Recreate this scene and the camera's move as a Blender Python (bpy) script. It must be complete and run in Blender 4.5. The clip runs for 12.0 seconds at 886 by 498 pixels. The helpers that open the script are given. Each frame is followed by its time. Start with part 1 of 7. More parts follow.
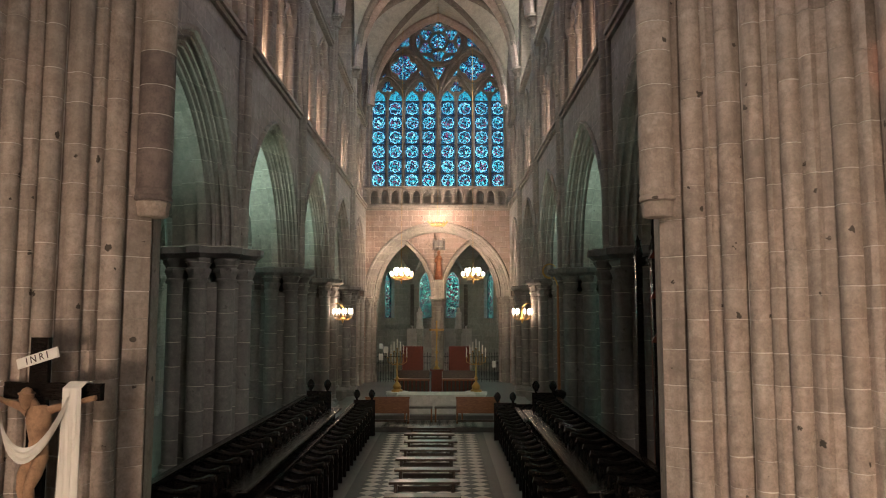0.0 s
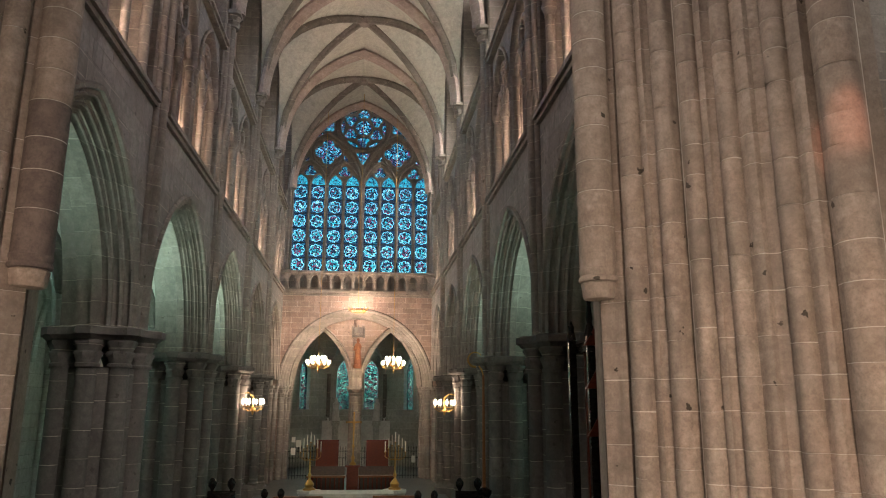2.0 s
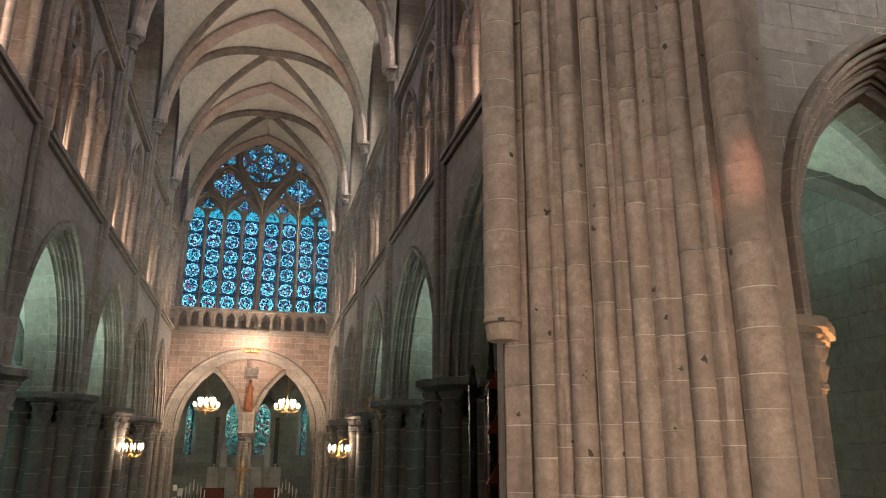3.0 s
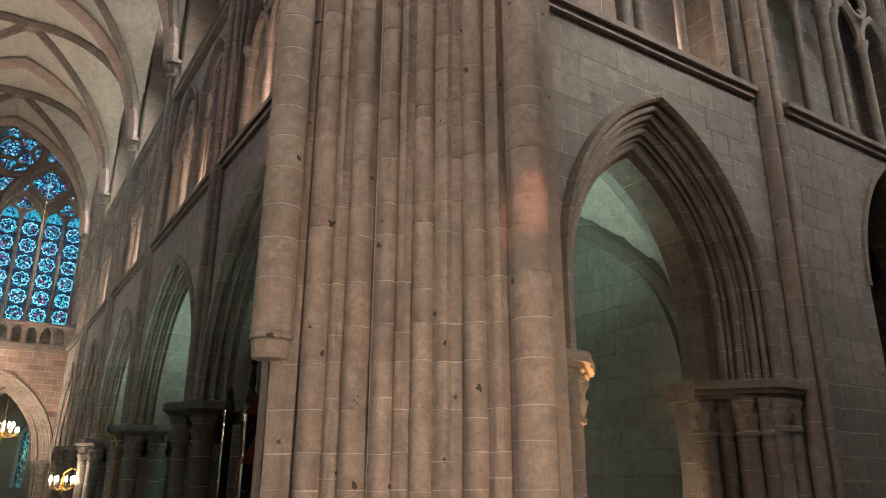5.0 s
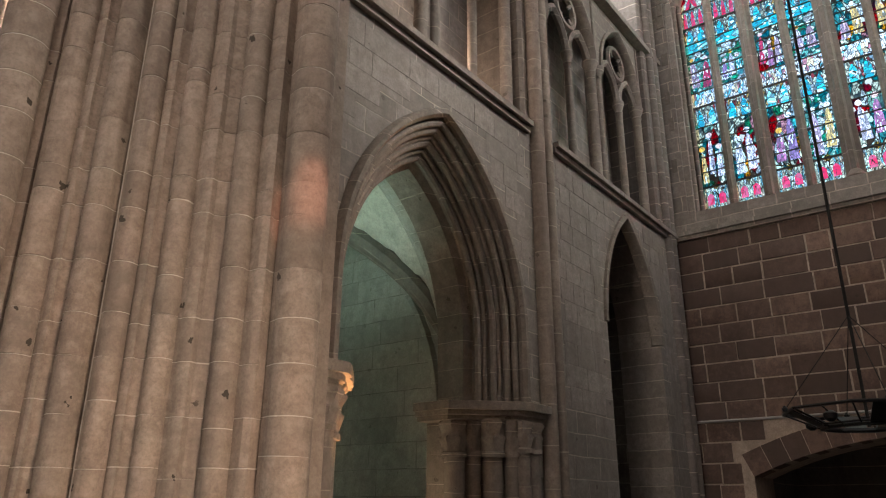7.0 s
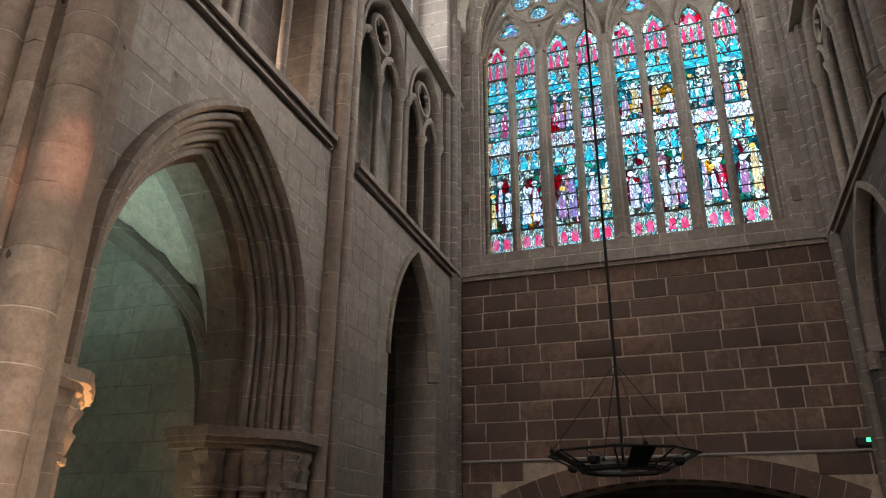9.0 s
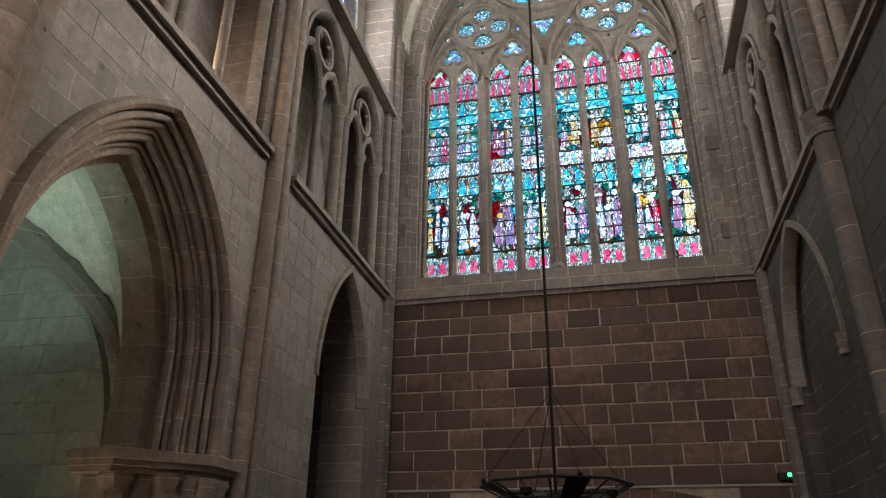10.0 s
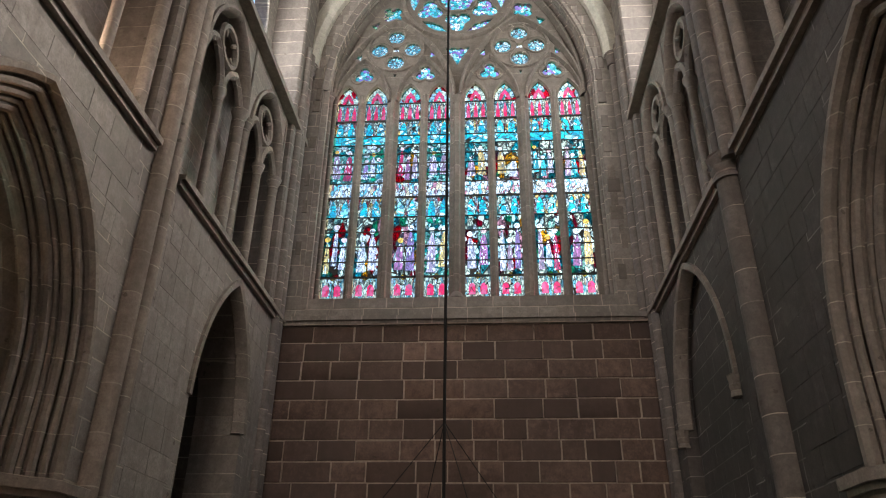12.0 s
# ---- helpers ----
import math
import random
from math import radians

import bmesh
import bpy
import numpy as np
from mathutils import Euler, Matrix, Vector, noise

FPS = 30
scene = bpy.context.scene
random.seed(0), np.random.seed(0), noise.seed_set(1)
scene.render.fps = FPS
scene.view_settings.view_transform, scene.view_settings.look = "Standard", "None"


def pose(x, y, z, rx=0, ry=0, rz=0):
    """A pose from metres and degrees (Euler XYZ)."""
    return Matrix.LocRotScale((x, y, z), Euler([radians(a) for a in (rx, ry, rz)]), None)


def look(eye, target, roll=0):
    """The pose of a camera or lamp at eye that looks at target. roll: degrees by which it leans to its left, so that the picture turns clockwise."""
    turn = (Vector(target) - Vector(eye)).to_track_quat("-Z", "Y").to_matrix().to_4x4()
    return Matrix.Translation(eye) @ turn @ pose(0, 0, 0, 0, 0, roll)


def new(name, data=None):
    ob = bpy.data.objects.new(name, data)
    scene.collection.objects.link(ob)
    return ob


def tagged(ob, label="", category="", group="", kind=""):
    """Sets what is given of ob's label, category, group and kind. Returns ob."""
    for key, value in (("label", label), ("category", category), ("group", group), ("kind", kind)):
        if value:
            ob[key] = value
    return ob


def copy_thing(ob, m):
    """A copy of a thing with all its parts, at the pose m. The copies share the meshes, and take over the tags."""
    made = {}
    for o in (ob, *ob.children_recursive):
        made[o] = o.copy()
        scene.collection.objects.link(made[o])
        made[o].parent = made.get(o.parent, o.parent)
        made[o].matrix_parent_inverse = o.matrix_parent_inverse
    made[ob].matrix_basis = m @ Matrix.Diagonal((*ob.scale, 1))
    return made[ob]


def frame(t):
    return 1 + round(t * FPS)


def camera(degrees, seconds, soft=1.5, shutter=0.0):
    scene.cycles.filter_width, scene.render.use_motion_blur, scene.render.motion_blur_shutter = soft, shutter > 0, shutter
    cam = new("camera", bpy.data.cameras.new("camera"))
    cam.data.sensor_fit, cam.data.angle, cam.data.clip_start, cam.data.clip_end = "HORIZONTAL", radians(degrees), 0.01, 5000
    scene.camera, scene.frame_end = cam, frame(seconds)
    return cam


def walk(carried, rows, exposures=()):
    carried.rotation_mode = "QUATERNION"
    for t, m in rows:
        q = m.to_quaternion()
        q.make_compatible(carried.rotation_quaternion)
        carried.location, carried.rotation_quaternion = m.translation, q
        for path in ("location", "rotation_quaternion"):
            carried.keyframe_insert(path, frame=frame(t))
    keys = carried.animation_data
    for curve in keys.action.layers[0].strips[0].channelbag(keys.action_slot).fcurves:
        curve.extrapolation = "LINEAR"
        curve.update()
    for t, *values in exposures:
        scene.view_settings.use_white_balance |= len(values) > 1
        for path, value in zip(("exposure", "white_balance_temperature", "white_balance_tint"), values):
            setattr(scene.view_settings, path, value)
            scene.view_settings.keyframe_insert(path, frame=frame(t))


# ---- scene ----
cam = camera(63.1, 12.0, soft=1.1)
EXPOSURES = [(0.0, 0.7), (12.0, 0.7)]
METRES, EYE, TILT, LEAN, TURN = 4.16, 3.8, 0.0, 0.0, 0.2
ROWS = [
    (0.0, 0.0, 0.0, 0.0, -0.0, 5.41, -0.03),
    (0.5, -0.0056, 0.062, 0.0003, -0.48, 7.16, -0.08),
    (1.0, -0.0103, 0.1162, -0.0007, -1.35, 8.91, -0.14),
    (1.5, -0.0131, 0.1637, -0.0013, -3.02, 10.73, -0.19),
    (2.0, -0.013, 0.2072, -0.0027, -6.43, 12.52, -0.23),
    (2.5, -0.0088, 0.2486, -0.0014, -10.54, 14.25, -0.23),
    (3.0, -0.0027, 0.2881, -0.0005, -14.44, 15.94, -0.23),
    (5.0, 0.0414, 0.4298, -0.0005, -32.94, 18.38, -0.27),
    (5.5, 0.0595, 0.4661, 0.0011, -37.37, 18.76, -0.26),
    (6.0, 0.079, 0.5018, 0.0023, -42.55, 19.14, -0.26),
    (6.5, 0.1005, 0.534, 0.0032, -47.76, 19.51, -0.25),
    (7.0, 0.1242, 0.5649, 0.0058, -52.83, 19.84, -0.29),
    (7.5, 0.1508, 0.5925, 0.0064, -57.72, 20.34, -0.31),
    (9.5, 0.2833, 0.6921, 0.0161, -74.61, 23.7, -0.46),
    (10.0, 0.3197, 0.7121, 0.0201, -77.21, 24.86, -0.51),
    (10.5, 0.3567, 0.7271, 0.0239, -79.97, 26.03, -0.58),
    (11.0, 0.3959, 0.7398, 0.0268, -82.63, 27.24, -0.61),
    (11.5, 0.4306, 0.7493, 0.0291, -84.58, 27.66, -0.6),
    (12.0, 0.4685, 0.7579, 0.0338, -86.53, 27.63, -0.62),
]
walk(cam, [(t, pose(0, 0, EYE, TILT, LEAN, TURN) @ pose(METRES * x, METRES * y, METRES * z, 90 + pitch, roll, yaw)) for t, x, y, z, yaw, pitch, roll in ROWS], EXPOSURES)

# ---- world and light ----
world = bpy.data.worlds.new("sky")
scene.world = world
world.use_nodes = True
wn = world.node_tree.nodes
sky = wn.new("ShaderNodeTexSky")
sky.sky_type, sky.sun_disc = "NISHITA", False
sky.sun_elevation, sky.sun_rotation = radians(42), radians(150)
sky.air_density, sky.dust_density, sky.ozone_density = 1.0, 3.0, 1.0
world.node_tree.links.new(sky.outputs[0], wn["Background"].inputs[0])
wn["Background"].inputs[1].default_value = 0.5
sun_data = bpy.data.lights.new("sun", "SUN")
sun_data.energy, sun_data.angle, sun_data.color = 1.2, radians(12), (1.0, 0.95, 0.88)
sun = new("sun", sun_data)
sun.matrix_world = look((60, -60, 60), (10, 10, 0))


def lamp(name, where, watts, colour=(1.0, 0.72, 0.45), size=0.15, aim=None, angle=70):
    data = bpy.data.lights.new(name, "SPOT" if aim else "POINT")
    data.energy, data.color, data.shadow_soft_size = watts, colour, size
    if aim:
        data.spot_size, data.spot_blend = radians(angle), 0.8
    ob = new(name, data)
    ob.matrix_world = look(where, aim) if aim else pose(*where)
    return ob


def window_light(name, where, aim, w, h, watts, colour):
    data = bpy.data.lights.new(name, "AREA")
    data.shape, data.size, data.size_y, data.energy, data.color = "RECTANGLE", w, h, watts, colour
    ob = new(name, data)
    ob.matrix_world = look(where, aim)
    return ob


YT_GLASS, YW_GLASS = 8.85, -1.35     # in the clerestory openings
# daylight behind the windows; the north transept's and nave's are added fill before windowless walls
window_light("sky_south", (19.4, 3.88, 17.4), (0, 3.88, 17.4), 8.4, 16.0, 1250, (1.0, 0.98, 0.86))
window_light("sky_east", (-0.45, 43.6, 17.4), (-0.45, 0, 17.4), 9.4, 15.4, 470, (0.78, 1.0, 0.84))
window_light("sky_aisle_south", (11.9, 29.5, 7.0), (0, 29.5, 5.8), 27.5, 4.5, 2400, (0.80, 1.0, 0.92))
window_light("sky_aisle_north", (-12.8, 29.5, 7.0), (0, 29.5, 5.8), 27.5, 4.5, 2400, (0.80, 1.0, 0.92))
window_light("sky_chapel", (-0.45, 55.4, 5.2), (-0.45, 0, 5.2), 10.4, 4.6, 3200, (0.75, 1.0, 0.92))
window_light("sky_north", (-14.3, 3.75, 14.5), (17, 3.75, 9.0), 6.5, 9.0, 2000, (1.0, 0.85, 0.74))
window_light("sky_nave", (-0.45, -23.6, 13.0), (-0.45, 14, 15.0), 6.5, 9.0, 560, (1.0, 0.86, 0.78))
for y, aim in ((YT_GLASS, -3.0), (YW_GLASS, 11.0)):
    window_light("sky_clerestory", (14.25, y, 18.2), (15.2, aim, 18.0), 2.9, 3.4, 220, (1.0, 0.97, 0.92))
# electric light: chandeliers, crown lamp, floods in the triforium and, unseen, at the west crossing piers
WARM = (1.0, 0.75, 0.58)
for where, watts in (((-2.4, 39.3, 6.65), 120), ((1.5, 39.3, 6.65), 120), ((-4.0, 28.2, 4.3), 40), ((2.98, 28.2, 4.3), 40), ((-0.43, 40.0, 9.1), 190)):
    lamp("candle_light", where, watts, WARM, 0.3)
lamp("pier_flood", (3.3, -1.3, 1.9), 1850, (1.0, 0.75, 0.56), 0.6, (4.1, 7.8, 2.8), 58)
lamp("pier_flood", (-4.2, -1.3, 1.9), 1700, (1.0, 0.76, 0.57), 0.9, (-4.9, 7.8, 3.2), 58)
# added spot that stands in for red-tinted sunlight on the pier
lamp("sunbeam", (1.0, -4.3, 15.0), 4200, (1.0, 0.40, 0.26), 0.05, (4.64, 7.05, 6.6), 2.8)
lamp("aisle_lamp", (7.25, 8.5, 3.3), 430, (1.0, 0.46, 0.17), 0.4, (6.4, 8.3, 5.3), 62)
# extra lamp, added below view to warm the arch's underside
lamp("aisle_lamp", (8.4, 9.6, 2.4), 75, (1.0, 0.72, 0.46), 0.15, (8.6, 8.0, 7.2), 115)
for x in (4.4, -5.3):
    for y in (12.6, 18.9, 25.2, 31.4, 37.5):
        lamp("triforium_flood", (x, y, 10.5), 120, WARM, 0.2)
lamp("triforium_flood", (8.3, 8.75, 10.7), 45, WARM, 0.2)
# greenish floods on the arcade capitals that light the aisle vaults
TEAL = (0.66, 1.0, 0.86)
for s in (-1, 1):
    lamp("aisle_flood", (-0.45 + s * 5.75, 10.4, 5.75), 260, TEAL, 0.12, (-0.45 + s * 8.0, 11.6, 9.6), 104)
    for y, watts in ((15.9, 400), (22.3, 400), (28.4, 330)):
        lamp("aisle_flood", (-0.45 + s * 6.6, y, 5.6), watts, TEAL, 0.12, (-0.45 + s * 5.5, y + 2.4, 9.0), 118)
    for y in (9.2, 15.8, 22.2):
        lamp("arch_flood", (-0.45 + s * 5.45, y + 0.66, 5.6), 150 if s > 0 else 420, TEAL, 0.1, (-0.45 + s * 5.4, y + 3.9, 9.2), 96)
# unseen warm spots added on the upper ledges to brighten the vault
for x in (3.45, -4.35):
    for y in (18.9, 25.2, 31.4):
        lamp("vault_flood", (x, y, 14.95), 190, (1.0, 0.78, 0.62), 0.2, (-0.45, y, 21.0), 110)


# ---- materials ----
def material(name, base, rough=0.8, metal=0.0):
    m = bpy.data.materials.new(name)
    m.use_nodes = True
    b = m.node_tree.nodes["Principled BSDF"]
    b.inputs["Base Color"].default_value = (*base, 1)
    b.inputs["Roughness"].default_value, b.inputs["Metallic"].default_value = rough, metal
    return m


class Nodes:
    """Short forms for building node trees."""

    def __init__(self, m):
        self.t, self.n, self.l = m.node_tree, m.node_tree.nodes, m.node_tree.links
        self.bsdf = self.n["Principled BSDF"]

    def put(self, socket, value):
        if hasattr(value, "is_linked"):
            self.l.new(value, socket)
        else:
            socket.default_value = value

    def math(self, op, a, b=0.0, c=0.0):
        n = self.n.new("ShaderNodeMath")
        n.operation = op
        for s, v in zip(n.inputs, (a, b, c)):
            self.put(s, v)
        return n.outputs[0]

    def mix(self, f, a, b, kind="MIX"):
        n = self.n.new("ShaderNodeMix")
        n.data_type, n.blend_type = "RGBA", kind
        self.put(n.inputs[0], f)
        self.put(n.inputs[6], (*a, 1) if isinstance(a, tuple) else a)
        self.put(n.inputs[7], (*b, 1) if isinstance(b, tuple) else b)
        return n.outputs[2]

    def noise(self, vec, scale, detail=4.0, rough=0.6):
        n = self.n.new("ShaderNodeTexNoise")
        n.inputs["Scale"].default_value, n.inputs["Detail"].default_value, n.inputs["Roughness"].default_value = scale, detail, rough
        self.put(n.inputs["Vector"], vec)
        return n.outputs[0]

    def ramp(self, f, stops, constant=False):
        n = self.n.new("ShaderNodeValToRGB")
        if constant:
            n.color_ramp.interpolation = "CONSTANT"
        e = n.color_ramp.elements
        while len(e) < len(stops):
            e.new(0.5)
        for i, (p, c) in enumerate(stops):
            e[i].position, e[i].color = p, (*c, 1) if isinstance(c, tuple) else (c, c, c, 1)
        self.put(n.inputs[0], f)
        return n.outputs[0]

    def position(self):
        return self.n.new("ShaderNodeNewGeometry").outputs["Position"]

    def bump(self, h, strength=0.4, distance=0.02):
        n = self.n.new("ShaderNodeBump")
        n.inputs["Strength"].default_value, n.inputs["Distance"].default_value = strength, distance
        self.put(n.inputs["Height"], h)
        self.l.new(n.outputs[0], self.bsdf.inputs["Normal"])


def stone(name, light, dark, axis="", bw=0.75, bh=0.36, joint=(0.5, 0.44, 0.36), mortar=0.014, stain=0.5, pits=0.5, per_object=0.25, tone=0.35, blush=None, algae=None):
    """Dressed stone. axis: the world axis along which the courses run ('' no joints, 'z' level joints alone)."""
    m = material(name, light)
    k = Nodes(m)
    pos = k.position()
    big = k.noise(pos, 0.55, 5)
    mid = k.noise(pos, 4.0, 6)
    fine = k.noise(pos, 30.0, 8, 0.75)
    blotch = k.noise(pos, 9.0, 6, 0.7)
    col = k.mix(k.ramp(big, [(0.35, 0.0), (0.68, 1.0)]), light, dark)
    if blush:
        col = k.mix(k.math("MULTIPLY", k.ramp(k.noise(pos, 1.4, 4), [(0.4, 0.0), (0.62, 1.0)]), 0.45), col, blush)
    col = k.mix(k.math("MULTIPLY", k.ramp(mid, [(0.42, 0.0), (0.7, 1.0)]), 0.55), col, tuple(c * 0.62 for c in dark))
    col = k.mix(k.math("MULTIPLY", k.ramp(fine, [(0.42, 0.0), (0.66, 1.0)]), 0.42), col, tuple(c * 0.42 for c in dark))
    col = k.mix(k.math("MULTIPLY", k.ramp(blotch, [(0.3, 1.0), (0.5, 0.0)]), 0.4), col, tuple(min(0.8, c * 1.35) for c in light))
    col = k.mix(k.math("MULTIPLY", k.ramp(blotch, [(0.56, 0.0), (0.7, 1.0)]), 0.45), col, tuple(c * 0.5 for c in dark))
    info = k.n.new("ShaderNodeObjectInfo").outputs["Random"]
    col = k.mix(k.math("MULTIPLY", info, per_object), col, tuple(c * 0.7 for c in dark))
    height = k.math("MULTIPLY", fine, 0.25)
    height = k.math("ADD", height, k.math("MULTIPLY", mid, 0.4))
    if axis:
        sep = k.n.new("ShaderNodeSeparateXYZ")
        k.put(sep.inputs[0], pos)
        wob = k.noise(pos, 1.6, 2)
        z = k.math("ADD", sep.outputs[2], k.math("MULTIPLY", wob, 0.05))
        if axis == "z":
            zz = k.math("ADD", k.math("DIVIDE", z, bh), k.math("MULTIPLY", info, 0.5))
            f = k.math("FRACT", zz)
            edge = k.math("LESS_THAN", f, mortar / bh)
            vary = k.n.new("ShaderNodeTexWhiteNoise")
            vary.noise_dimensions = "1D"
            k.put(vary.inputs["W"], k.math("FLOOR", zz))
            col = k.mix(k.math("MULTIPLY", vary.outputs[0], tone), col, tuple(c * 0.55 for c in dark))
        else:
            comb = k.n.new("ShaderNodeCombineXYZ")
            k.put(comb.inputs[0], k.math("ADD", sep.outputs["XYZ".index(axis.upper())], k.math("MULTIPLY", wob, 0.08)))
            k.put(comb.inputs[1], z)
            br = k.n.new("ShaderNodeTexBrick")
            br.inputs["Scale"].default_value = 1.0
            br.inputs["Brick Width"].default_value, br.inputs["Row Height"].default_value = bw, bh
            br.inputs["Mortar Size"].default_value, br.inputs["Mortar Smooth"].default_value = mortar * 0.5, 0.3
            br.inputs["Color1"].default_value, br.inputs["Color2"].default_value = (0, 0, 0, 1), (1, 1, 1, 1)
            br.offset, br.squash, br.squash_frequency = 0.43, 1.3, 3
            k.put(br.inputs["Vector"], comb.outputs[0])
            edge = br.outputs["Fac"]
            col = k.mix(k.math("MULTIPLY", br.outputs["Color"], tone), col, tuple(c * 0.55 for c in dark))
        worn = k.math("MULTIPLY", edge, k.ramp(k.noise(pos, 2.3, 3), [(0.35, 0.15), (0.6, 0.9)]))
        col = k.mix(worn, col, joint)
        height = k.math("SUBTRACT", height, k.math("MULTIPLY", edge, 0.5))
    if pits:
        v = k.n.new("ShaderNodeTexVoronoi")
        v.inputs["Scale"].default_value = 3.4
        warp = k.n.new("ShaderNodeTexNoise")
        warp.inputs["Scale"].default_value, warp.inputs["Detail"].default_value = 22.0, 4.0
        k.put(warp.inputs["Vector"], pos)
        k.put(v.inputs["Vector"], k.mix(0.09, pos, warp.outputs[1]))
        pit = k.math("LESS_THAN", v.outputs["Distance"], k.math("MULTIPLY", k.ramp(k.noise(pos, 1.7, 2), [(0.38, 0.0), (0.56, 1.0)]), 0.125))
        col = k.mix(k.math("MULTIPLY", pit, pits), col, (0.05, 0.04, 0.03))
        height = k.math("SUBTRACT", height, pit)
    run = k.n.new("ShaderNodeMapping")
    run.inputs["Scale"].default_value = (3.0, 3.0, 0.25)
    k.put(run.inputs["Vector"], pos)
    streak = k.ramp(k.noise(run.outputs[0], 1.0, 5), [(0.52, 0.0), (0.75, 1.0)])
    col = k.mix(k.math("MULTIPLY", streak, stain), col, tuple(c * 0.45 for c in dark))
    if algae:
        patch = k.ramp(k.noise(pos, 0.45, 6, 0.65), [(0.42, 0.0), (0.56, 1.0)])
        col = k.mix(k.math("MULTIPLY", patch, 0.65), col, algae)
    k.put(k.bsdf.inputs["Base Color"], col)
    k.bsdf.inputs["Roughness"].default_value = 0.86
    k.bump(height, 0.8, 0.025)
    return m


PALE, PALE_D = (0.455, 0.382, 0.325), (0.285, 0.232, 0.192)
GREY, GREY_D = (0.41, 0.365, 0.33), (0.28, 0.25, 0.225)
M_PIER = stone("pier_stone", PALE, PALE_D, "", per_object=0.42, pits=0.95, blush=(0.47, 0.35, 0.285), stain=0.8)
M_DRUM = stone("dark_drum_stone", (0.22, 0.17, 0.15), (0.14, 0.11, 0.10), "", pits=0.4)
M_JOINT = stone("lime_joint", (0.74, 0.68, 0.60), (0.62, 0.56, 0.48), "", pits=0.0, stain=0.3)
M_SHAFT = stone("shaft_stone", PALE, PALE_D, "z", bh=0.62, mortar=0.016)
M_WALL_Y = stone("wall_stone_y", GREY, GREY_D, "y", 0.8, 0.37, mortar=0.02)
M_WALL_X = stone("wall_stone_x", GREY, GREY_D, "x", 0.7, 0.36, mortar=0.022, tone=0.5)
# shade put into the west stone's colour, below the east wall's, plus algae patches
M_WEST_SHADED = stone("west_stone_shaded", (0.165, 0.144, 0.132), (0.095, 0.084, 0.077), "x", 0.7, 0.36, (0.36, 0.33, 0.31), mortar=0.02, tone=0.5, stain=0.8, algae=(0.055, 0.054, 0.045))
M_CHAPEL = stone("mouldy_chapel_stone", (0.24, 0.215, 0.19), (0.10, 0.092, 0.08), "y", 0.6, 0.4, (0.36, 0.33, 0.29), mortar=0.024, stain=0.9)
M_MOULD = stone("moulded_stone", (0.37, 0.32, 0.275), (0.25, 0.215, 0.185), "z", bh=0.42, mortar=0.012)
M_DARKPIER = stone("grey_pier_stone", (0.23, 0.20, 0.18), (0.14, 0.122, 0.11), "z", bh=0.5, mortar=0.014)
M_AISLE_Y = stone("aisle_stone_y", (0.50, 0.49, 0.44), (0.38, 0.38, 0.34), "y", 1.1, 0.45, (0.20, 0.19, 0.17), mortar=0.022, stain=0.3, pits=0.3, tone=0.45)
M_AISLE_X = stone("aisle_stone_x", (0.50, 0.49, 0.44), (0.40, 0.40, 0.36), "x", 0.9, 0.42, (0.6, 0.58, 0.52), stain=0.25, pits=0.2)
M_GRANITE = stone("granite_block", (0.28, 0.182, 0.142), (0.12, 0.083, 0.07), "", per_object=0.95, pits=0.35, stain=0.35)
# window light put into the colour: paler than the other granite
M_GRANITE_LIT = stone("granite_lit", (0.40, 0.36, 0.325), (0.26, 0.235, 0.21), "y", 0.62, 0.42, (0.50, 0.42, 0.35), mortar=0.03, pits=0.3, tone=0.5)
M_GRANITE_Z = stone("granite_shaft", (0.27, 0.235, 0.21), (0.18, 0.155, 0.14), "z", bh=0.42, joint=(0.50, 0.42, 0.35), mortar=0.022, pits=0.3)
M_MORTAR = stone("mortar", (0.54, 0.44, 0.36), (0.40, 0.32, 0.26), "", pits=0.0, stain=0.4)
M_VAULT = stone("vault_plaster", (0.62, 0.60, 0.53), (0.50, 0.49, 0.43), "", pits=0.0, stain=0.3)
M_PINK = stone("spandrel_stone", (0.50, 0.41, 0.37), (0.40, 0.31, 0.28), "y", 0.6, 0.3, stain=0.2)
M_EAST = stone("east_wall_stone", (0.50, 0.385, 0.325), (0.36, 0.265, 0.22), "x", 0.62, 0.3, (0.6, 0.5, 0.43), mortar=0.02, tone=0.6, stain=0.6, blush=(0.46, 0.25, 0.19))
M_ASHLAR = stone("ashlar_block", GREY, GREY_D, "", per_object=0.5, pits=0.4)
# west blocks carry the same shade in their colour
M_ASHLAR_SHADED = stone("west_ashlar_shaded", (0.165, 0.144, 0.132), (0.095, 0.084, 0.077), "", per_object=0.5, pits=0.4, stain=0.8, algae=(0.055, 0.054, 0.045))
M_FLOOR = stone("floor_stone", (0.15, 0.135, 0.12), (0.09, 0.08, 0.072), "y", 0.8, 0.6, (0.1, 0.09, 0.08), pits=0.0, stain=0.0)
M_FLOOR.node_tree.nodes["Principled BSDF"].inputs["Roughness"].default_value = 0.45
M_TRACERY = stone("tracery_stone", (0.30, 0.265, 0.23), (0.18, 0.16, 0.14), "z", bh=0.8, mortar=0.01, pits=0.1)


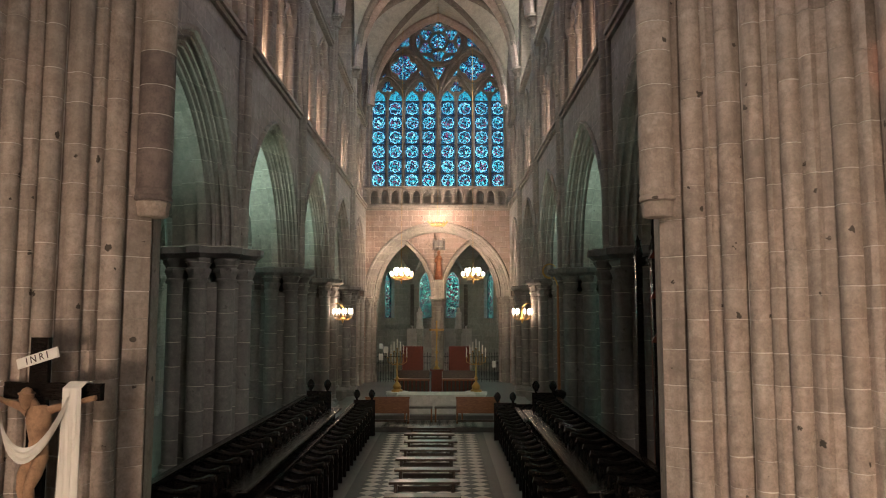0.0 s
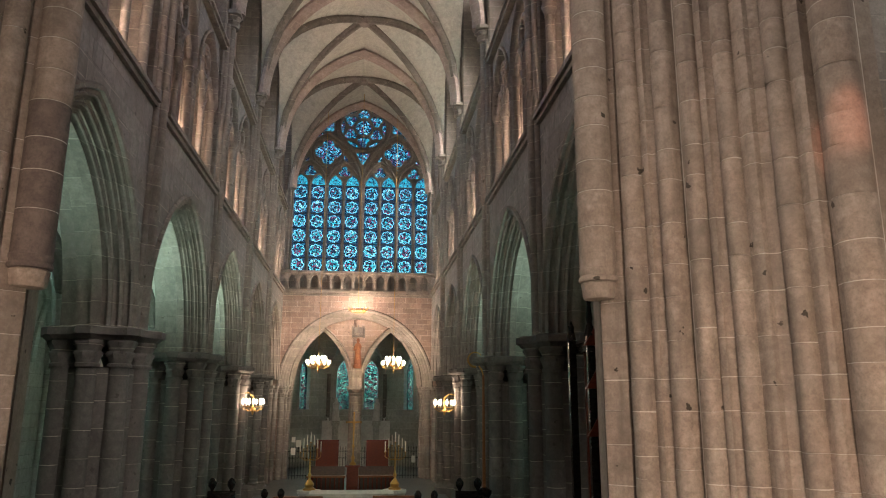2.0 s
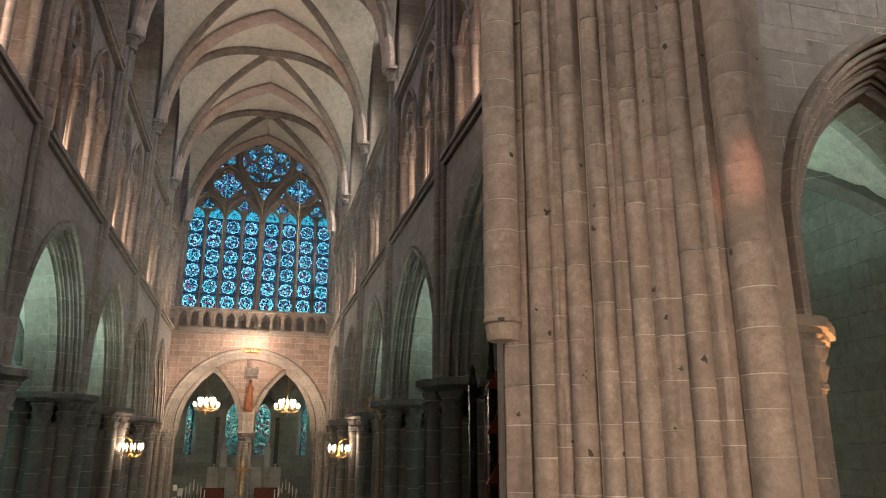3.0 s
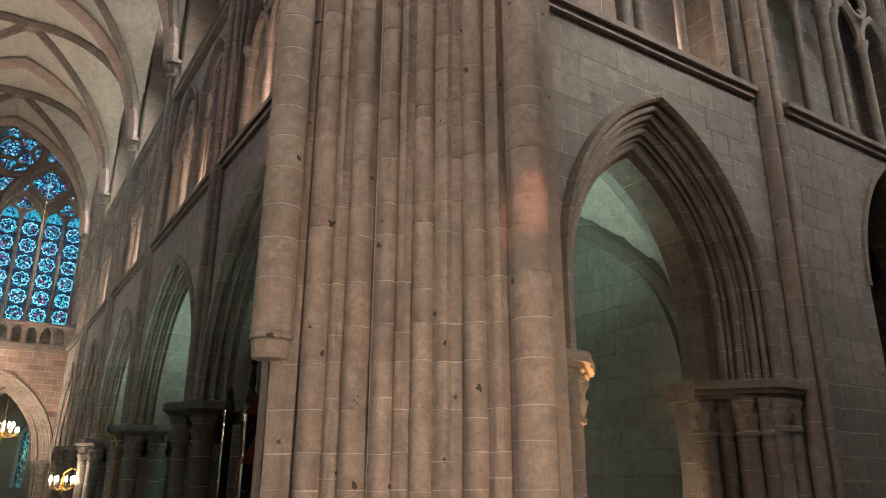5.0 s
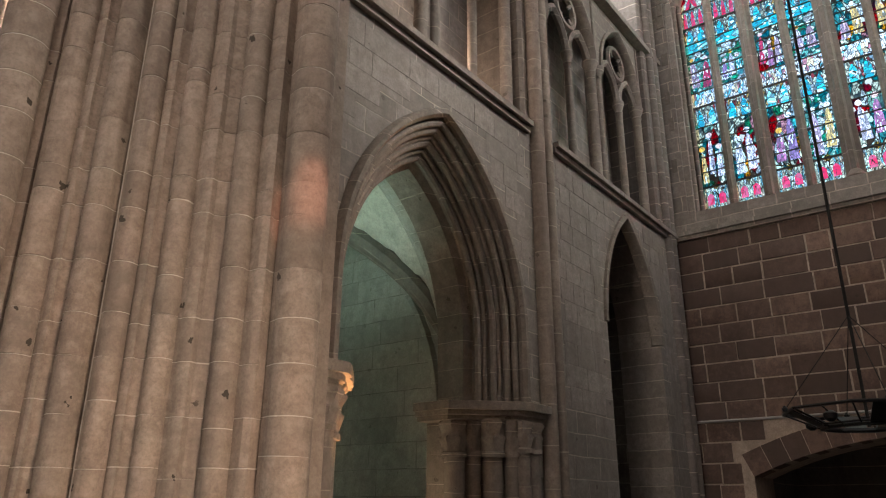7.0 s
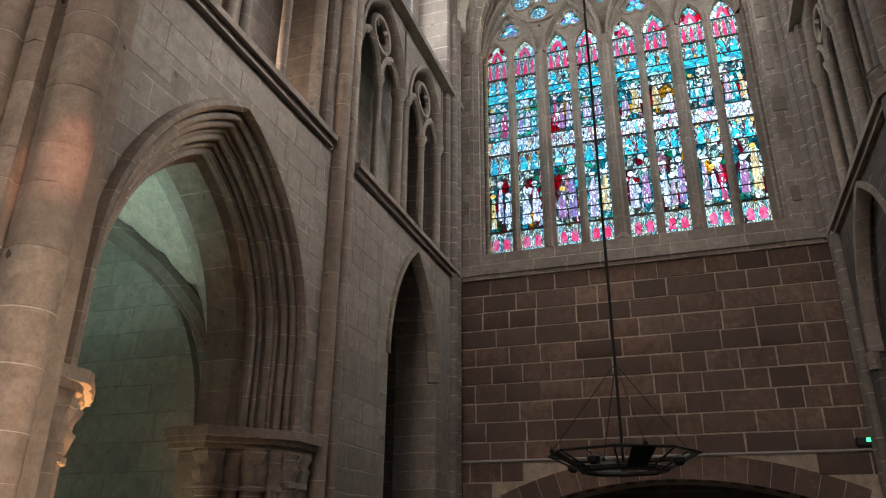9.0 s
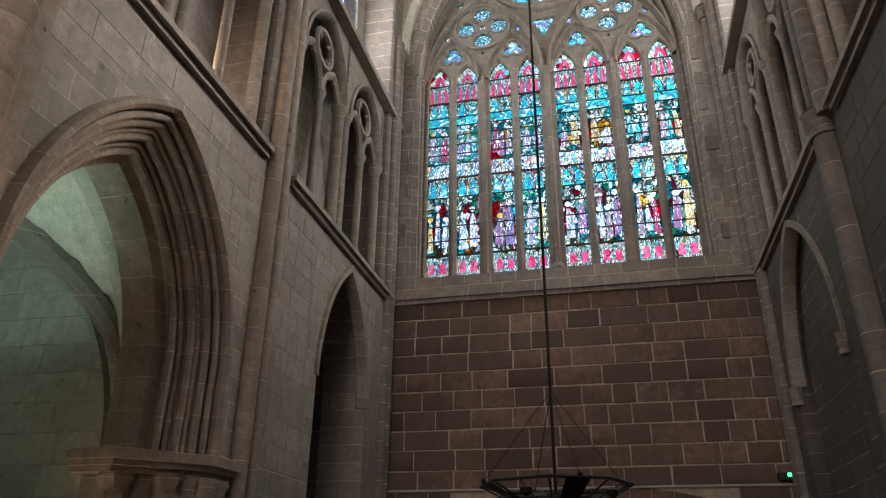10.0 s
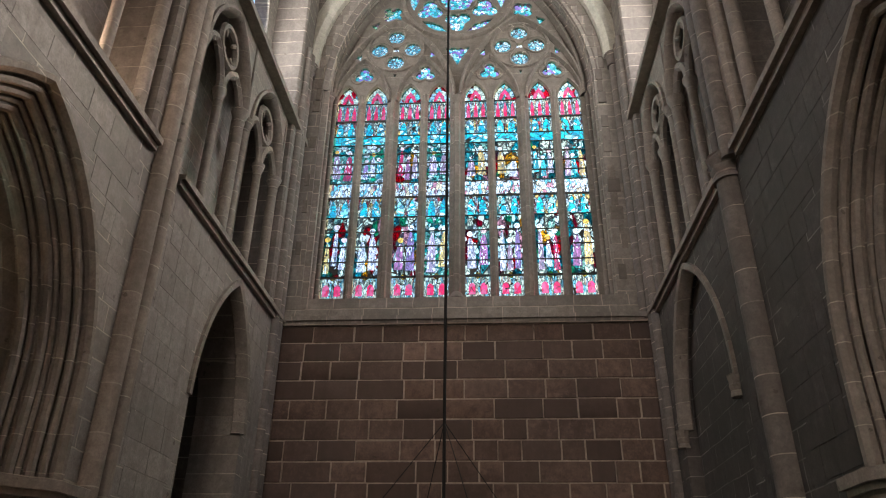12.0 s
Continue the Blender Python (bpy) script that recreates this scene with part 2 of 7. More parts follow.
# ---- geometry helpers ----
class Geo:
    """Collects vertices and faces; place(u, v, z) lays local points into the world."""

    def __init__(self, place=None):
        self.v, self.f, self.place = [], [], place or (lambda u, v, z: (u, v, z))

    def add(self, verts, faces):
        k = len(self.v)
        self.v += [self.place(*p) for p in verts]
        self.f += [tuple(k + i for i in f) for f in faces]

    def box(self, u0, u1, v0, v1, z0, z1, c=0.0):
        """A box; c: the width of a chamfer round its upright edges."""
        if c:
            ring = [(u0 + c, v0), (u1 - c, v0), (u1, v0 + c), (u1, v1 - c), (u1 - c, v1), (u0 + c, v1), (u0, v1 - c), (u0, v0 + c)]
        else:
            ring = [(u0, v0), (u1, v0), (u1, v1), (u0, v1)]
        self.prism(ring, z0, z1)

    def prism(self, ring, z0, z1, ring2=None):
        n, r2 = len(ring), ring2 or ring
        self.add([(u, v, z0) for u, v in ring] + [(u, v, z1) for u, v in r2],
                 [(i, (i + 1) % n, n + (i + 1) % n, n + i) for i in range(n)] + [tuple(range(n - 1, -1, -1)), tuple(range(n, 2 * n))])

    def lathe(self, cu, cv, prof, n=12):
        """prof: (radius, z) from below upwards."""
        pts = [(cu + r * math.cos(2 * math.pi * i / n), cv + r * math.sin(2 * math.pi * i / n), z) for r, z in prof for i in range(n)]
        faces = [(k * n + i, k * n + (i + 1) % n, (k + 1) * n + (i + 1) % n, (k + 1) * n + i) for k in range(len(prof) - 1) for i in range(n)]
        self.add(pts, faces + [tuple(range(n - 1, -1, -1)), tuple(range((len(prof) - 1) * n, len(prof) * n))])

    def cyl(self, cu, cv, z0, z1, r, n=12, r1=None):
        self.lathe(cu, cv, [(r, z0), (r if r1 is None else r1, z1)], n)

    def tube(self, pts, r, n=6, closed=False):
        """A round bar along points."""
        P = [Vector(p) for p in pts]
        m = len(P)
        verts, faces = [], []
        up = None
        for i, p in enumerate(P):
            a = P[(i - 1) % m] if closed or i else p
            b = P[(i + 1) % m] if closed or i < m - 1 else p
            d = (b - a).normalized()
            if up is None:
                up = d.orthogonal().normalized()
            s = d.cross(up).normalized()
            up = s.cross(d).normalized()
            rr = r[i] if isinstance(r, (list, tuple)) else r
            verts += [tuple(p + (up * math.cos(2 * math.pi * j / n) + s * math.sin(2 * math.pi * j / n)) * rr) for j in range(n)]
        for i in range(m if closed else m - 1):
            q = (i + 1) % m
            faces += [(i * n + j, i * n + (j + 1) % n, q * n + (j + 1) % n, q * n + j) for j in range(n)]
        if not closed:
            faces += [tuple(range(n - 1, -1, -1)), tuple(range((m - 1) * n, m * n))]
        self.add(verts, faces)

    def arch(self, uc, zs, a, r, profile, n=14, foot=None):
        """Sweeps a closed outline (offset outwards, depth) along a pointed arch of half span a and rise r. foot: the height from which it rises straight up."""
        xc = (r * r - a * a) / (2 * a)
        R, m = xc + a, len(profile)
        rows = []
        for side in (-1, 1):
            part_rows = [] if foot is None else [[(uc + side * (a + d), v, foot) for d, v in profile]]
            for i in range(n + 1):
                row = []
                for d, v in profile:
                    end = math.acos(max(-1.0, min(1.0, xc / (R + d))))
                    t = end * i / n
                    row.append((uc + side * ((R + d) * math.cos(t) - xc), v, zs + (R + d) * math.sin(t)))
                part_rows.append(row)
            rows += part_rows if side < 0 else part_rows[-2::-1]
        verts = [p for row in rows for p in row]
        faces = [(i * m + j, i * m + (j + 1) % m, (i + 1) * m + (j + 1) % m, (i + 1) * m + j) for i in range(len(rows) - 1) for j in range(m)]
        self.add(verts, faces + [tuple(range(m)), tuple(range((len(rows) - 1) * m, len(rows) * m))[::-1]])

    def arched_wall(self, u0, u1, z0, z1, v0, v1, holes, n=14):
        """A wall with pointed openings (centre, half span, springing height, rise, bottom)."""
        u = u0
        for uc, a, zs, r, zb in holes:
            pts = arch_points(uc, zs, a, r, n)
            self.box(u, uc - a, v0, v1, z0, z1)
            if zb > z0:
                self.box(uc - a, uc + a, v0, v1, z0, zb)
            for (p, q), (s, t) in zip(pts, pts[1:]):
                self.add([(p, v0, q), (s, v0, t), (s, v0, z1), (p, v0, z1), (p, v1, q), (s, v1, t), (s, v1, z1), (p, v1, z1)],
                         [(0, 1, 2, 3), (7, 6, 5, 4), (4, 5, 1, 0), (3, 2, 6, 7)])
            u = uc + a
        self.box(u, u1, v0, v1, z0, z1)

    def mesh(self, name):
        me = bpy.data.meshes.new(name)
        me.from_pydata(self.v, [], self.f)
        bm = bmesh.new()
        bm.from_mesh(me)
        bmesh.ops.remove_doubles(bm, verts=bm.verts, dist=0.0002)
        bmesh.ops.recalc_face_normals(bm, faces=bm.faces)
        bm.to_mesh(me)
        bm.free()
        me.shade_smooth()
        me.set_sharp_from_angle(angle=radians(38))
        return me


def arch_points(uc, zs, a, r, n=14):
    xc = (r * r - a * a) / (2 * a)
    R = xc + a
    end = math.acos(xc / R)
    left = [(uc - (R * math.cos(end * i / n) - xc), zs + R * math.sin(end * i / n)) for i in range(n + 1)]
    return left + [(2 * uc - p, z) for p, z in left[-2::-1]]


def part(name, geo, mat, parent=None, label=""):
    me = geo.mesh(name) if isinstance(geo, Geo) else geo
    if not me.materials:
        me.materials.append(mat)
    ob = new(name, me)
    if parent:
        ob.parent = parent
    if label:
        ob["label"] = label
    return ob


def thing(name, label, category, group="", kind="", at=(0, 0, 0)):
    ob = new(name)
    ob.location = at
    return tagged(ob, label, category, group, kind)


def structure(name, geo, mat, label, category="wall"):
    return tagged(part(name, geo, mat), label, category, "", "structure")


AX = -0.45                       # the choir's long axis
XS, XN = 3.65, -4.55             # inner faces of the choir walls
YT, YW, XE = 8.0, -0.5, 17.3     # transept: east and west walls, south wall
YE, K = 40.9, 1.181              # the flat east wall; its drawing is enlarged by K about AX and eye level
BAYS = [9.4, 15.8, 22.2, 28.3, 34.5, 40.7]
STRING, IMPOST, UPPER, SPRING = 10.1, 5.28, 14.75, 15.95


def south_side(u, v, z):
    return (XS + v, u, z)


def north_side(u, v, z):
    return (XN - v, u, z)


def east_end(u, v, z):
    return (AX + (u - AX) * K, YE + v * K, 3.8 + (z - 3.8) * K)


def trans_east(u, v, z):
    return (u, YT + v, z)


def trans_west(u, v, z):
    return (u, YW - v, z)


def trans_south(u, v, z):
    return (XE + v, u, z)


def archivolt(orders, w, depth, hood=0.09, flare=False):
    """Outline of a moulded arch: hood mould, then rolls stepping inwards, and a soffit, to the wall's back. flare: the soffit opens again towards the back."""
    pts = [(0.02, depth), (hood + 0.04, 0.02), (hood + 0.04, -0.03), (hood, -0.08), (0.02, -0.06), (0.0, 0.0)]
    for k in range(orders):
        d, v = -k * w, k * w
        pts += [(d - 0.06 * w, v + 0.02 * w)]
        for i in range(7):
            t = math.pi * (0.55 - i / 6 * 1.1) + math.pi / 4
            pts.append((d - 0.42 * w + 0.30 * w * math.cos(t), v + 0.42 * w - 0.30 * w * math.sin(t)))
        pts += [(d - 0.72 * w, v + 0.80 * w), (d - 0.98 * w, v + 0.86 * w)]
    e = orders * w
    if flare:
        return pts + [(-e, e), (-e, e + 0.16), (-e * 0.72, e + 0.2), (-e * 0.66, depth - 0.34), (-e * 0.3, depth - 0.3), (-e * 0.2, depth)]
    return pts + [(-e, e), (-e, depth - 0.1), (-e * 0.6, depth)]


# ---- choir arcades ----
def pier_outline(r, n=16):
    return [(r * math.cos(2 * math.pi * (i + 0.5) / n), r * math.sin(2 * math.pi * (i + 0.5) / n)) for i in range(n)]


def abacus_ring(r, k=8):
    ring = []
    for i in range(k):
        t = 2 * math.pi * i / k
        for s, q in ((-0.24, 0.93), (-0.12, 1.06), (0.12, 1.06), (0.24, 0.93)):
            ring.append((r * q * math.cos(t + s), r * q * math.sin(t + s)))
    return ring


def leaf_capital(geo, cu, cv, r, z0, z1, seed, n=35):
    """A bell ringed by two rows of curled leaves, in one skin."""
    h = z1 - z0
    rows = [(1.14, -0.03, 0, 0), (1.14, 0.03, 0, 0), (1.0, 0.05, 0, 0), (1.03, 0.2 * h, 0.08, 0), (1.12, 0.36 * h, 0.16, 0), (1.16, 0.46 * h, 0.26, 0), (1.08, 0.54 * h, 0.06, 0),
            (1.14, 0.68 * h, 0.12, 0.5), (1.24, 0.8 * h, 0.28, 0.5), (1.3, 0.88 * h, 0.3, 0.5), (1.26, 0.95 * h, 0.05, 0.5), (1.38, h, 0, 0)]
    verts = []
    for q, dz, amp, ph in rows:
        for i in range(n):
            t = 2 * math.pi * i / n
            k = r * (q + amp * max(0.0, math.cos(7 * (t + seed * 0.13) + ph * 2 * math.pi)) ** 2)
            verts.append((cu + k * math.cos(t), cv + k * math.sin(t), z0 + dz))
    m = len(rows)
    geo.add(verts, [(a * n + i, a * n + (i + 1) % n, (a + 1) * n + (i + 1) % n, (a + 1) * n + i) for a in range(m - 1) for i in range(n)] + [tuple(range(n - 1, -1, -1)), tuple(range((m - 1) * n, m * n))])


def clustered_pier(x, y, label, r=0.72):
    pier = thing("arcade_pier", label, "pier", "arcade piers", at=(x, y, 0))
    core = Geo()
    core.prism(pier_outline(r), 0.0, IMPOST - 0.75)
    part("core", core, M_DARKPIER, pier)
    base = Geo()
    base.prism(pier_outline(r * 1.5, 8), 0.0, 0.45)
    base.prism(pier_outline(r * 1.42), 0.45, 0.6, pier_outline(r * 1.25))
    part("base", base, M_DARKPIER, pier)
    shaft = None
    for i in range(8):
        t = 2 * math.pi * i / 8
        if shaft is None:
            g = Geo()
            g.lathe(0, 0, [(0.24, 0.55), (0.24, 0.65), (0.19, 0.7), (0.185, IMPOST - 0.72)], 14)
            shaft = g.mesh("shaft")
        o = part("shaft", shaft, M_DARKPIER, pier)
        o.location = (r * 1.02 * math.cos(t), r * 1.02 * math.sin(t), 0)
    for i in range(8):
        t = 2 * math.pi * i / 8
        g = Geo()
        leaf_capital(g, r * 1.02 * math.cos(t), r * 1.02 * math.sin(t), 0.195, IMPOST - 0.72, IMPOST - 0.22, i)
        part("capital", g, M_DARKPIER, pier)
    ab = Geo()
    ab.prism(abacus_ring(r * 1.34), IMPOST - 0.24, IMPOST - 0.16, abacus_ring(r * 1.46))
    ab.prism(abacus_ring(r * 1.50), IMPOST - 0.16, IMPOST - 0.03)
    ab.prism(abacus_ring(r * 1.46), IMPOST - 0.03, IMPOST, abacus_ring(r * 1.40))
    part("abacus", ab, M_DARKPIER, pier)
    return pier


def triforium(place, owner, u0, u1, z0, z1, mat, arches=2):
    """Tall twin lights with cusped heads in front of a wall passage; each arch is a part."""
    w = (u1 - u0) / arches
    for k in range(arches):
        uc, a = u0 + w * (k + 0.5), w * 0.5 - 0.14
        rise = a * 1.45
        zs = z1 - rise - 0.22
        g = Geo(place)
        g.arched_wall(uc - w / 2, uc + w / 2, zs, z1, 0.12, 0.40, [(uc, a, zs, rise, zs)], 9)
        g.arch(uc, zs, a, rise, [(0.03, 0.1), (0.03, 0.06), (-0.03, 0.04), (-0.07, 0.08), (-0.10, 0.2), (-0.10, 0.34), (0.0, 0.4)], 9)
        # sub-arches and a pierced ring in the head
        b = a * 0.5 - 0.03
        for s in (-1, 1):
            g.arch(uc + s * (b + 0.03), zs - 0.35, b - 0.02, b * 1.5, [(0.10, 0.28), (0.10, 0.17), (0.0, 0.14), (-0.06, 0.2), (-0.06, 0.26), (0.0, 0.3)], 7)
        rr = a * 0.36
        ring = [(uc + rr * math.cos(t * math.pi / 10), 0.22, zs + rise * 0.46 + rr * math.sin(t * math.pi / 10)) for t in range(20)]
        g.tube(ring, 0.075, 6, True)
        for i in range(4):
            t = math.pi / 4 + i * math.pi / 2
            g.tube([(uc + rr * q * math.cos(t), 0.22, zs + rise * 0.46 + rr * q * math.sin(t)) for q in (1.0, 0.7, 0.5)], [0.07, 0.05, 0.03], 6)
        part("tracery_head", g, mat, owner)
        for s, r in ((-1, 0.11), (0, 0.085), (1, 0.11)):
            h = Geo(place)
            us = uc + s * (a - 0.02)
            top = zs - (0.35 if s == 0 else 0.0)
            h.lathe(us, 0.22, [(r * 1.6, z0), (r * 1.6, z0 + 0.1), (r * 1.15, z0 + 0.2), (r, z0 + 0.24), (r, top - 0.3), (r * 1.2, top - 0.26), (r, top - 0.22), (r * 1.7, top - 0.02), (r * 1.7, top + 0.03)], 10)
            part("colonnette", h, mat, owner)
        if k < arches - 1:
            p = Geo(place)
            p.box(uc + w / 2 - 0.12, uc + w / 2 + 0.12, 0.2, 0.42, z0, zs, 0.04)
            part("mullion_pier", p, mat, owner)


def clerestory(place, owner, u0, u1, z0, z1, mat):
    uc = (u0 + u1) / 2
    g = Geo(place)
    a = (u1 - u0) * 0.27
    g.arched_wall(u0, u1, z0, z1, 0.9, 1.3, [(uc, a, z0 + 2.6, a * 1.5, z0 + 0.9)], 8)
    part("clerestory_wall", g, mat, owner)


def choir_wall(place, name, side_label):
    g = Geo(place)
    holes = [((a + b) / 2, (b - a) / 2 - 0.36, IMPOST, 9.05 - IMPOST - 0.12, IMPOST) for a, b in zip(BAYS, BAYS[1:])]
    g.arched_wall(BAYS[0] - 0.4, YE, IMPOST, STRING, 0.0, 1.3, holes)
    wall = structure(name, g, M_WALL_Y, "grey ashlar choir wall with pointed arcade arches, " + side_label)
    prof = archivolt(3, 0.155, 1.3, flare=True)
    for (a, b), (uc, ha, zs, r, _) in zip(zip(BAYS, BAYS[1:]), holes):
        m = Geo(place)
        m.arch(uc, zs, ha, r, prof, 18)
        part("archivolt", m, M_MOULD, wall)
        s = Geo(place)
        s.box(a + 0.36, b - 0.36, -0.16, 0.05, STRING - 0.10, STRING)
        s.box(a + 0.36, b - 0.36, -0.09, 0.05, STRING - 0.2, STRING - 0.10)
        part("string_course", s, M_MOULD, wall)
        s = Geo(place)
        s.box(a + 0.36, b - 0.36, -0.13, 0.3, UPPER - 0.08, UPPER)
        s.box(a + 0.36, b - 0.36, -0.06, 0.3, UPPER - 0.17, UPPER - 0.08)
        part("string_course", s, M_MOULD, wall)
        triforium(place, wall, a + 0.5, b - 0.5, STRING, UPPER - 0.17, M_MOULD)
        back = Geo(place)
        back.box(a, b, 1.1, 1.3, STRING, UPPER)
        back.box(a, b, 0.1, 1.3, STRING - 0.02, STRING + 0.02)
        part("passage_wall", back, M_PINK, wall)
        clerestory(place, wall, a, b, UPPER, 21.4, M_PINK)
        lo = Geo(place)
        lo.box(a, b, 0.05, 0.35, UPPER, UPPER + 0.12)
        part("passage_sill", lo, M_PINK, wall)
    for y in BAYS[1:-1]:
        for s, r in ((-0.2, 0.11), (0.0, 0.15), (0.2, 0.11)):
            h = Geo(place)
            h.cyl(y + s, -0.05 if s == 0 else 0.02, IMPOST, SPRING - 0.45, r, 12)
            part("vault_shaft", h, M_MOULD, wall)
        pl = Geo(place)
        pl.box(y - 0.36, y + 0.36, 0.02, 1.3, STRING - 0.3, 21.2, 0.05)
        part("buttress", pl, M_MOULD, wall)
        c = Geo(place)
        leaf_capital(c, y, -0.06, 0.2, SPRING - 0.45, SPRING - 0.08, int(y))
        c.box(y - 0.34, y + 0.34, -0.36, 0.1, SPRING - 0.08, SPRING + 0.04, 0.1)
        part("capital", c, M_MOULD, wall)
    return wall


wall_south_choir = choir_wall(south_side, "wall_choir_south", "south side")
wall_north_choir = choir_wall(north_side, "wall_choir_north", "north side")
first = clustered_pier(XS + 0.62, BAYS[1], "clustered grey stone pier with leaf capitals in the choir arcade")
for y in BAYS[1:-1]:
    for x in (XS + 0.62, XN - 0.62):
        if (x, y) != (XS + 0.62, BAYS[1]):
            copy_thing(first, pose(x, y, 0))


# ---- vaults ----
def pointed(x, a, r):
    xc = (r * r - a * a) / (2 * a)
    R = xc + a
    x = min(abs(x), a)
    return math.sqrt(max(0.0, R * R - (x + xc) ** 2))


def vault(name, x0, x1, y0, y1, zs, rise, label, n=20):
    g = Geo()
    ax, ay, cx, cy = (x1 - x0) / 2, (y1 - y0) / 2, (x0 + x1) / 2, (y0 + y1) / 2
    def h(x, y):
        return zs + max(pointed(x - cx, ax, rise), pointed(y - cy, ay, rise * 0.98))
    verts = [(x0 + (x1 - x0) * i / n, y0 + (y1 - y0) * j / n) for j in range(n + 1) for i in range(n + 1)]
    g.add([(x, y, h(x, y)) for x, y in verts], [(j * (n + 1) + i, j * (n + 1) + i + 1, (j + 1) * (n + 1) + i + 1, (j + 1) * (n + 1) + i) for j in range(n) for i in range(n)])
    ob = structure(name, g, M_VAULT, label, "vault")
    for s in (-1, 1):
        pts = []
        for i in range(25):
            q = -1 + 2 * i / 24
            x, y = cx + q * ax, cy + s * q * ay
            pts.append((x, y, h(x, y) - 0.06))
        t = Geo()
        t.tube(pts, 0.17, 8)
        t.tube([(x, y, z - 0.15) for x, y, z in pts], 0.09, 8)
        part("rib", t, M_TRACERY, ob)
    b = Geo()
    b.lathe(cx, cy, [(0.05, zs + rise - 0.42), (0.24, zs + rise - 0.34), (0.28, zs + rise - 0.2), (0.2, zs + rise - 0.05)], 12)
    part("boss", b, M_MOULD, ob)
    return ob


for y0, y1 in zip(BAYS, BAYS[1:]):
    vault("ceiling_choir", XN + 0.1, XS - 0.1, y0, y1, SPRING, 5.5, "pale plaster choir vault with moulded stone ribs")
trans = [(0.0, 0.3), (0.0, -0.3), (-0.12, -0.34), (-0.26, -0.22), (-0.34, -0.1), (-0.36, 0.0), (-0.34, 0.1), (-0.26, 0.22), (-0.12, 0.34)]
for y in BAYS[1:]:
    g = Geo(lambda u, v, z, y=y: (u, y + v, z))
    g.arch(AX, SPRING, (XS - XN) / 2 - 0.1, 5.45, trans, 20)
    structure("transverse_arch", g, M_PINK, "pink-grey moulded transverse arch under the choir vault", "arch")

# ---- floors, closing walls ----
g = Geo()
g.box(-40, 40, -60, 70, -0.6, -0.25)
structure("ground", g, M_FLOOR, "paved ground round the church", "ground")
g = Geo()
g.box(-26, 18.6, -40, 58, -0.25, 0.0)
structure("floor", g, M_FLOOR, "dark worn stone slab floor", "floor")


# ---- crossing piers ----
def arc_points(s, n, r, a0, a1, k):
    return [(s + r * math.sin(radians(a0 + (a1 - a0) * i / k)), n + r * math.cos(radians(a0 + (a1 - a0) * i / k))) for i in range(k + 1)]


HOLLOW = 0.0      # depth of the creases between the rolls


def pier_segments():
    """The pier's stepped face in plan (along the face, outwards), stone by stone: rolls, and arrises in the hollows between them."""
    segs = [[(-0.02, -0.12), (-0.015, -0.02), (0.0, 0.0), (0.15, 0.0), (0.29, -0.005), (0.305, -0.03)]]
    rolls = ((0.455, 0.12), (0.89, 0.11), (1.19, 0.105), (1.59, 0.1), (2.13, 0.11), (2.71, 0.205))
    ridges = ((0.665, 0.06, 0.045), None, (1.37, 0.06, 0.05), (1.82, 0.075, 0.075), (2.37, 0.09, 0.075))
    edge = 0.305
    for i, (s, r) in enumerate(rolls):
        near = s - r * 1.12
        if i and ridges[i - 1]:
            p, n, w = ridges[i - 1]
            segs.append([(edge, HOLLOW), (p - w * 1.25, HOLLOW + 0.012), (p - w * 0.95, n * 0.55), (p - w * 0.4, n), (p + w * 0.5, n + 0.006), (p + w * 0.72, n - 0.02), (p + w * 1.0, HOLLOW + 0.02), (near, HOLLOW)])
            edge = near
        last = i == len(rolls) - 1
        end = 1.07 if i == 1 else s + r * 1.12
        seg = [(edge, -0.03 if i == 0 else HOLLOW)] + arc_points(s, 0.0, r, -72, 108 if last else 72, 14)
        if i == 1:
            seg += [(1.01, 0.0), (1.04, -0.045)]
        segs.append(seg + ([(s + r * 0.8, -0.2)] if last else [(end, HOLLOW if i != 1 else -0.04)]))
        edge = end
    return segs


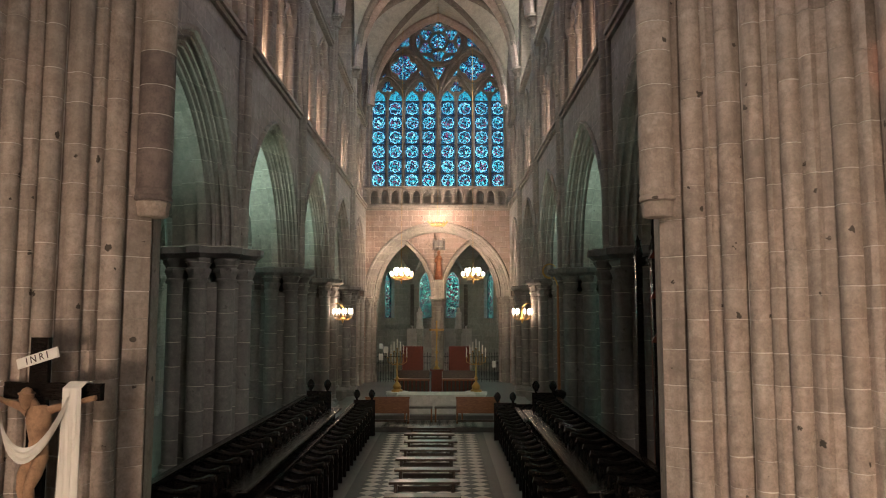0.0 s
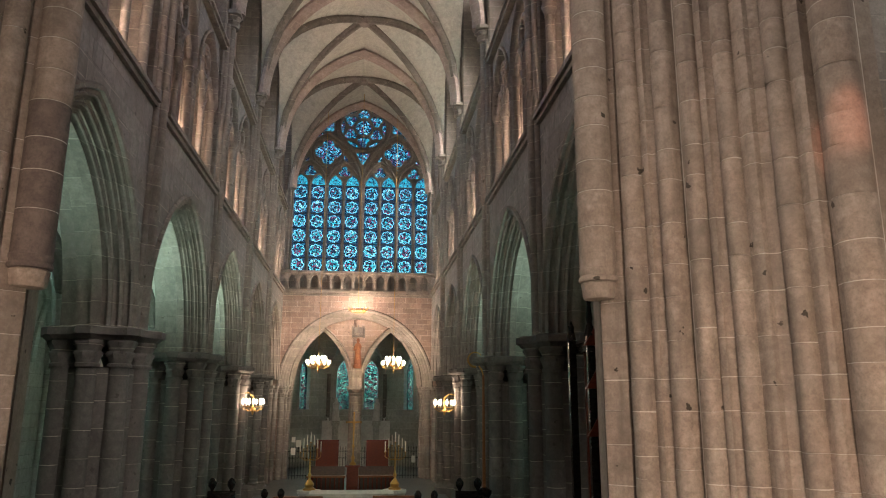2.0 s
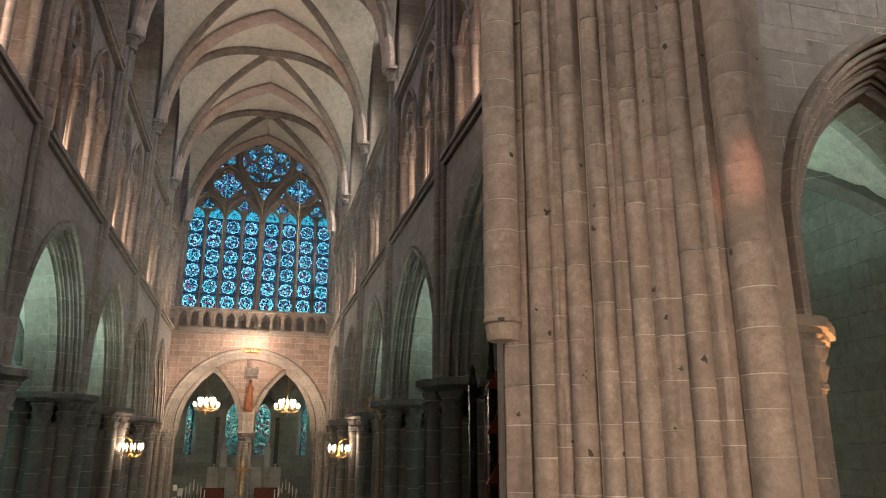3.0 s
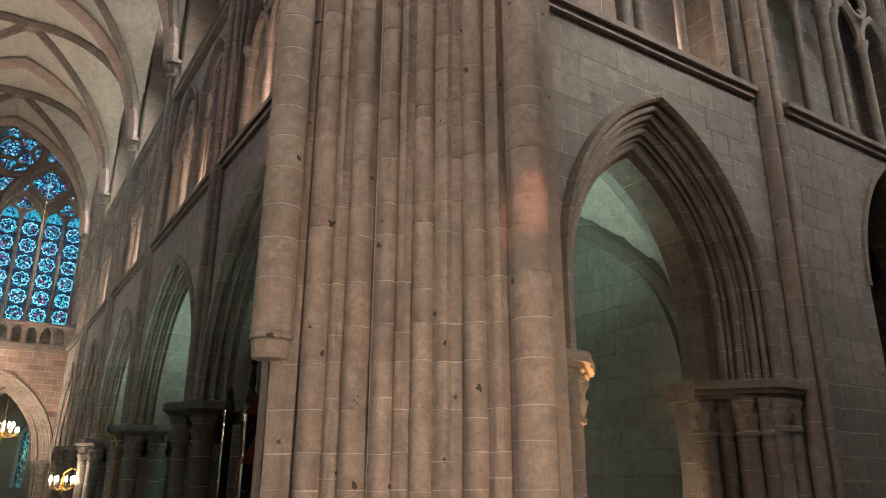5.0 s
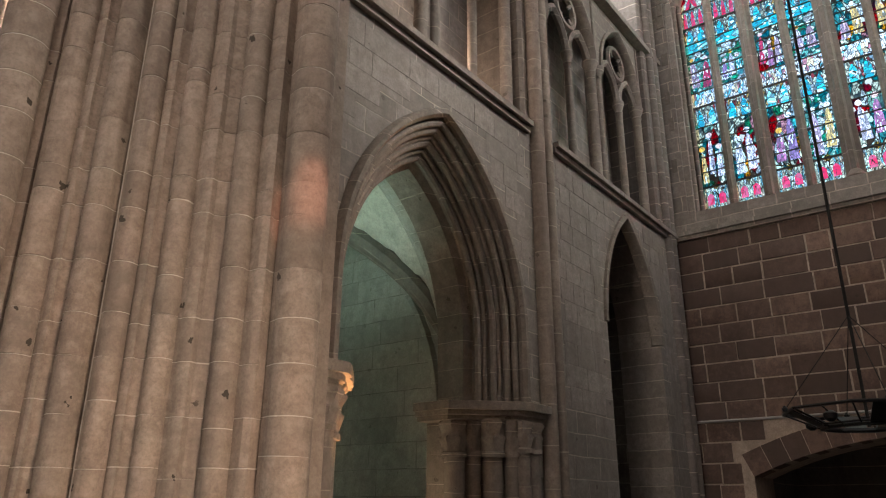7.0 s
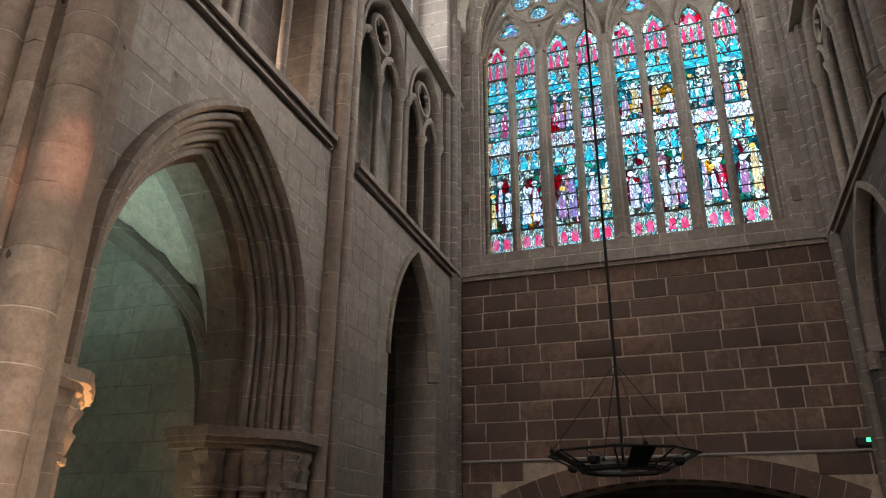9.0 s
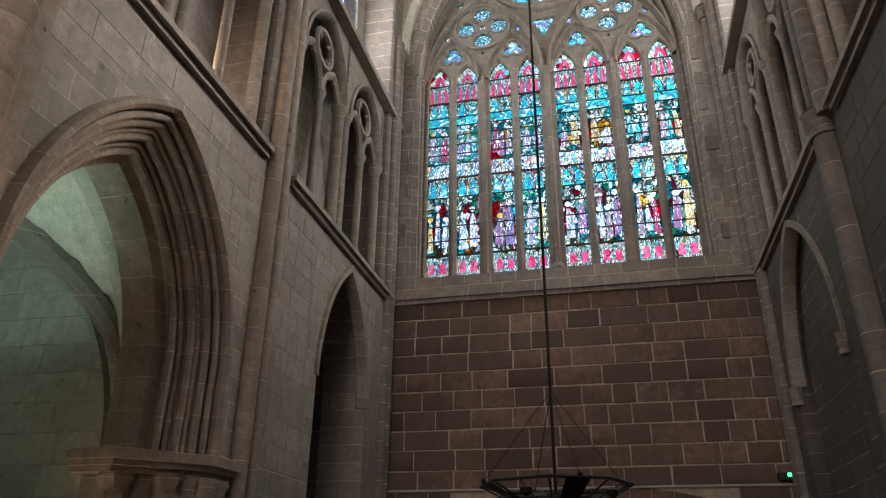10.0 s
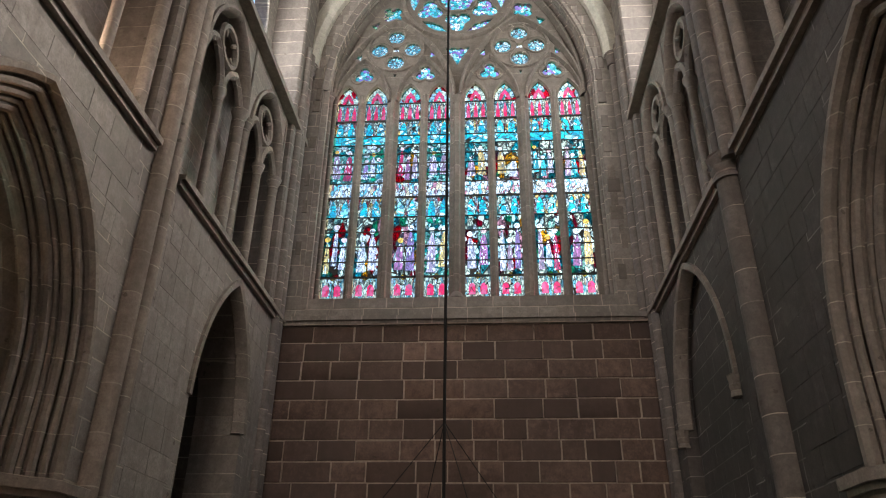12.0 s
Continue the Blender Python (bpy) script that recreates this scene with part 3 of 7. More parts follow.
def crossing_pier(name, sx, sy, shift, label):
    """The great clustered pier; sx, sy mirror it about the crossing's centre."""
    du, dn = Vector((0.743, -0.669)), Vector((-0.669, -0.743))

    def place(x, y, z):
        return (AX + sx * (x + shift - AX), 3.75 + sy * (y - 3.75), z)

    def face(s, n, z):
        return place(2.70 + du.x * s + dn.x * n, 9.04 + du.y * s + dn.y * n, z)
    pier = thing(name, label, "pier", "crossing piers")
    top = 19.0
    core = Geo(place)
    core.prism([(2.8, 9.22), (2.98, 9.06), (4.83, 7.4), (5.3, 7.4), (5.6, 8.05), (5.6, 9.4), (4.6, 9.8), (3.5, 9.75), (2.76, 9.5), (2.74, 9.2)], 0.0, top)
    part("core", core, M_PIER, pier)
    segs = pier_segments()
    bed = Geo(face)
    line = [p for seg in segs for p in seg[:-1]] + [segs[-1][-1]]
    bed.prism([(s, n - 0.0075) for s, n in line] + [(2.9, -0.42), (0.02, -0.42)], 0.0, top)
    part("mortar", bed, M_JOINT, pier)
    rnd = random.Random(5)
    courses = [0.0]
    while courses[-1] < top - 0.3:
        courses.append(courses[-1] + rnd.choice((0.34, 0.38, 0.42, 0.46, 0.52)))
    rest = Geo(face)

    def lay(segment, cuts):
        for z0, z1 in zip(cuts, cuts[1:]):
            near = 2.4 < z0 < 11.0
            g = Geo(face) if near else rest
            push, gap, c = rnd.uniform(-0.002, 0.006), rnd.uniform(0.002, 0.006), 0.006
            za, zb = z0 + gap, z1 - gap
            m = len(segment)
            verts = []
            for z, q in ((za, -0.003), (za + c, 0.0), (zb - c, 0.0), (zb, -0.003)):
                tilt = rnd.uniform(-0.004, 0.004)
                verts += [(s, n + push + q, z + tilt * (s - segment[0][0]) * 8) for s, n in segment]
            b0 = len(verts)
            verts += [(segment[0][0], -0.3, za), (segment[-1][0], -0.3, za), (segment[-1][0], -0.3, zb), (segment[0][0], -0.3, zb)]
            faces = [(k * m + i, k * m + i + 1, (k + 1) * m + i + 1, (k + 1) * m + i) for k in range(3) for i in range(m - 1)]
            faces += [tuple(range(m)) + (b0 + 1, b0), tuple(range(4 * m - 1, 3 * m - 1, -1)) + (b0 + 3, b0 + 2)]
            g.add(verts, faces)
            if near:
                part("stone", g, M_PIER, pier)
    for segment in segs:
        cuts = [z + rnd.uniform(-0.012, 0.012) + (rnd.choice((-0.09, 0.11)) if rnd.random() < 0.16 else 0.0) for z in courses]
        lay(segment, cuts)
    # the corbelled shaft
    z = 5.400
    while z < top:
        h = rnd.choice((0.38, 0.44, 0.5))
        g = Geo(face)
        r = 0.218 * rnd.uniform(0.995, 1.01)
        g.lathe(0.0, 0.03, [(r - 0.005, z + 0.004), (r, z + 0.009), (r, z + h - 0.009), (r - 0.005, z + h - 0.004)], 22)
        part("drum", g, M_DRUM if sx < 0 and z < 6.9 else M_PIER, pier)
        z += h
    g = Geo(face)
    g.cyl(0.0, 0.03, 5.400, top, 0.2135, 22)
    part("mortar", g, M_JOINT, pier)
    g = Geo(face)
    g.lathe(0.0, 0.03, [(0.2, 5.250), (0.228, 5.260), (0.235, 5.285), (0.228, 5.310), (0.215, 5.325), (0.22, 5.350), (0.228, 5.370), (0.228, 5.400), (0.21, 5.420)], 22)
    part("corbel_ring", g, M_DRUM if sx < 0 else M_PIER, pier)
    g = Geo(face)
    g.lathe(0.0, 0.03, [(0.14, 5.050), (0.18, 5.055), (0.195, 5.090), (0.2, 5.170), (0.215, 5.230), (0.2, 5.250)], 9)
    part("corbel", g, M_PIER, pier)
    o = part("small_stones", rest, M_PIER, pier)
    o["kind"] = "stuff"
    return pier


crossing_pier("crossing_pier", 1, 1, 0.0, "tall clustered crossing pier of warm pale stone with a corbelled shaft")
crossing_pier("crossing_pier", -1, 1, 0.12, "tall clustered crossing pier of pale stone behind the crucifix")


# ---- south transept ----
STILT, REACH, HALF = 6.3, 2.95, 1.98     # the aisle arch: springing of its curve, rise, half span


def respond(place, owner, uc, s, mat):
    """The jamb of the aisle arch: stepped shafts with leaf capitals under one abacus. s: the side on which it stands."""
    for k in range(4):
        u, v = uc + s * (1.24 + 0.175 * k + 0.09), 0.88 - 0.215 * k - 0.1
        r = 0.10 if k % 2 else 0.15
        g = Geo(place)
        g.lathe(u, v, [(r * 1.4, 0.3), (r * 1.4, 0.45), (r, 0.55), (r, IMPOST - 0.72)], 12)
        part("jamb_shaft", g, mat, owner)
        g = Geo(place)
        leaf_capital(g, u, v, r * 1.12, IMPOST - 0.72, IMPOST - 0.22, k + 3)
        part("capital", g, mat, owner)
    for q, r in ((1.98, 0.12), (2.24, 0.13)):
        g = Geo(place)
        g.cyl(uc + s * q, 0.04, 0.0, IMPOST - 0.66, r, 12)
        part("jamb_shaft", g, mat, owner)
        g = Geo(place)
        leaf_capital(g, uc + s * q, 0.04, r * 1.1, IMPOST - 0.66, IMPOST - 0.22, q)
        part("capital", g, mat, owner)
    steps = [(0.98, 1.28), (0.98, 0.62), (1.12, 0.5), (1.18, 0.4), (1.34, 0.28), (1.42, 0.18), (1.62, 0.04), (1.7, -0.08), (1.88, -0.2), (2.5, -0.2), (2.5, 1.28)]
    for q, z0, z1 in ((0.0, IMPOST - 0.10, IMPOST + 0.02), (0.05, IMPOST - 0.17, IMPOST - 0.10), (0.10, IMPOST - 0.24, IMPOST - 0.17)):
        g = Geo(place)
        g.prism([(uc + s * (a + (q if a < 2.3 else -q)), min(1.28, b + q)) for a, b in steps], z0, z1)
        part("abacus", g, mat, owner)
    g = Geo(place)
    ring = [(uc + s * 1.28, 1.25)]
    for k in range(4):
        a = 1.28 + 0.175 * k
        ring += [(uc + s * a, 0.84 - 0.215 * k), (uc + s * (a + 0.175), 0.84 - 0.215 * k)]
    ring += [(uc + s * 1.98, 0.03), (uc + s * 2.3, 0.03), (uc + s * 2.3, 1.25)]
    g.prism(ring, 0.0, IMPOST - 0.25)
    part("jamb", g, mat, owner)


def transept_wall(place, name, label, c1, second, blocked, mat):
    """c1: centre of the aisle arch; second: centre, half span, springing and rise of the outer arch."""
    holes = [(c1, HALF, STILT, REACH, 0.0), (*second, 0.0)]
    g = Geo(place)
    g.arched_wall(5.0, XE, 0.0, STRING + 0.1, 0.0, 0.95, holes)
    wall = structure(name, g, mat, label)
    m = Geo(place)
    m.arch(c1, STILT, HALF, REACH, [(0.02, 0.95), (0.02, 0.0), (-0.06, 0.06), (-0.09, 0.16), (-0.2, 0.19), (-0.24, 0.31), (-0.34, 0.34), (-0.38, 0.46), (-0.48, 0.49), (-0.5, 0.57), (-0.62, 0.64), (-0.62, 1.12), (-0.3, 1.12)], 22, IMPOST)
    part("archivolt", m, M_MOULD, wall)
    # slender rolls on the arrises, and a hood with a hollow under it
    for d, v, r in ((-0.115, 0.05, 0.045), (-0.185, 0.15, 0.06), (-0.265, 0.235, 0.035), (-0.33, 0.3, 0.06), (-0.42, 0.39, 0.035), (-0.49, 0.47, 0.06)):
        m = Geo(place)
        m.arch(c1, STILT, HALF, REACH, [(d + r * math.cos(-j * math.pi / 4), v + r * math.sin(-j * math.pi / 4)) for j in range(8)], 20, IMPOST)
        part("arch_roll", m, M_MOULD, wall)
    m = Geo(place)
    m.arch(c1, STILT, HALF, REACH, [(0.09, 0.02), (0.085, -0.07), (0.05, -0.115), (-0.01, -0.11), (-0.05, -0.05), (-0.03, 0.02)], 20, IMPOST)
    part("hood_mould", m, M_MOULD, wall)
    for s in (-1, 1):
        respond(place, wall, c1, s, M_MOULD)
    uc, a, zs, r = second
    m = Geo(place)
    m.arch(uc, zs, a, r, [(0.12, -0.06), (0.12, 0.03), (-0.02, 0.2), (-0.1, 0.16), (-0.06, 0.02), (0.0, -0.05)], 16)
    part("hood_mould", m, M_MOULD, wall)
    if blocked:
        m = Geo(place)
        m.box(uc - a - 0.1, uc + a + 0.1, 0.25, 0.6, 0.0, zs + r + 0.05)
        part("blocking", m, mat, wall)
        for s in (-1, 1):
            h = Geo(place)
            leaf_capital(h, uc + s * (a + 0.02), -0.02, 0.1, zs - 0.3, zs, 4, 8)
            part("hood_stop", h, M_MOULD, wall)
    for x0, x1 in ((5.0, 10.75), (11.45, XE + 0.1)) if blocked else ((5.0, 10.26), (11.15, XE + 0.1)):
        s = Geo(place)
        s.box(x0, x1, -0.15, 0.1, STRING + 0.0, STRING + 0.1)
        s.box(x0, x1, -0.08, 0.1, STRING - 0.1, STRING + 0.0)
        part("string_course", s, M_MOULD, wall)
        s = Geo(place)
        s.box(x0, x1, -0.12, 0.3, 15.2, 15.35)
        part("string_course", s, M_MOULD, wall)
    if blocked:
        h = Geo(place)
        h.cyl(11.2, -0.06, 0.0, STRING - 0.2, 0.19, 16)
        part("wall_shaft", h, M_DARKPIER, wall)
        h = Geo(place)
        leaf_capital(h, 11.2, -0.06, 0.2, STRING - 0.25, STRING + 0.15, 9)
        part("capital", h, M_GRANITE_Z, wall)
    for x in (10.98, 11.27) if blocked else (10.50, 10.79):
        h = Geo(place)
        h.cyl(x, -0.06, STRING if blocked else 0.0, 17.8, 0.135 if blocked else 0.14, 14)
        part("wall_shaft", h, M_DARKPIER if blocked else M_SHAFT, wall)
    p = Geo(place)
    p.box(10.7 if blocked else 10.2, 11.55 if blocked else 11.1, 0.02, 1.3, STRING, 22.0, 0.06)
    part("buttress", p, M_MOULD, wall)
    for x, r in ((16.75, 0.12), (17.02, 0.17)):
        h = Geo(place)
        h.cyl(x, -0.02 if r < 0.15 else 0.02, 0.0, 18.0, r, 14)
        part("corner_shaft", h, M_GRANITE_Z, wall)
    p = Geo(place)
    p.box(16.4, XE, 0.0, 1.3, STRING, 22.0, 0.05)
    part("buttress", p, M_GRANITE_Z, wall)
    triforium(place, wall, 5.3, 10.6 if blocked else 10.15, STRING + 0.1, 15.2, M_MOULD, 2)
    triforium(place, wall, 11.65 if blocked else 11.2, 16.3, STRING + 0.1, 15.2, M_MOULD, 2)
    b = Geo(place)
    b.box(5.0, XE, 1.1, 1.3, STRING, 15.3)
    b.box(5.0, XE, 0.1, 1.3, 15.3, 15.42)
    b.box(5.0, XE, 0.1, 1.3, STRING, STRING + 0.08)
    part("passage_wall", b, M_WALL_X, wall)
    clerestory(place, wall, 5.0, 10.9, 15.35, 22.4, M_WALL_X)
    clerestory(place, wall, 11.2, XE, 15.35, 22.4, M_WALL_X)
    return wall


transept_wall(trans_east, "wall_transept_east", "grey ashlar transept wall with moulded arches and triforium, east side", 7.86, (14.35, 1.33, 7.2, 2.55), False, M_WALL_X)
transept_wall(trans_west, "wall_transept_west", "grey ashlar transept wall with blocked arch and triforium, west side", 7.2, (14.3, 1.7, 7.3, 2.6), True, M_WEST_SHADED)

# south gable wall
WY0, WY1 = 0.59, 7.11
WYC = (WY0 + WY1) / 2
g = Geo(trans_south)
g.arched_wall(YW - 0.6, YT + 0.6, 10.1, 23.6, 0.25, 1.5, [(WYC, 3.64, 17.2, 5.85, 10.75)], 16)
wall_south = structure("wall_south", g, M_GRANITE_LIT, "dark reddish granite gable wall under the great window")
DOOR_C, DOOR_A, DOOR_TOP, DOOR_R = 3.4, 3.45, 5.24, 8.5


def door_edge(y, grow=0.0):
    """Height of the segmental doorway arch over y, or 0 beside it."""
    d = abs(y - DOOR_C)
    return DOOR_TOP - DOOR_R + math.sqrt((DOOR_R + grow) ** 2 - d * d) if d < DOOR_A + grow * 0.4 else 0.0


g = Geo(trans_south)
ys = [DOOR_C - DOOR_A + 2 * DOOR_A * i / 16 for i in range(17)]
g.box(YW - 0.6, ys[0], 0.008, 1.5, 0.0, 10.1)
g.box(ys[-1], YT + 0.6, 0.008, 1.5, 0.0, 10.1)
for p, q in zip(ys, ys[1:]):
    g.add([(p, 0.008, door_edge(p * 0.999 + DOOR_C * 0.001)), (q, 0.008, door_edge(q * 0.999 + DOOR_C * 0.001)), (q, 0.008, 10.1), (p, 0.008, 10.1), (p, 1.5, door_edge(p * 0.999 + DOOR_C * 0.001)), (q, 1.5, door_edge(q * 0.999 + DOOR_C * 0.001)), (q, 1.5, 10.1), (p, 1.5, 10.1)],
          [(0, 1, 2, 3), (7, 6, 5, 4), (4, 5, 1, 0)])
part("mortar_bed", g, M_MORTAR, wall_south)

# east end wall
g = Geo(east_end)
g.arched_wall(XN - 1.6, XS + 1.6, 9.2, 22.5, 0.4, 1.6, [(AX, 3.42, 15.0, 4.0, 10.1)], 16)
wall_east = structure("wall_east", g, M_WALL_X, "stone east wall with a great traceried window above two arches")
g = Geo(east_end)
g.arched_wall(XN, XS, 0.0, 9.2, 0.0, 0.9, [(AX, 3.42, 4.8, 3.46, 0.0)], 16)
part("lower_wall", g, M_EAST, wall_east)


# ---- stained glass ----
def stained(name, palette, scale=6.0, stretch=(1.0, 1.0, 1.0), lead=0.02, shade=0.6, paint=0.0, haze=0.0):
    """Coloured glass in leaded cells that lets the sky through."""
    m = material(name, (0.02, 0.02, 0.02), 0.4)
    k = Nodes(m)
    pos = k.position()
    mp = k.n.new("ShaderNodeMapping")
    mp.inputs["Scale"].default_value = stretch
    wob = k.n.new("ShaderNodeTexNoise")
    wob.inputs["Scale"].default_value = 3.5
    k.put(wob.inputs["Vector"], pos)
    k.put(mp.inputs["Vector"], k.mix(0.12, pos, wob.outputs[1]))
    cells = k.n.new("ShaderNodeTexVoronoi")
    edges = k.n.new("ShaderNodeTexVoronoi")
    edges.feature = "DISTANCE_TO_EDGE"
    for c in (cells, edges):
        c.inputs["Scale"].default_value = scale
        k.put(c.inputs["Vector"], mp.outputs[0])
    sep = k.n.new("ShaderNodeSeparateColor")
    k.put(sep.inputs[0], cells.outputs["Color"])
    n = len(palette)
    col = k.ramp(sep.outputs[0], [(i / n, c) for i, c in enumerate(palette)], True)
    tone = k.noise(pos, 14.0, 4)
    col = k.mix(k.math("MULTIPLY", k.ramp(tone, [(0.4, 0.0), (0.7, 1.0)]), shade), col, (0.02, 0.03, 0.05))
    col = k.mix(k.math("MULTIPLY", sep.outputs[1], 0.35), col, (0.04, 0.045, 0.055))
    if paint:
        # brushed enamel lines and folds inside the coloured pieces
        fine = k.n.new("ShaderNodeTexVoronoi")
        fine.feature = "DISTANCE_TO_EDGE"
        fine.inputs["Scale"].default_value = scale * 2.6
        k.put(fine.inputs["Vector"], mp.outputs[0])
        lines = k.math("LESS_THAN", fine.outputs["Distance"], 0.06)
        col = k.mix(k.math("MULTIPLY", lines, paint), col, (0.03, 0.03, 0.04))
        tint = k.n.new("ShaderNodeTexVoronoi")
        tint.inputs["Scale"].default_value = scale * 2.6
        k.put(tint.inputs["Vector"], mp.outputs[0])
        s2 = k.n.new("ShaderNodeSeparateColor")
        k.put(s2.inputs[0], tint.outputs["Color"])
        col = k.mix(k.math("MULTIPLY", k.math("GREATER_THAN", s2.outputs[0], 0.9), 0.8), col, (0.7, 0.78, 0.68))
        col = k.mix(k.math("MULTIPLY", k.math("LESS_THAN", s2.outputs[0], 0.13), 0.6), col, (0.03, 0.08, 0.1))
    glass = k.n.new("ShaderNodeBsdfTransparent")
    k.put(glass.inputs[0], col)
    if haze:
        clear, soft = glass, k.n.new("ShaderNodeBsdfTranslucent")
        k.put(soft.inputs[0], col)
        glass = k.n.new("ShaderNodeMixShader")
        glass.inputs[0].default_value = haze
        k.l.new(clear.outputs[0], glass.inputs[1])
        k.l.new(soft.outputs[0], glass.inputs[2])
    mixer = k.n.new("ShaderNodeMixShader")
    k.put(mixer.inputs[0], k.math("LESS_THAN", edges.outputs["Distance"], lead))
    k.l.new(glass.outputs[0], mixer.inputs[1])
    k.l.new(k.bsdf.outputs[0], mixer.inputs[2])
    k.l.new(mixer.outputs[0], k.n["Material Output"].inputs[0])
    return m


BLUE, CYAN, TURQ, NAVY = (0.003, 0.035, 0.06), (0.04, 0.42, 0.37), (0.025, 0.33, 0.29), (0.002, 0.008, 0.016)
RED, MAG, YEL, GRN, WHT, PNK = (0.65, 0.02, 0.04), (0.40, 0.035, 0.09), (0.85, 0.55, 0.08), (0.08, 0.5, 0.3), (0.84, 0.88, 0.72), (0.75, 0.5, 0.5)
G_EBLUE = stained("glass_east_ground", [BLUE, NAVY, (0.01, 0.12, 0.14), NAVY, NAVY, BLUE], 12.0, lead=0.04)
G_ESCENE = stained("glass_east_scene", [CYAN, NAVY, (0.45, 0.78, 0.70), BLUE, TURQ, NAVY, (0.12, 0.48, 0.44), NAVY, (0.35, 0.04, 0.09), NAVY], 15.0, lead=0.05)
G_ETIP = stained("glass_east_tip", [CYAN, TURQ, (0.08, 0.36, 0.34), BLUE], 16.0, lead=0.03)
G_EPALE = stained("glass_east_border", [(0.28, 0.66, 0.60), (0.5, 0.82, 0.76), (0.14, 0.46, 0.44)], 16.0, lead=0.03, shade=0.3)
G_SCENE = stained("glass_scene", [WHT, (0.8, 0.86, 0.8), (0.7, 0.8, 0.72), MAG, (0.03, 0.4, 0.42), WHT, YEL, GRN, (0.75, 0.88, 0.85), RED, (0.08, 0.5, 0.5), PNK, (0.2, 0.62, 0.58), WHT, (0.03, 0.36, 0.34), (0.5, 0.7, 0.58)], 4.3, (1.0, 1.35, 0.65), 0.04, 0.7, 0.8)
G_SKY = stained("glass_sky", [(0.01, 0.42, 0.42), (0.015, 0.48, 0.46), (0.03, 0.52, 0.48), (0.3, 0.7, 0.62), (0.01, 0.34, 0.38), (0.02, 0.46, 0.44)], 5.0, (1.0, 1.0, 1.3), 0.03, 0.2, 0.3)
G_CANOPY = stained("glass_canopy", [WHT, (0.8, 0.86, 0.82), (0.7, 0.3, 0.3), (0.8, 0.82, 0.7), (0.2, 0.6, 0.58), WHT, (0.85, 0.7, 0.4), (0.6, 0.72, 0.72)], 9.0, (1.0, 1.6, 0.7), 0.05, 0.5, 0.6)
G_PINN = stained("glass_pinnacle", [WHT, (0.8, 0.86, 0.84), (0.85, 0.75, 0.6), (0.45, 0.7, 0.68), WHT], 11.0, (1.0, 2.2, 0.5), 0.05, 0.5, 0.5)
G_HEAD = stained("glass_head", [(0.4, 0.75, 0.7), WHT, (0.75, 0.05, 0.12), WHT, (0.7, 0.85, 0.82)], 7.0, (1.0, 1.3, 0.8), 0.03)
G_ROSE = stained("glass_rose", [(0.15, 0.6, 0.55), WHT, (0.1, 0.5, 0.5), (0.35, 0.7, 0.6), (0.3, 0.2, 0.4), TURQ], 13.0, lead=0.04)
G_EYE = stained("glass_eye", [(0.35, 0.72, 0.64), (0.62, 0.82, 0.74), (0.16, 0.5, 0.48)], 12.0, lead=0.07, shade=0.6, paint=0.8)
G_WHITE = stained("glass_white", [WHT, (0.8, 0.86, 0.84), WHT], 8.0, lead=0.03, shade=0.25)
G_RED = stained("glass_red", [(0.62, 0.02, 0.07), (0.72, 0.05, 0.12), (0.6, 0.1, 0.16)], 9.0, lead=0.02, shade=0.3)
G_YELLOW = stained("glass_yellow", [(0.85, 0.5, 0.08), (0.7, 0.35, 0.05)], 9.0, lead=0.03, shade=0.4)
G_PALE = stained("glass_pale_green", [(0.42, 0.8, 0.68), (0.5, 0.86, 0.76), (0.38, 0.75, 0.64)], 7.0, lead=0.02, shade=0.15, haze=0.6)
M_LEAD = material("lead_bar", (0.02, 0.02, 0.022), 0.6, 0.3)


def foil(cu, cz, n, dist, r, turn=0.0, steps=40):
    """The outline of n overlapping lobes."""
    pts = []
    for i in range(steps):
        t = 2 * math.pi * i / steps
        best = 0.0
        for j in range(n):
            d = t - (turn + 2 * math.pi * j / n)
            q = r * r - (dist * math.sin(d)) ** 2
            if q >= 0:
                best = max(best, dist * math.cos(d) + math.sqrt(q))
        pts.append((cu + max(best, dist * 0.35) * math.cos(t), cz + max(best, dist * 0.35) * math.sin(t)))
    return pts


def leaf(cu, cz, length, width, turn, steps=12):
    """A pointed leaf-shaped outline."""
    pts = []
    for s in (1, -1):
        for i in range(steps):
            q = i / steps
            x = (q - 0.5) * length * s
            y = s * width * 0.5 * math.sin(math.pi * q)
            pts.append((cu + x * math.cos(turn) - y * math.sin(turn), cz + x * math.sin(turn) + y * math.cos(turn)))
    return pts


def light_outline(uc, a, z0, zs, rise):
    return [(uc - a, z0)] + arch_points(uc, zs, a, rise, 6) + [(uc + a, z0)]


def plate(place, outer, holes, v0, v1):
    """A stone sheet between v0 and v1 with holes cut through."""
    bm = bmesh.new()
    edges = []
    for loop in [outer] + holes:
        vs = [bm.verts.new((u, 0, z)) for u, z in loop]
        edges += [bm.edges.new((a, b)) for a, b in zip(vs, vs[1:] + vs[:1])]
    bmesh.ops.triangle_fill(bm, use_beauty=True, edges=edges, normal=(0, -1, 0))
    g = Geo(place)
    bm.verts.index_update()
    for v in (v0, v1):
        g.add([(w.co.x, v, w.co.z) for w in bm.verts], [tuple(w.index for w in f.verts) for f in bm.faces])
    bm.free()
    for loop in [outer] + holes:
        n = len(loop)
        g.add([(u, v0, z) for u, z in loop] + [(u, v1, z) for u, z in loop], [(i, (i + 1) % n, n + (i + 1) % n, n + i) for i in range(n)])
    return g


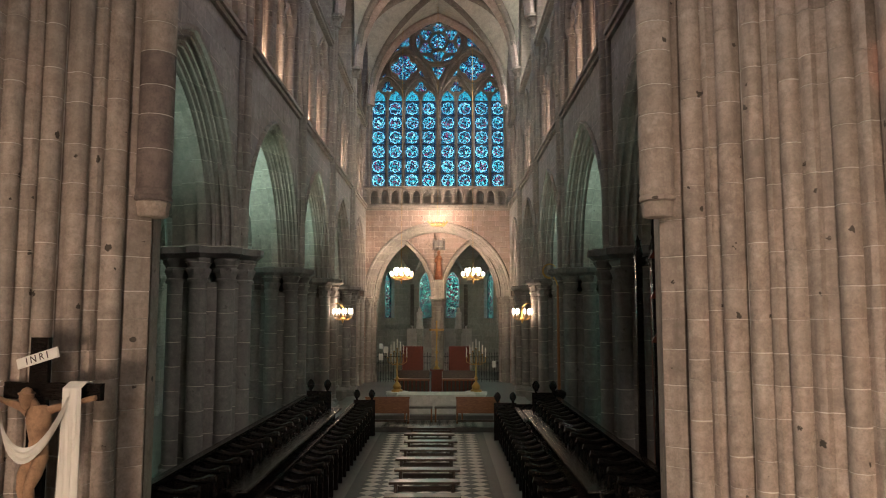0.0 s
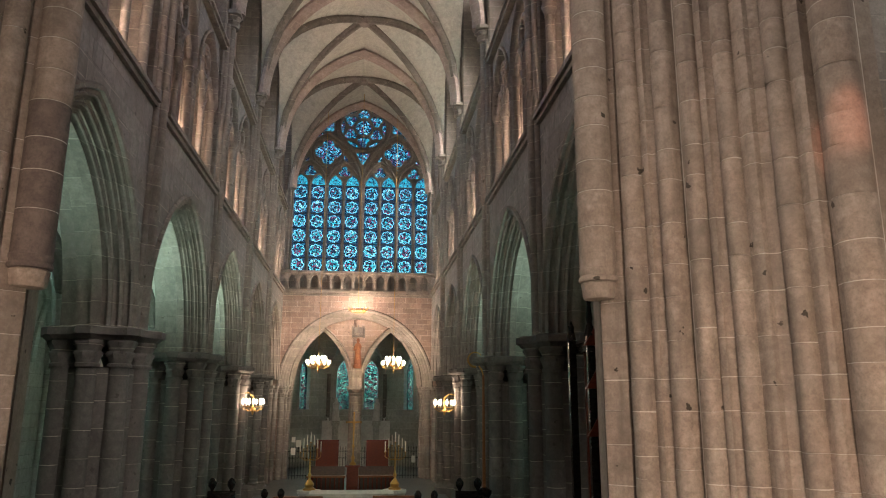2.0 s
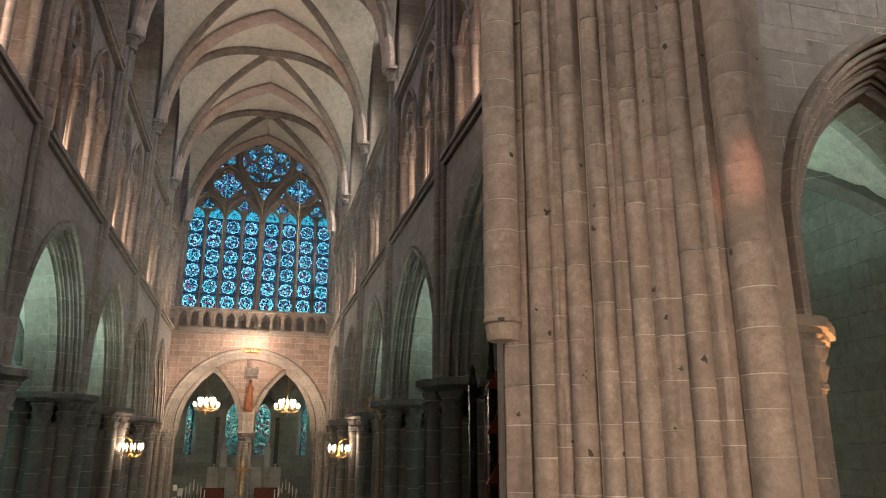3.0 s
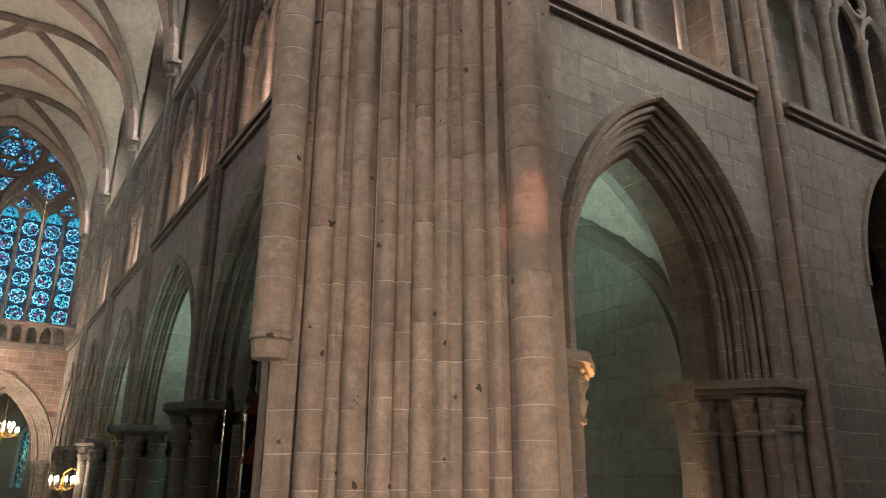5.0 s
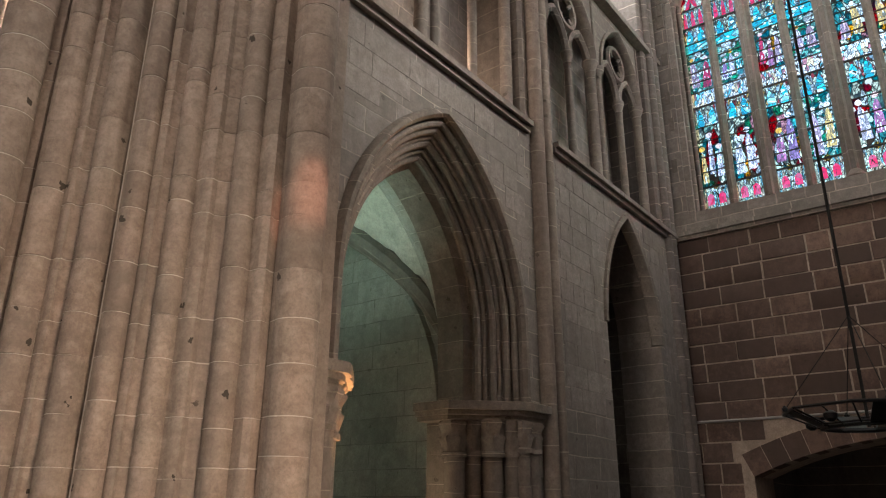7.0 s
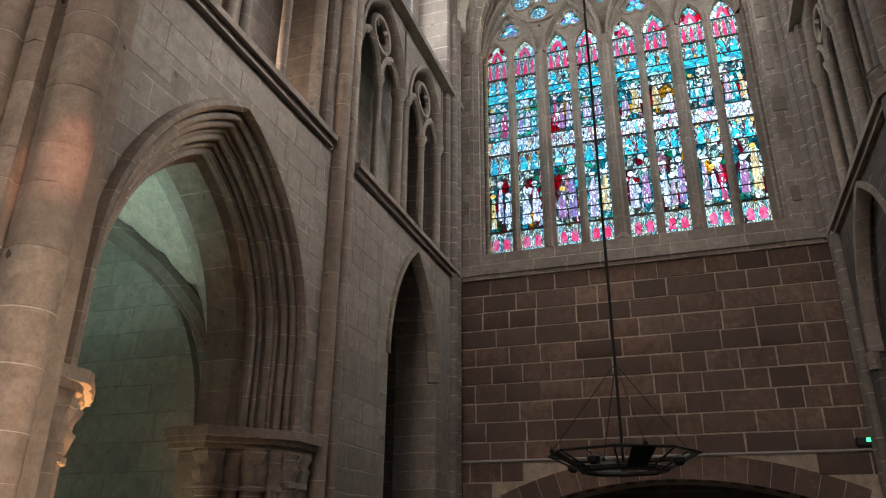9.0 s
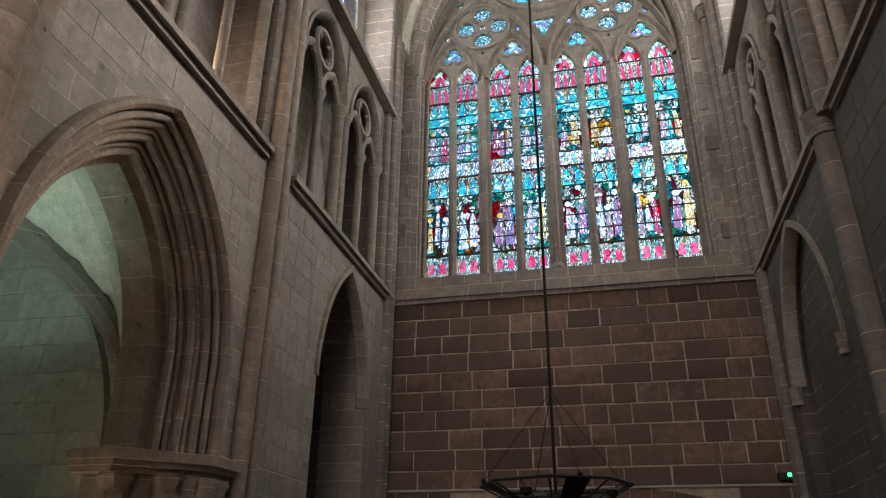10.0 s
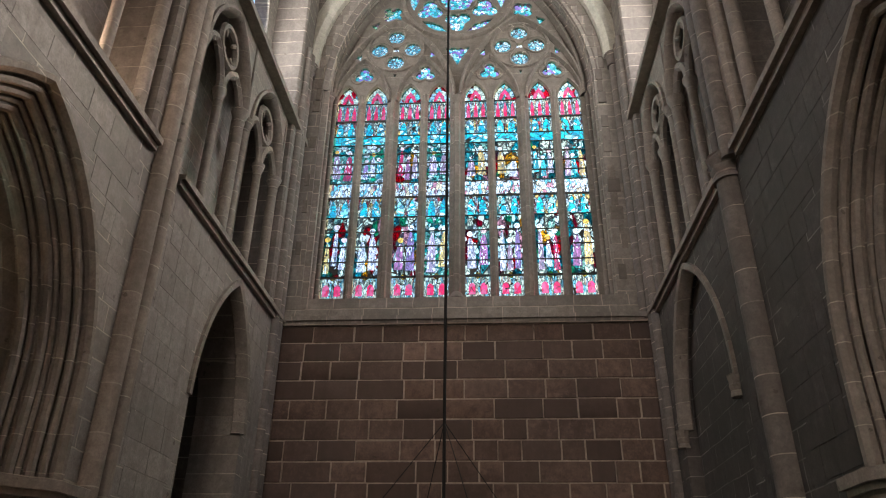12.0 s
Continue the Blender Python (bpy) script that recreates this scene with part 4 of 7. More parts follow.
def pane(place, loop, v, mat, owner, name="pane"):
    g = Geo(place)
    g.add([(u, v, z) for u, z in loop], [tuple(range(len(loop)))])
    ob = part(name, g, mat, owner)
    return ob


def ring_pane(place, outer, inner, v, mat, owner, name):
    bm = bmesh.new()
    edges = []
    for loop in (outer, inner):
        vs = [bm.verts.new((u, 0, z)) for u, z in loop]
        edges += [bm.edges.new((a, b)) for a, b in zip(vs, vs[1:] + vs[:1])]
    bmesh.ops.triangle_fill(bm, use_beauty=True, edges=edges, normal=(0, -1, 0))
    bm.verts.index_update()
    g = Geo(place)
    g.add([(w.co.x, v, w.co.z) for w in bm.verts], [tuple(w.index for w in f.verts) for f in bm.faces])
    bm.free()
    return part(name, g, mat, owner)


def rect(u0, u1, z0, z1):
    return [(u0, z0), (u1, z0), (u1, z1), (u0, z1)]


def robe(u, z, h, w, lean=0.0):
    """A plain tapering form, wider at its foot."""
    return [(u - w * 0.5, z), (u + w * 0.5, z), (u + w * 0.42 + lean * 0.3, z + h * 0.45), (u + w * 0.34 + lean * 0.7, z + h * 0.8), (u + w * 0.12 + lean, z + h),
            (u - w * 0.12 + lean, z + h), (u - w * 0.34 + lean * 0.7, z + h * 0.82), (u - w * 0.45 + lean * 0.3, z + h * 0.5)]


def scene_panes(place, u, a, z, z1, gv, win, rnd):
    """A pictorial field: sky above, leafy ground below, and two or three robed plain forms with pale rounds over them."""
    h = z1 - z
    holes = []
    spots = [-0.48, 0.46] if rnd.random() < 0.6 else [-0.6, 0.02, 0.62]
    for q in spots:
        w = a * (0.72 if len(spots) == 2 else 0.48)
        k = h * rnd.choice((0.42, 0.5, 0.58, 0.64))
        foot = z + h * rnd.uniform(0.06, 0.2)
        lean = w * rnd.uniform(-0.2, 0.2)
        body, cap = robe(u + a * q, foot, k, w, lean), foil(u + a * q + lean, foot + k + h * 0.065, 1, 0.0001, h * 0.045, 0, 12)
        holes += [body, cap]
        pane(place, body, gv, rnd.choice(ROBES), win, "robe_pane")
        pane(place, cap, gv, rnd.choice((G_WHITE, G_YELLOW, G_PINK)), win, "round_pane")
    part("scene_pane", plate(place, rect(u - a, u + a, z, z1), holes, gv, gv + 0.002), rnd.choice((G_SCENE, G_SCENE, G_SCENE, G_GREEN)), win)


def arcade_panes(place, u, a, z, z1, gv, win, ground, fill, n=2, share=0.75, width=0.78):
    """A field of pale canopy work with n pointed lights of another colour in it."""
    holes = []
    for i in range(n):
        c, b = u + a * (2 * (i + 0.5) / n - 1), a / n * width
        lo = light_outline(c, b, z + 0.012, z + (z1 - z) * 0.35 * share, (z1 - z) * 0.55 * share)
        holes.append(lo)
        pane(place, lo, gv, fill, win, "canopy_pane")
    part("ground_pane", plate(place, rect(u - a, u + a, z, z1), holes, gv, gv + 0.002), ground, win)


def great_window(place, name, label, uc, half, z0, zs, rise, rows, stone_mat, v, heads, lights, tre, quat, rose, extras):
    """Eight lights in pairs and fours under a pointed head with foils and a rose. rows: (height share, kind).
    lights: half width of a light, head, offsets of the four centres; tre: rise, lobe distance, lobe radius; quat: offset, rise, distance, radius, square."""
    rnd = random.Random(21)
    win = thing(name, label, "window", kind="structure")
    a, hr, offs = lights
    us = sorted([uc - o for o in offs] + [uc + o for o in offs])
    pairs = [(us[i] + us[i + 1]) / 2 for i in (0, 2, 4, 6)]
    quads = [(us[0] + us[3]) / 2, (us[4] + us[7]) / 2]
    holes = [light_outline(u, a, z0 + 0.03, zs, hr) for u in us]
    tz, qz, rz, rr = zs + tre[0], zs + quat[0], zs + rose[0], rose[1]
    foils = [foil(p, tz, 3, tre[1], tre[2], math.pi / 2, 36) for p in pairs]
    eyes, squares = [], []
    for p in quads:
        if not quat[3]:
            squares.append(foil(p, qz, 4, quat[1], quat[2], 0, 44))
            continue
        for j in range(4):
            eyes.append(foil(p + quat[1] * math.cos(j * math.pi / 2), qz + quat[1] * math.sin(j * math.pi / 2), 1, 0.0001, quat[2], 0, 20))
        e = quat[3]
        squares.append([(p + e * 0.8 * math.cos(t) * (1.25 if k % 2 else 0.8), qz + e * 0.8 * math.sin(t) * (1.25 if k % 2 else 0.8)) for k, t in enumerate(i * math.pi / 4 for i in range(8))])
    ros = [foil(uc, rz, 6, rr * 0.16, rr * 0.19, 0, 36)]
    for j in range(6):
        t = math.pi / 2 + j * math.pi / 3
        ros.append(foil(uc + rr * 0.62 * math.cos(t), rz + rr * 0.62 * math.sin(t), 3, rr * 0.13, rr * 0.14, t, 27))
        t += math.pi / 6
        ros.append(leaf(uc + rr * 0.86 * math.cos(t), rz + rr * 0.86 * math.sin(t), rr * 0.62, rr * 0.17, t + math.pi / 2))
    fill = []
    for kind, du, dz, size, turn in extras:
        for s in (-1, 1):
            if kind == "leaf":
                fill.append(leaf(uc + s * du, zs + dz, size, size * 0.32, math.pi / 2 + s * turn))
            elif kind == "drop":
                fill.append([(uc + s * du + size * 0.5 * math.cos(t + s * turn) * (1.0 if i == 0 else 0.62), zs + dz + size * 0.5 * math.sin(t + s * turn) * (1.0 if i == 0 else 0.62)) for i, t in enumerate((math.pi / 2, math.pi * 7 / 6, math.pi * 11 / 6))])
            else:
                fill.append(foil(uc + s * du, zs + dz, 4, size * 0.3, size * 0.26, math.pi / 4, 28))
    tw = half * 0.11
    fill.append([(uc - tw, zs + quat[0] + 0.02), (uc, zs + quat[0] - tw * 1.75), (uc + tw, zs + quat[0] + 0.02)])
    top = arch_points(uc, zs, half + 0.26, rise + 0.2, 16)
    outer = [(uc - half - 0.26, z0 - 0.2)] + top + [(uc + half + 0.26, z0 - 0.2)]
    tracery = part("tracery", plate(place, outer, holes + foils + eyes + squares + ros + fill, v, v + 0.12), stone_mat, win)
    # mouldings in front of the sheet
    for i in range(7):
        u = (us[i] + us[i + 1]) / 2
        gap = (us[i + 1] - us[i]) / 2 - a
        r = max(0.06, gap * 0.62)
        g = Geo(place)
        g.prism([(u - gap, v), (u - r * 0.75, v - 0.05), (u - r * 0.4, v - r * 1.3), (u + r * 0.4, v - r * 1.3), (u + r * 0.75, v - 0.05), (u + gap, v)], z0, zs + (0.25 if i % 2 == 0 else 0.1))
        if i == 3:
            g.lathe(u, v - 0.06, [(0.11, zs - 0.15), (0.18, zs), (0.18, zs + 0.06), (0.1, zs + 0.08)], 12)
            g.lathe(u, v - 0.08, [(0.04, z0 - 0.3), (0.17, z0 - 0.18), (0.22, z0 - 0.05), (0.14, z0 + 0.08), (0.11, z0 + 0.12)], 12)
        part("mullion", g, stone_mat, tracery)
    roll = [(0.06, 0.0), (0.045, -0.07), (0.015, -0.13), (-0.015, -0.13), (-0.045, -0.07), (-0.06, 0.0)]

    def front(u, q, z):
        return place(u, v + q, z)
    for u in us:
        g = Geo(front)
        g.arch(u, zs, a + 0.03, hr + 0.05, [(0.035, 0.0), (0.03, -0.05), (-0.01, -0.05), (-0.03, 0.0)], 8)
        part("moulding", g, stone_mat, tracery)
    span = (us[1] - us[0]) / 2 + a + 0.06
    for p in pairs:
        g = Geo(front)
        g.arch(p, zs, span, tre[0] + tre[1] + tre[2] + 0.24, roll, 12)
        part("moulding", g, stone_mat, tracery)
        g = Geo(front)
        g.tube([(x, 0.0, z) for x, z in foil(p, tz, 3, tre[1] * 1.35, tre[2] * 1.35, math.pi / 2, 36)], 0.035, 6, True)
        part("moulding", g, stone_mat, tracery)
    for p in quads:
        g = Geo(front)
        g.arch(p, zs, (us[3] - us[0]) / 2 + a + 0.1, quat[0] + quat[1] + quat[2] + 0.32, [(d * 1.5, q * 1.4) for d, q in roll], 16)
        part("moulding", g, stone_mat, tracery)
        big = quat[1] + quat[2] + 0.09
        for k, q in ((big, 0.055),):
            g = Geo(front)
            g.tube([(p + k * math.cos(t * math.pi / 16), -0.02, qz + k * math.sin(t * math.pi / 16)) for t in range(32)], q, 6, True)
            part("moulding", g, stone_mat, tracery)
        g = Geo(front)
        g.tube([(x, 0.0, z) for x, z in foil(p, qz, 4, quat[1], quat[2] * 1.22, 0, 48)], 0.035, 6, True)
        part("moulding", g, stone_mat, tracery)
    for k, q in ((1.08, 0.085), (0.4, 0.04)):
        g = Geo(front)
        g.tube([(uc + rr * k * math.cos(t * math.pi / 20), -0.02, rz + rr * k * math.sin(t * math.pi / 20)) for t in range(40)], q, 6, True)
        part("moulding", g, stone_mat, tracery)
    g = Geo(front)
    g.arch(uc, zs, half + 0.12, rise + 0.08, [(d * 1.8, q * 1.5) for d, q in roll], 20)
    part("moulding", g, stone_mat, tracery)
    # glass
    gv = v + 0.05
    for loop in foils + ros + fill:
        pane(place, loop, gv, heads[1], win)
    for loop in eyes:
        pane(place, loop, gv, heads[2], win, "round_pane")
    for loop in squares:
        pane(place, loop, gv, heads[3], win)
    total = zs - z0 - 0.03
    for u in us:
        z = z0 + 0.03
        for share, kind in rows:
            z1 = z + share * total
            if kind == "medallion":
                c, h = (z + z1) / 2, min(a, (z1 - z) / 2)
                o1, o2 = foil(u, c, 8, h * 0.66, h * 0.3, 0, 48), foil(u, c, 8, h * 0.60, h * 0.26, 0, 48)
                ring_pane(place, rect(u - a, u + a, z + 0.012, z1 - 0.012), o1, gv, G_EBLUE, win, "ground_pane")
                ring_pane(place, o1, o2, gv, G_EPALE, win, "border_pane")
                pane(place, o2, gv, G_ESCENE, win, "medallion_pane")
            elif kind == "base":
                nich = []
                for s in (-1, 1):
                    n0 = light_outline(u + s * a * 0.47, a * 0.27, z + 0.1, z + (z1 - z) * 0.5, a * 0.36)
                    nich.append(n0)
                    pane(place, n0, gv, G_RED, win, "niche_pane")
                part("ground_pane", plate(place, rect(u - a, u + a, z, z1), nich, gv, gv + 0.002), G_PINN, win)
                pane(place, foil(u, z1, 4, a * 0.14, a * 0.16, 0, 20), gv - 0.012, G_YELLOW, win, "boss_pane")
            elif kind == "scene":
                scene_panes(place, u, a, z, z1, gv, win, rnd)
            elif kind == "canopy":
                arcade_panes(place, u, a, z, z1, gv, win, G_CANOPY, G_SKY, 2, 0.95, 0.6)
            elif kind == "pinnacle":
                arcade_panes(place, u, a, z, z1, gv, win, G_PINN, G_RED, 3, 1.0, 0.5)
            else:
                pane(place, rect(u - a, u + a, z, z1), gv, kind, win)
            bars = [(z1, 0.024 if kind in ("base", "canopy", "medallion") else 0.01)]
            if share > 0.18:
                bars += [(z + (z1 - z) * q / 4, 0.011) for q in range(1, 4)]
            for zb, q in bars:
                g = Geo(place)
                g.box(u - a, u + a, gv - 0.02, gv + 0.02, zb - q, zb + q)
                part("saddle_bar", g, M_LEAD, win)
            z = z1
        if heads[0] is G_HEAD:
            inner = [(u - a * 0.55, zs + 0.01), (u - a * 0.32, zs + 0.01), (u, zs + hr * 0.38), (u + a * 0.32, zs + 0.01), (u + a * 0.55, zs + 0.01), (u + a * 0.42, zs + hr * 0.36), (u, zs + hr * 0.66), (u - a * 0.42, zs + hr * 0.36)]
            pane(place, inner, gv, G_RED, win, "head_pane")
            part("ground_pane", plate(place, light_outline(u, a, zs, zs + 0.001, hr), [inner], gv, gv + 0.002), G_HEAD, win)
        else:
            pane(place, light_outline(u, a, zs, zs + 0.001, hr), gv, heads[0], win)
    return win


ROBES = [stained("glass_robe", [c, tuple(q * 0.8 for q in c), tuple(q * 0.55 for q in c)], 9.0, (1.0, 1.8, 0.5), 0.02, 0.5, 0.5) for c in
         ((0.52, 0.20, 0.34), (0.70, 0.05, 0.12), (0.74, 0.56, 0.62), (0.88, 0.62, 0.2), (0.42, 0.26, 0.46), (0.85, 0.87, 0.82), (0.06, 0.55, 0.52), (0.62, 0.42, 0.46), (0.88, 0.86, 0.8), (0.8, 0.74, 0.74))]
G_PINK = stained("glass_pink", [(0.8, 0.6, 0.52), (0.75, 0.5, 0.42)], 9.0, lead=0.03, shade=0.3)
G_GREEN = stained("glass_green", [(0.1, 0.6, 0.42), (0.05, 0.5, 0.48), (0.75, 0.85, 0.78), (0.85, 0.88, 0.82), (0.4, 0.7, 0.6)], 8.0, lead=0.04, shade=0.4, paint=0.5)
south_rows = [(0.10, "base"), (0.285, "scene"), (0.10, "canopy"), (0.075, G_CANOPY), (0.205, "scene"), (0.05, G_SKY), (0.085, "canopy"), (0.10, "pinnacle")]
great_window(trans_south, "window_south", "great traceried window with colourful stained glass scenes in eight lights", WYC + 0.08, 3.42, 11.02, 17.12, 5.9, south_rows, M_TRACERY, 0.75, (G_HEAD, G_ROSE, G_EYE, G_WHITE),
             (0.31, 0.62, (0.515, 1.34, 2.30, 3.13)), (1.04, 0.15, 0.15), (1.99, 0.49, 0.25, 0.13), (4.02, 1.55),
             [("foil", 1.98, 3.42, 0.6, 0), ("drop", 2.5, 2.95, 0.5, 0.7), ("drop", 2.92, 1.72, 0.4, 0.5), ("drop", 0.72, 1.75, 0.42, -0.4), ("drop", 1.82, 1.02, 0.2, math.pi)])
great_window(east_end, "window_east", "great traceried window with blue stained glass medallions in eight lights", AX + 0.02, 3.36, 10.18, 14.62, 4.15, [(1 / 6, "medallion")] * 6, M_TRACERY, 0.8, (G_ETIP, G_ESCENE, G_ESCENE, G_ESCENE),
             (0.335, 0.56, (0.475, 1.315, 2.16, 3.0)), (0.72, 0.16, 0.15), (1.75, 0.36, 0.3, 0), (3.12, 1.2),
             [("foil", 1.72, 3.1, 0.55, 0), ("leaf", 2.25, 2.5, 0.85, 0.75), ("drop", 2.75, 1.3, 0.4, 0.5), ("leaf", 0.86, 1.42, 0.5, -0.5), ("drop", 1.74, 0.98, 0.22, math.pi)])

# splayed jambs, sills and arches of the two great windows
for place, uc, half, z0, zs, rise, own, mat, cap_z in ((trans_south, WYC, 3.66, 10.78, 17.2, 5.85, wall_south, M_GRANITE_Z, 17.95), (east_end, AX, 3.45, 10.1, 15.0, 4.0, wall_east, M_MOULD, 14.9)):
    g = Geo(place)
    g.arch(uc, zs, half + 0.02, rise, [(0.0, 0.25), (0.14, 0.15), (0.1, 0.32), (-0.05, 0.42), (0.0, 0.5), (-0.1, 0.62), (-0.16, 0.75), (0.0, 0.9)], 18)
    part("window_arch", g, mat, own)
    for s in (-1, 1):
        for d, v, r in ((0.2, 0.22, 0.1), (-0.02, 0.45, 0.08), (-0.12, 0.66, 0.06))[place is trans_south:]:
            g = Geo(place)
            g.lathe(uc + s * (half + d), v, [(r * 1.5, z0 - 0.05), (r * 1.5, z0 + 0.1), (r, z0 + 0.16), (r, zs - 0.25), (r * 1.1, zs - 0.22), (r * 1.6, zs - 0.02), (r * 1.6, zs + 0.04)], 10)
            part("jamb_shaft", g, mat, own)
# outer arch over the south window on tall corner shafts
g = Geo(trans_south)
g.arch(WYC, 17.95, 4.25, 5.4, [(0.25, 0.3), (0.25, -0.02), (0.05, -0.1), (-0.1, -0.12), (-0.25, 0.0), (-0.28, 0.3)], 18)
part("wall_arch", g, M_VAULT, wall_south)
for s in (-1, 1):
    g = Geo(trans_south)
    g.cyl(WYC + s * 4.22, 0.02, 10.1, 17.6, 0.13, 14)
    part("corner_shaft", g, M_GRANITE_Z, wall_south)
    g = Geo(trans_south)
    leaf_capital(g, WYC + s * 4.22, 0.02, 0.15, 17.55, 17.95, 2)
    part("capital", g, M_GRANITE_Z, wall_south)
g = Geo(trans_south)
g.box(YW, YT + 0.3, -0.16, 0.3, 10.14, 10.24)
g.box(YW, YT + 0.3, -0.09, 0.3, 10.04, 10.14)
part("string_course", g, M_GRANITE_LIT, wall_south)
g = Geo(trans_south)
g.add([(WYC - 3.6, 0.0, 10.24), (WYC + 3.6, 0.0, 10.24), (WYC + 3.6, 0.0, 10.62), (WYC - 3.6, 0.0, 10.62), (WYC - 3.4, 0.8, 10.80), (WYC + 3.4, 0.8, 10.80), (WYC - 3.6, 0.8, 10.24), (WYC + 3.6, 0.8, 10.24)],
      [(0, 1, 2, 3), (3, 2, 5, 4), (0, 3, 4, 6), (1, 7, 5, 2), (6, 7, 1, 0)])
part("window_sill", g, M_GRANITE_LIT, wall_south)
g = Geo(trans_south)
g.box(YW - 0.6, YT + 0.6, 0.02, 0.3, 10.1, 10.75)
part("wall_band", g, M_GRANITE_LIT, wall_south)

# ---- east end: balustrade, twin arches, middle column ----
g = Geo(east_end)
g.box(XN + 0.2, XS - 0.2, -0.1, 0.6, 9.06, 9.2)
g.box(XN + 0.2, XS - 0.2, -0.04, 0.6, 8.95, 9.06)
part("gallery_floor", g, M_MOULD, wall_east)
bal = tagged(new("balustrade"), "pierced stone balustrade with small pointed arches under the east window", "balustrade")
w = (XS - XN - 0.5) / 15
hole = [light_outline(0, w * 0.36, 9.27, 9.68, w * 0.55)]
bay = plate(lambda u, v, z: (u, v, z), rect(-w / 2, w / 2, 9.2, 10.02), hole, -0.02, 0.14).mesh("balustrade_bay")
for i in range(15):
    o = part("balustrade_bay", bay, M_MOULD, bal)
    o.matrix_world = pose(AX + (XN + 0.25 + w * (i + 0.5) - AX) * K, YE, 3.8 - 3.8 * K) @ Matrix.Scale(K, 4)
g = Geo(east_end)
g.box(XN + 0.2, XS - 0.2, -0.07, 0.2, 10.02, 10.14)
part("coping", g, M_MOULD, bal)
g = Geo(east_end)
g.arch(AX, 4.8, 3.42, 3.46, archivolt(3, 0.11, 0.9, 0.1), 24)
part("archivolt", g, M_MOULD, wall_east)
g = Geo(east_end)
g.arched_wall(AX - 3.02, AX + 3.02, 4.8, 8.2, 0.5, 0.85, [(AX - 1.58, 1.4, 4.8, 2.72, 4.8), (AX + 1.58, 1.4, 4.8, 2.72, 4.8)], 12)
part("tympanum", g, M_EAST, wall_east)
for s in (-1, 1):
    g = Geo(east_end)
    g.arch(AX + s * 1.58, 4.8, 1.4, 2.72, archivolt(2, 0.075, 0.36, 0.05), 14)
    g.v = [(x, y + 0.46, z) for x, y, z in g.v]
    part("archivolt", g, M_MOULD, wall_east)
    for k, (d, v, r) in enumerate(((3.34, 0.1, 0.15), (3.2, 0.3, 0.11), (3.06, 0.5, 0.12), (3.62, -0.05, 0.12), (3.85, -0.1, 0.16))):
        h = Geo(east_end)
        h.lathe(AX + s * d, v, [(r * 1.6, 0), (r * 1.6, 0.5), (r * 1.2, 0.62), (r, 0.7), (r, 4.25)], 12)
        part("respond_shaft", h, M_MOULD, wall_east)
        h = Geo(east_end)
        leaf_capital(h, AX + s * d, v, r * 1.05, 4.25, 4.68, k)
        h.box(AX + s * d - r * 1.6, AX + s * d + r * 1.6, v - r * 1.6, v + r * 1.6, 4.68, 4.8, r * 0.5)
        part("capital", h, M_MOULD, wall_east)
    h = Geo(east_end)
    h.cyl(AX + s * 3.85, -0.1, 4.8, SPRING, 0.12, 12)
    part("vault_shaft", h, M_MOULD, wall_east)
column = thing("column", "clustered stone column carrying twin arches behind the altar", "column", kind="structure")
for du, dv in ((-0.16, 0), (0.16, 0), (0, -0.17), (0, 0.17)):
    h = Geo(east_end)
    h.lathe(AX + du, 0.67 + dv, [(0.2, 0), (0.2, 0.4), (0.15, 0.5), (0.14, 4.3)], 12)
    part("shaft", h, M_MOULD, column)
h = Geo(east_end)
leaf_capital(h, AX, 0.67, 0.27, 4.3, 4.68, 5)
h.box(AX - 0.42, AX + 0.42, 0.25, 1.1, 4.68, 4.8, 0.08)
part("capital", h, M_MOULD, column)

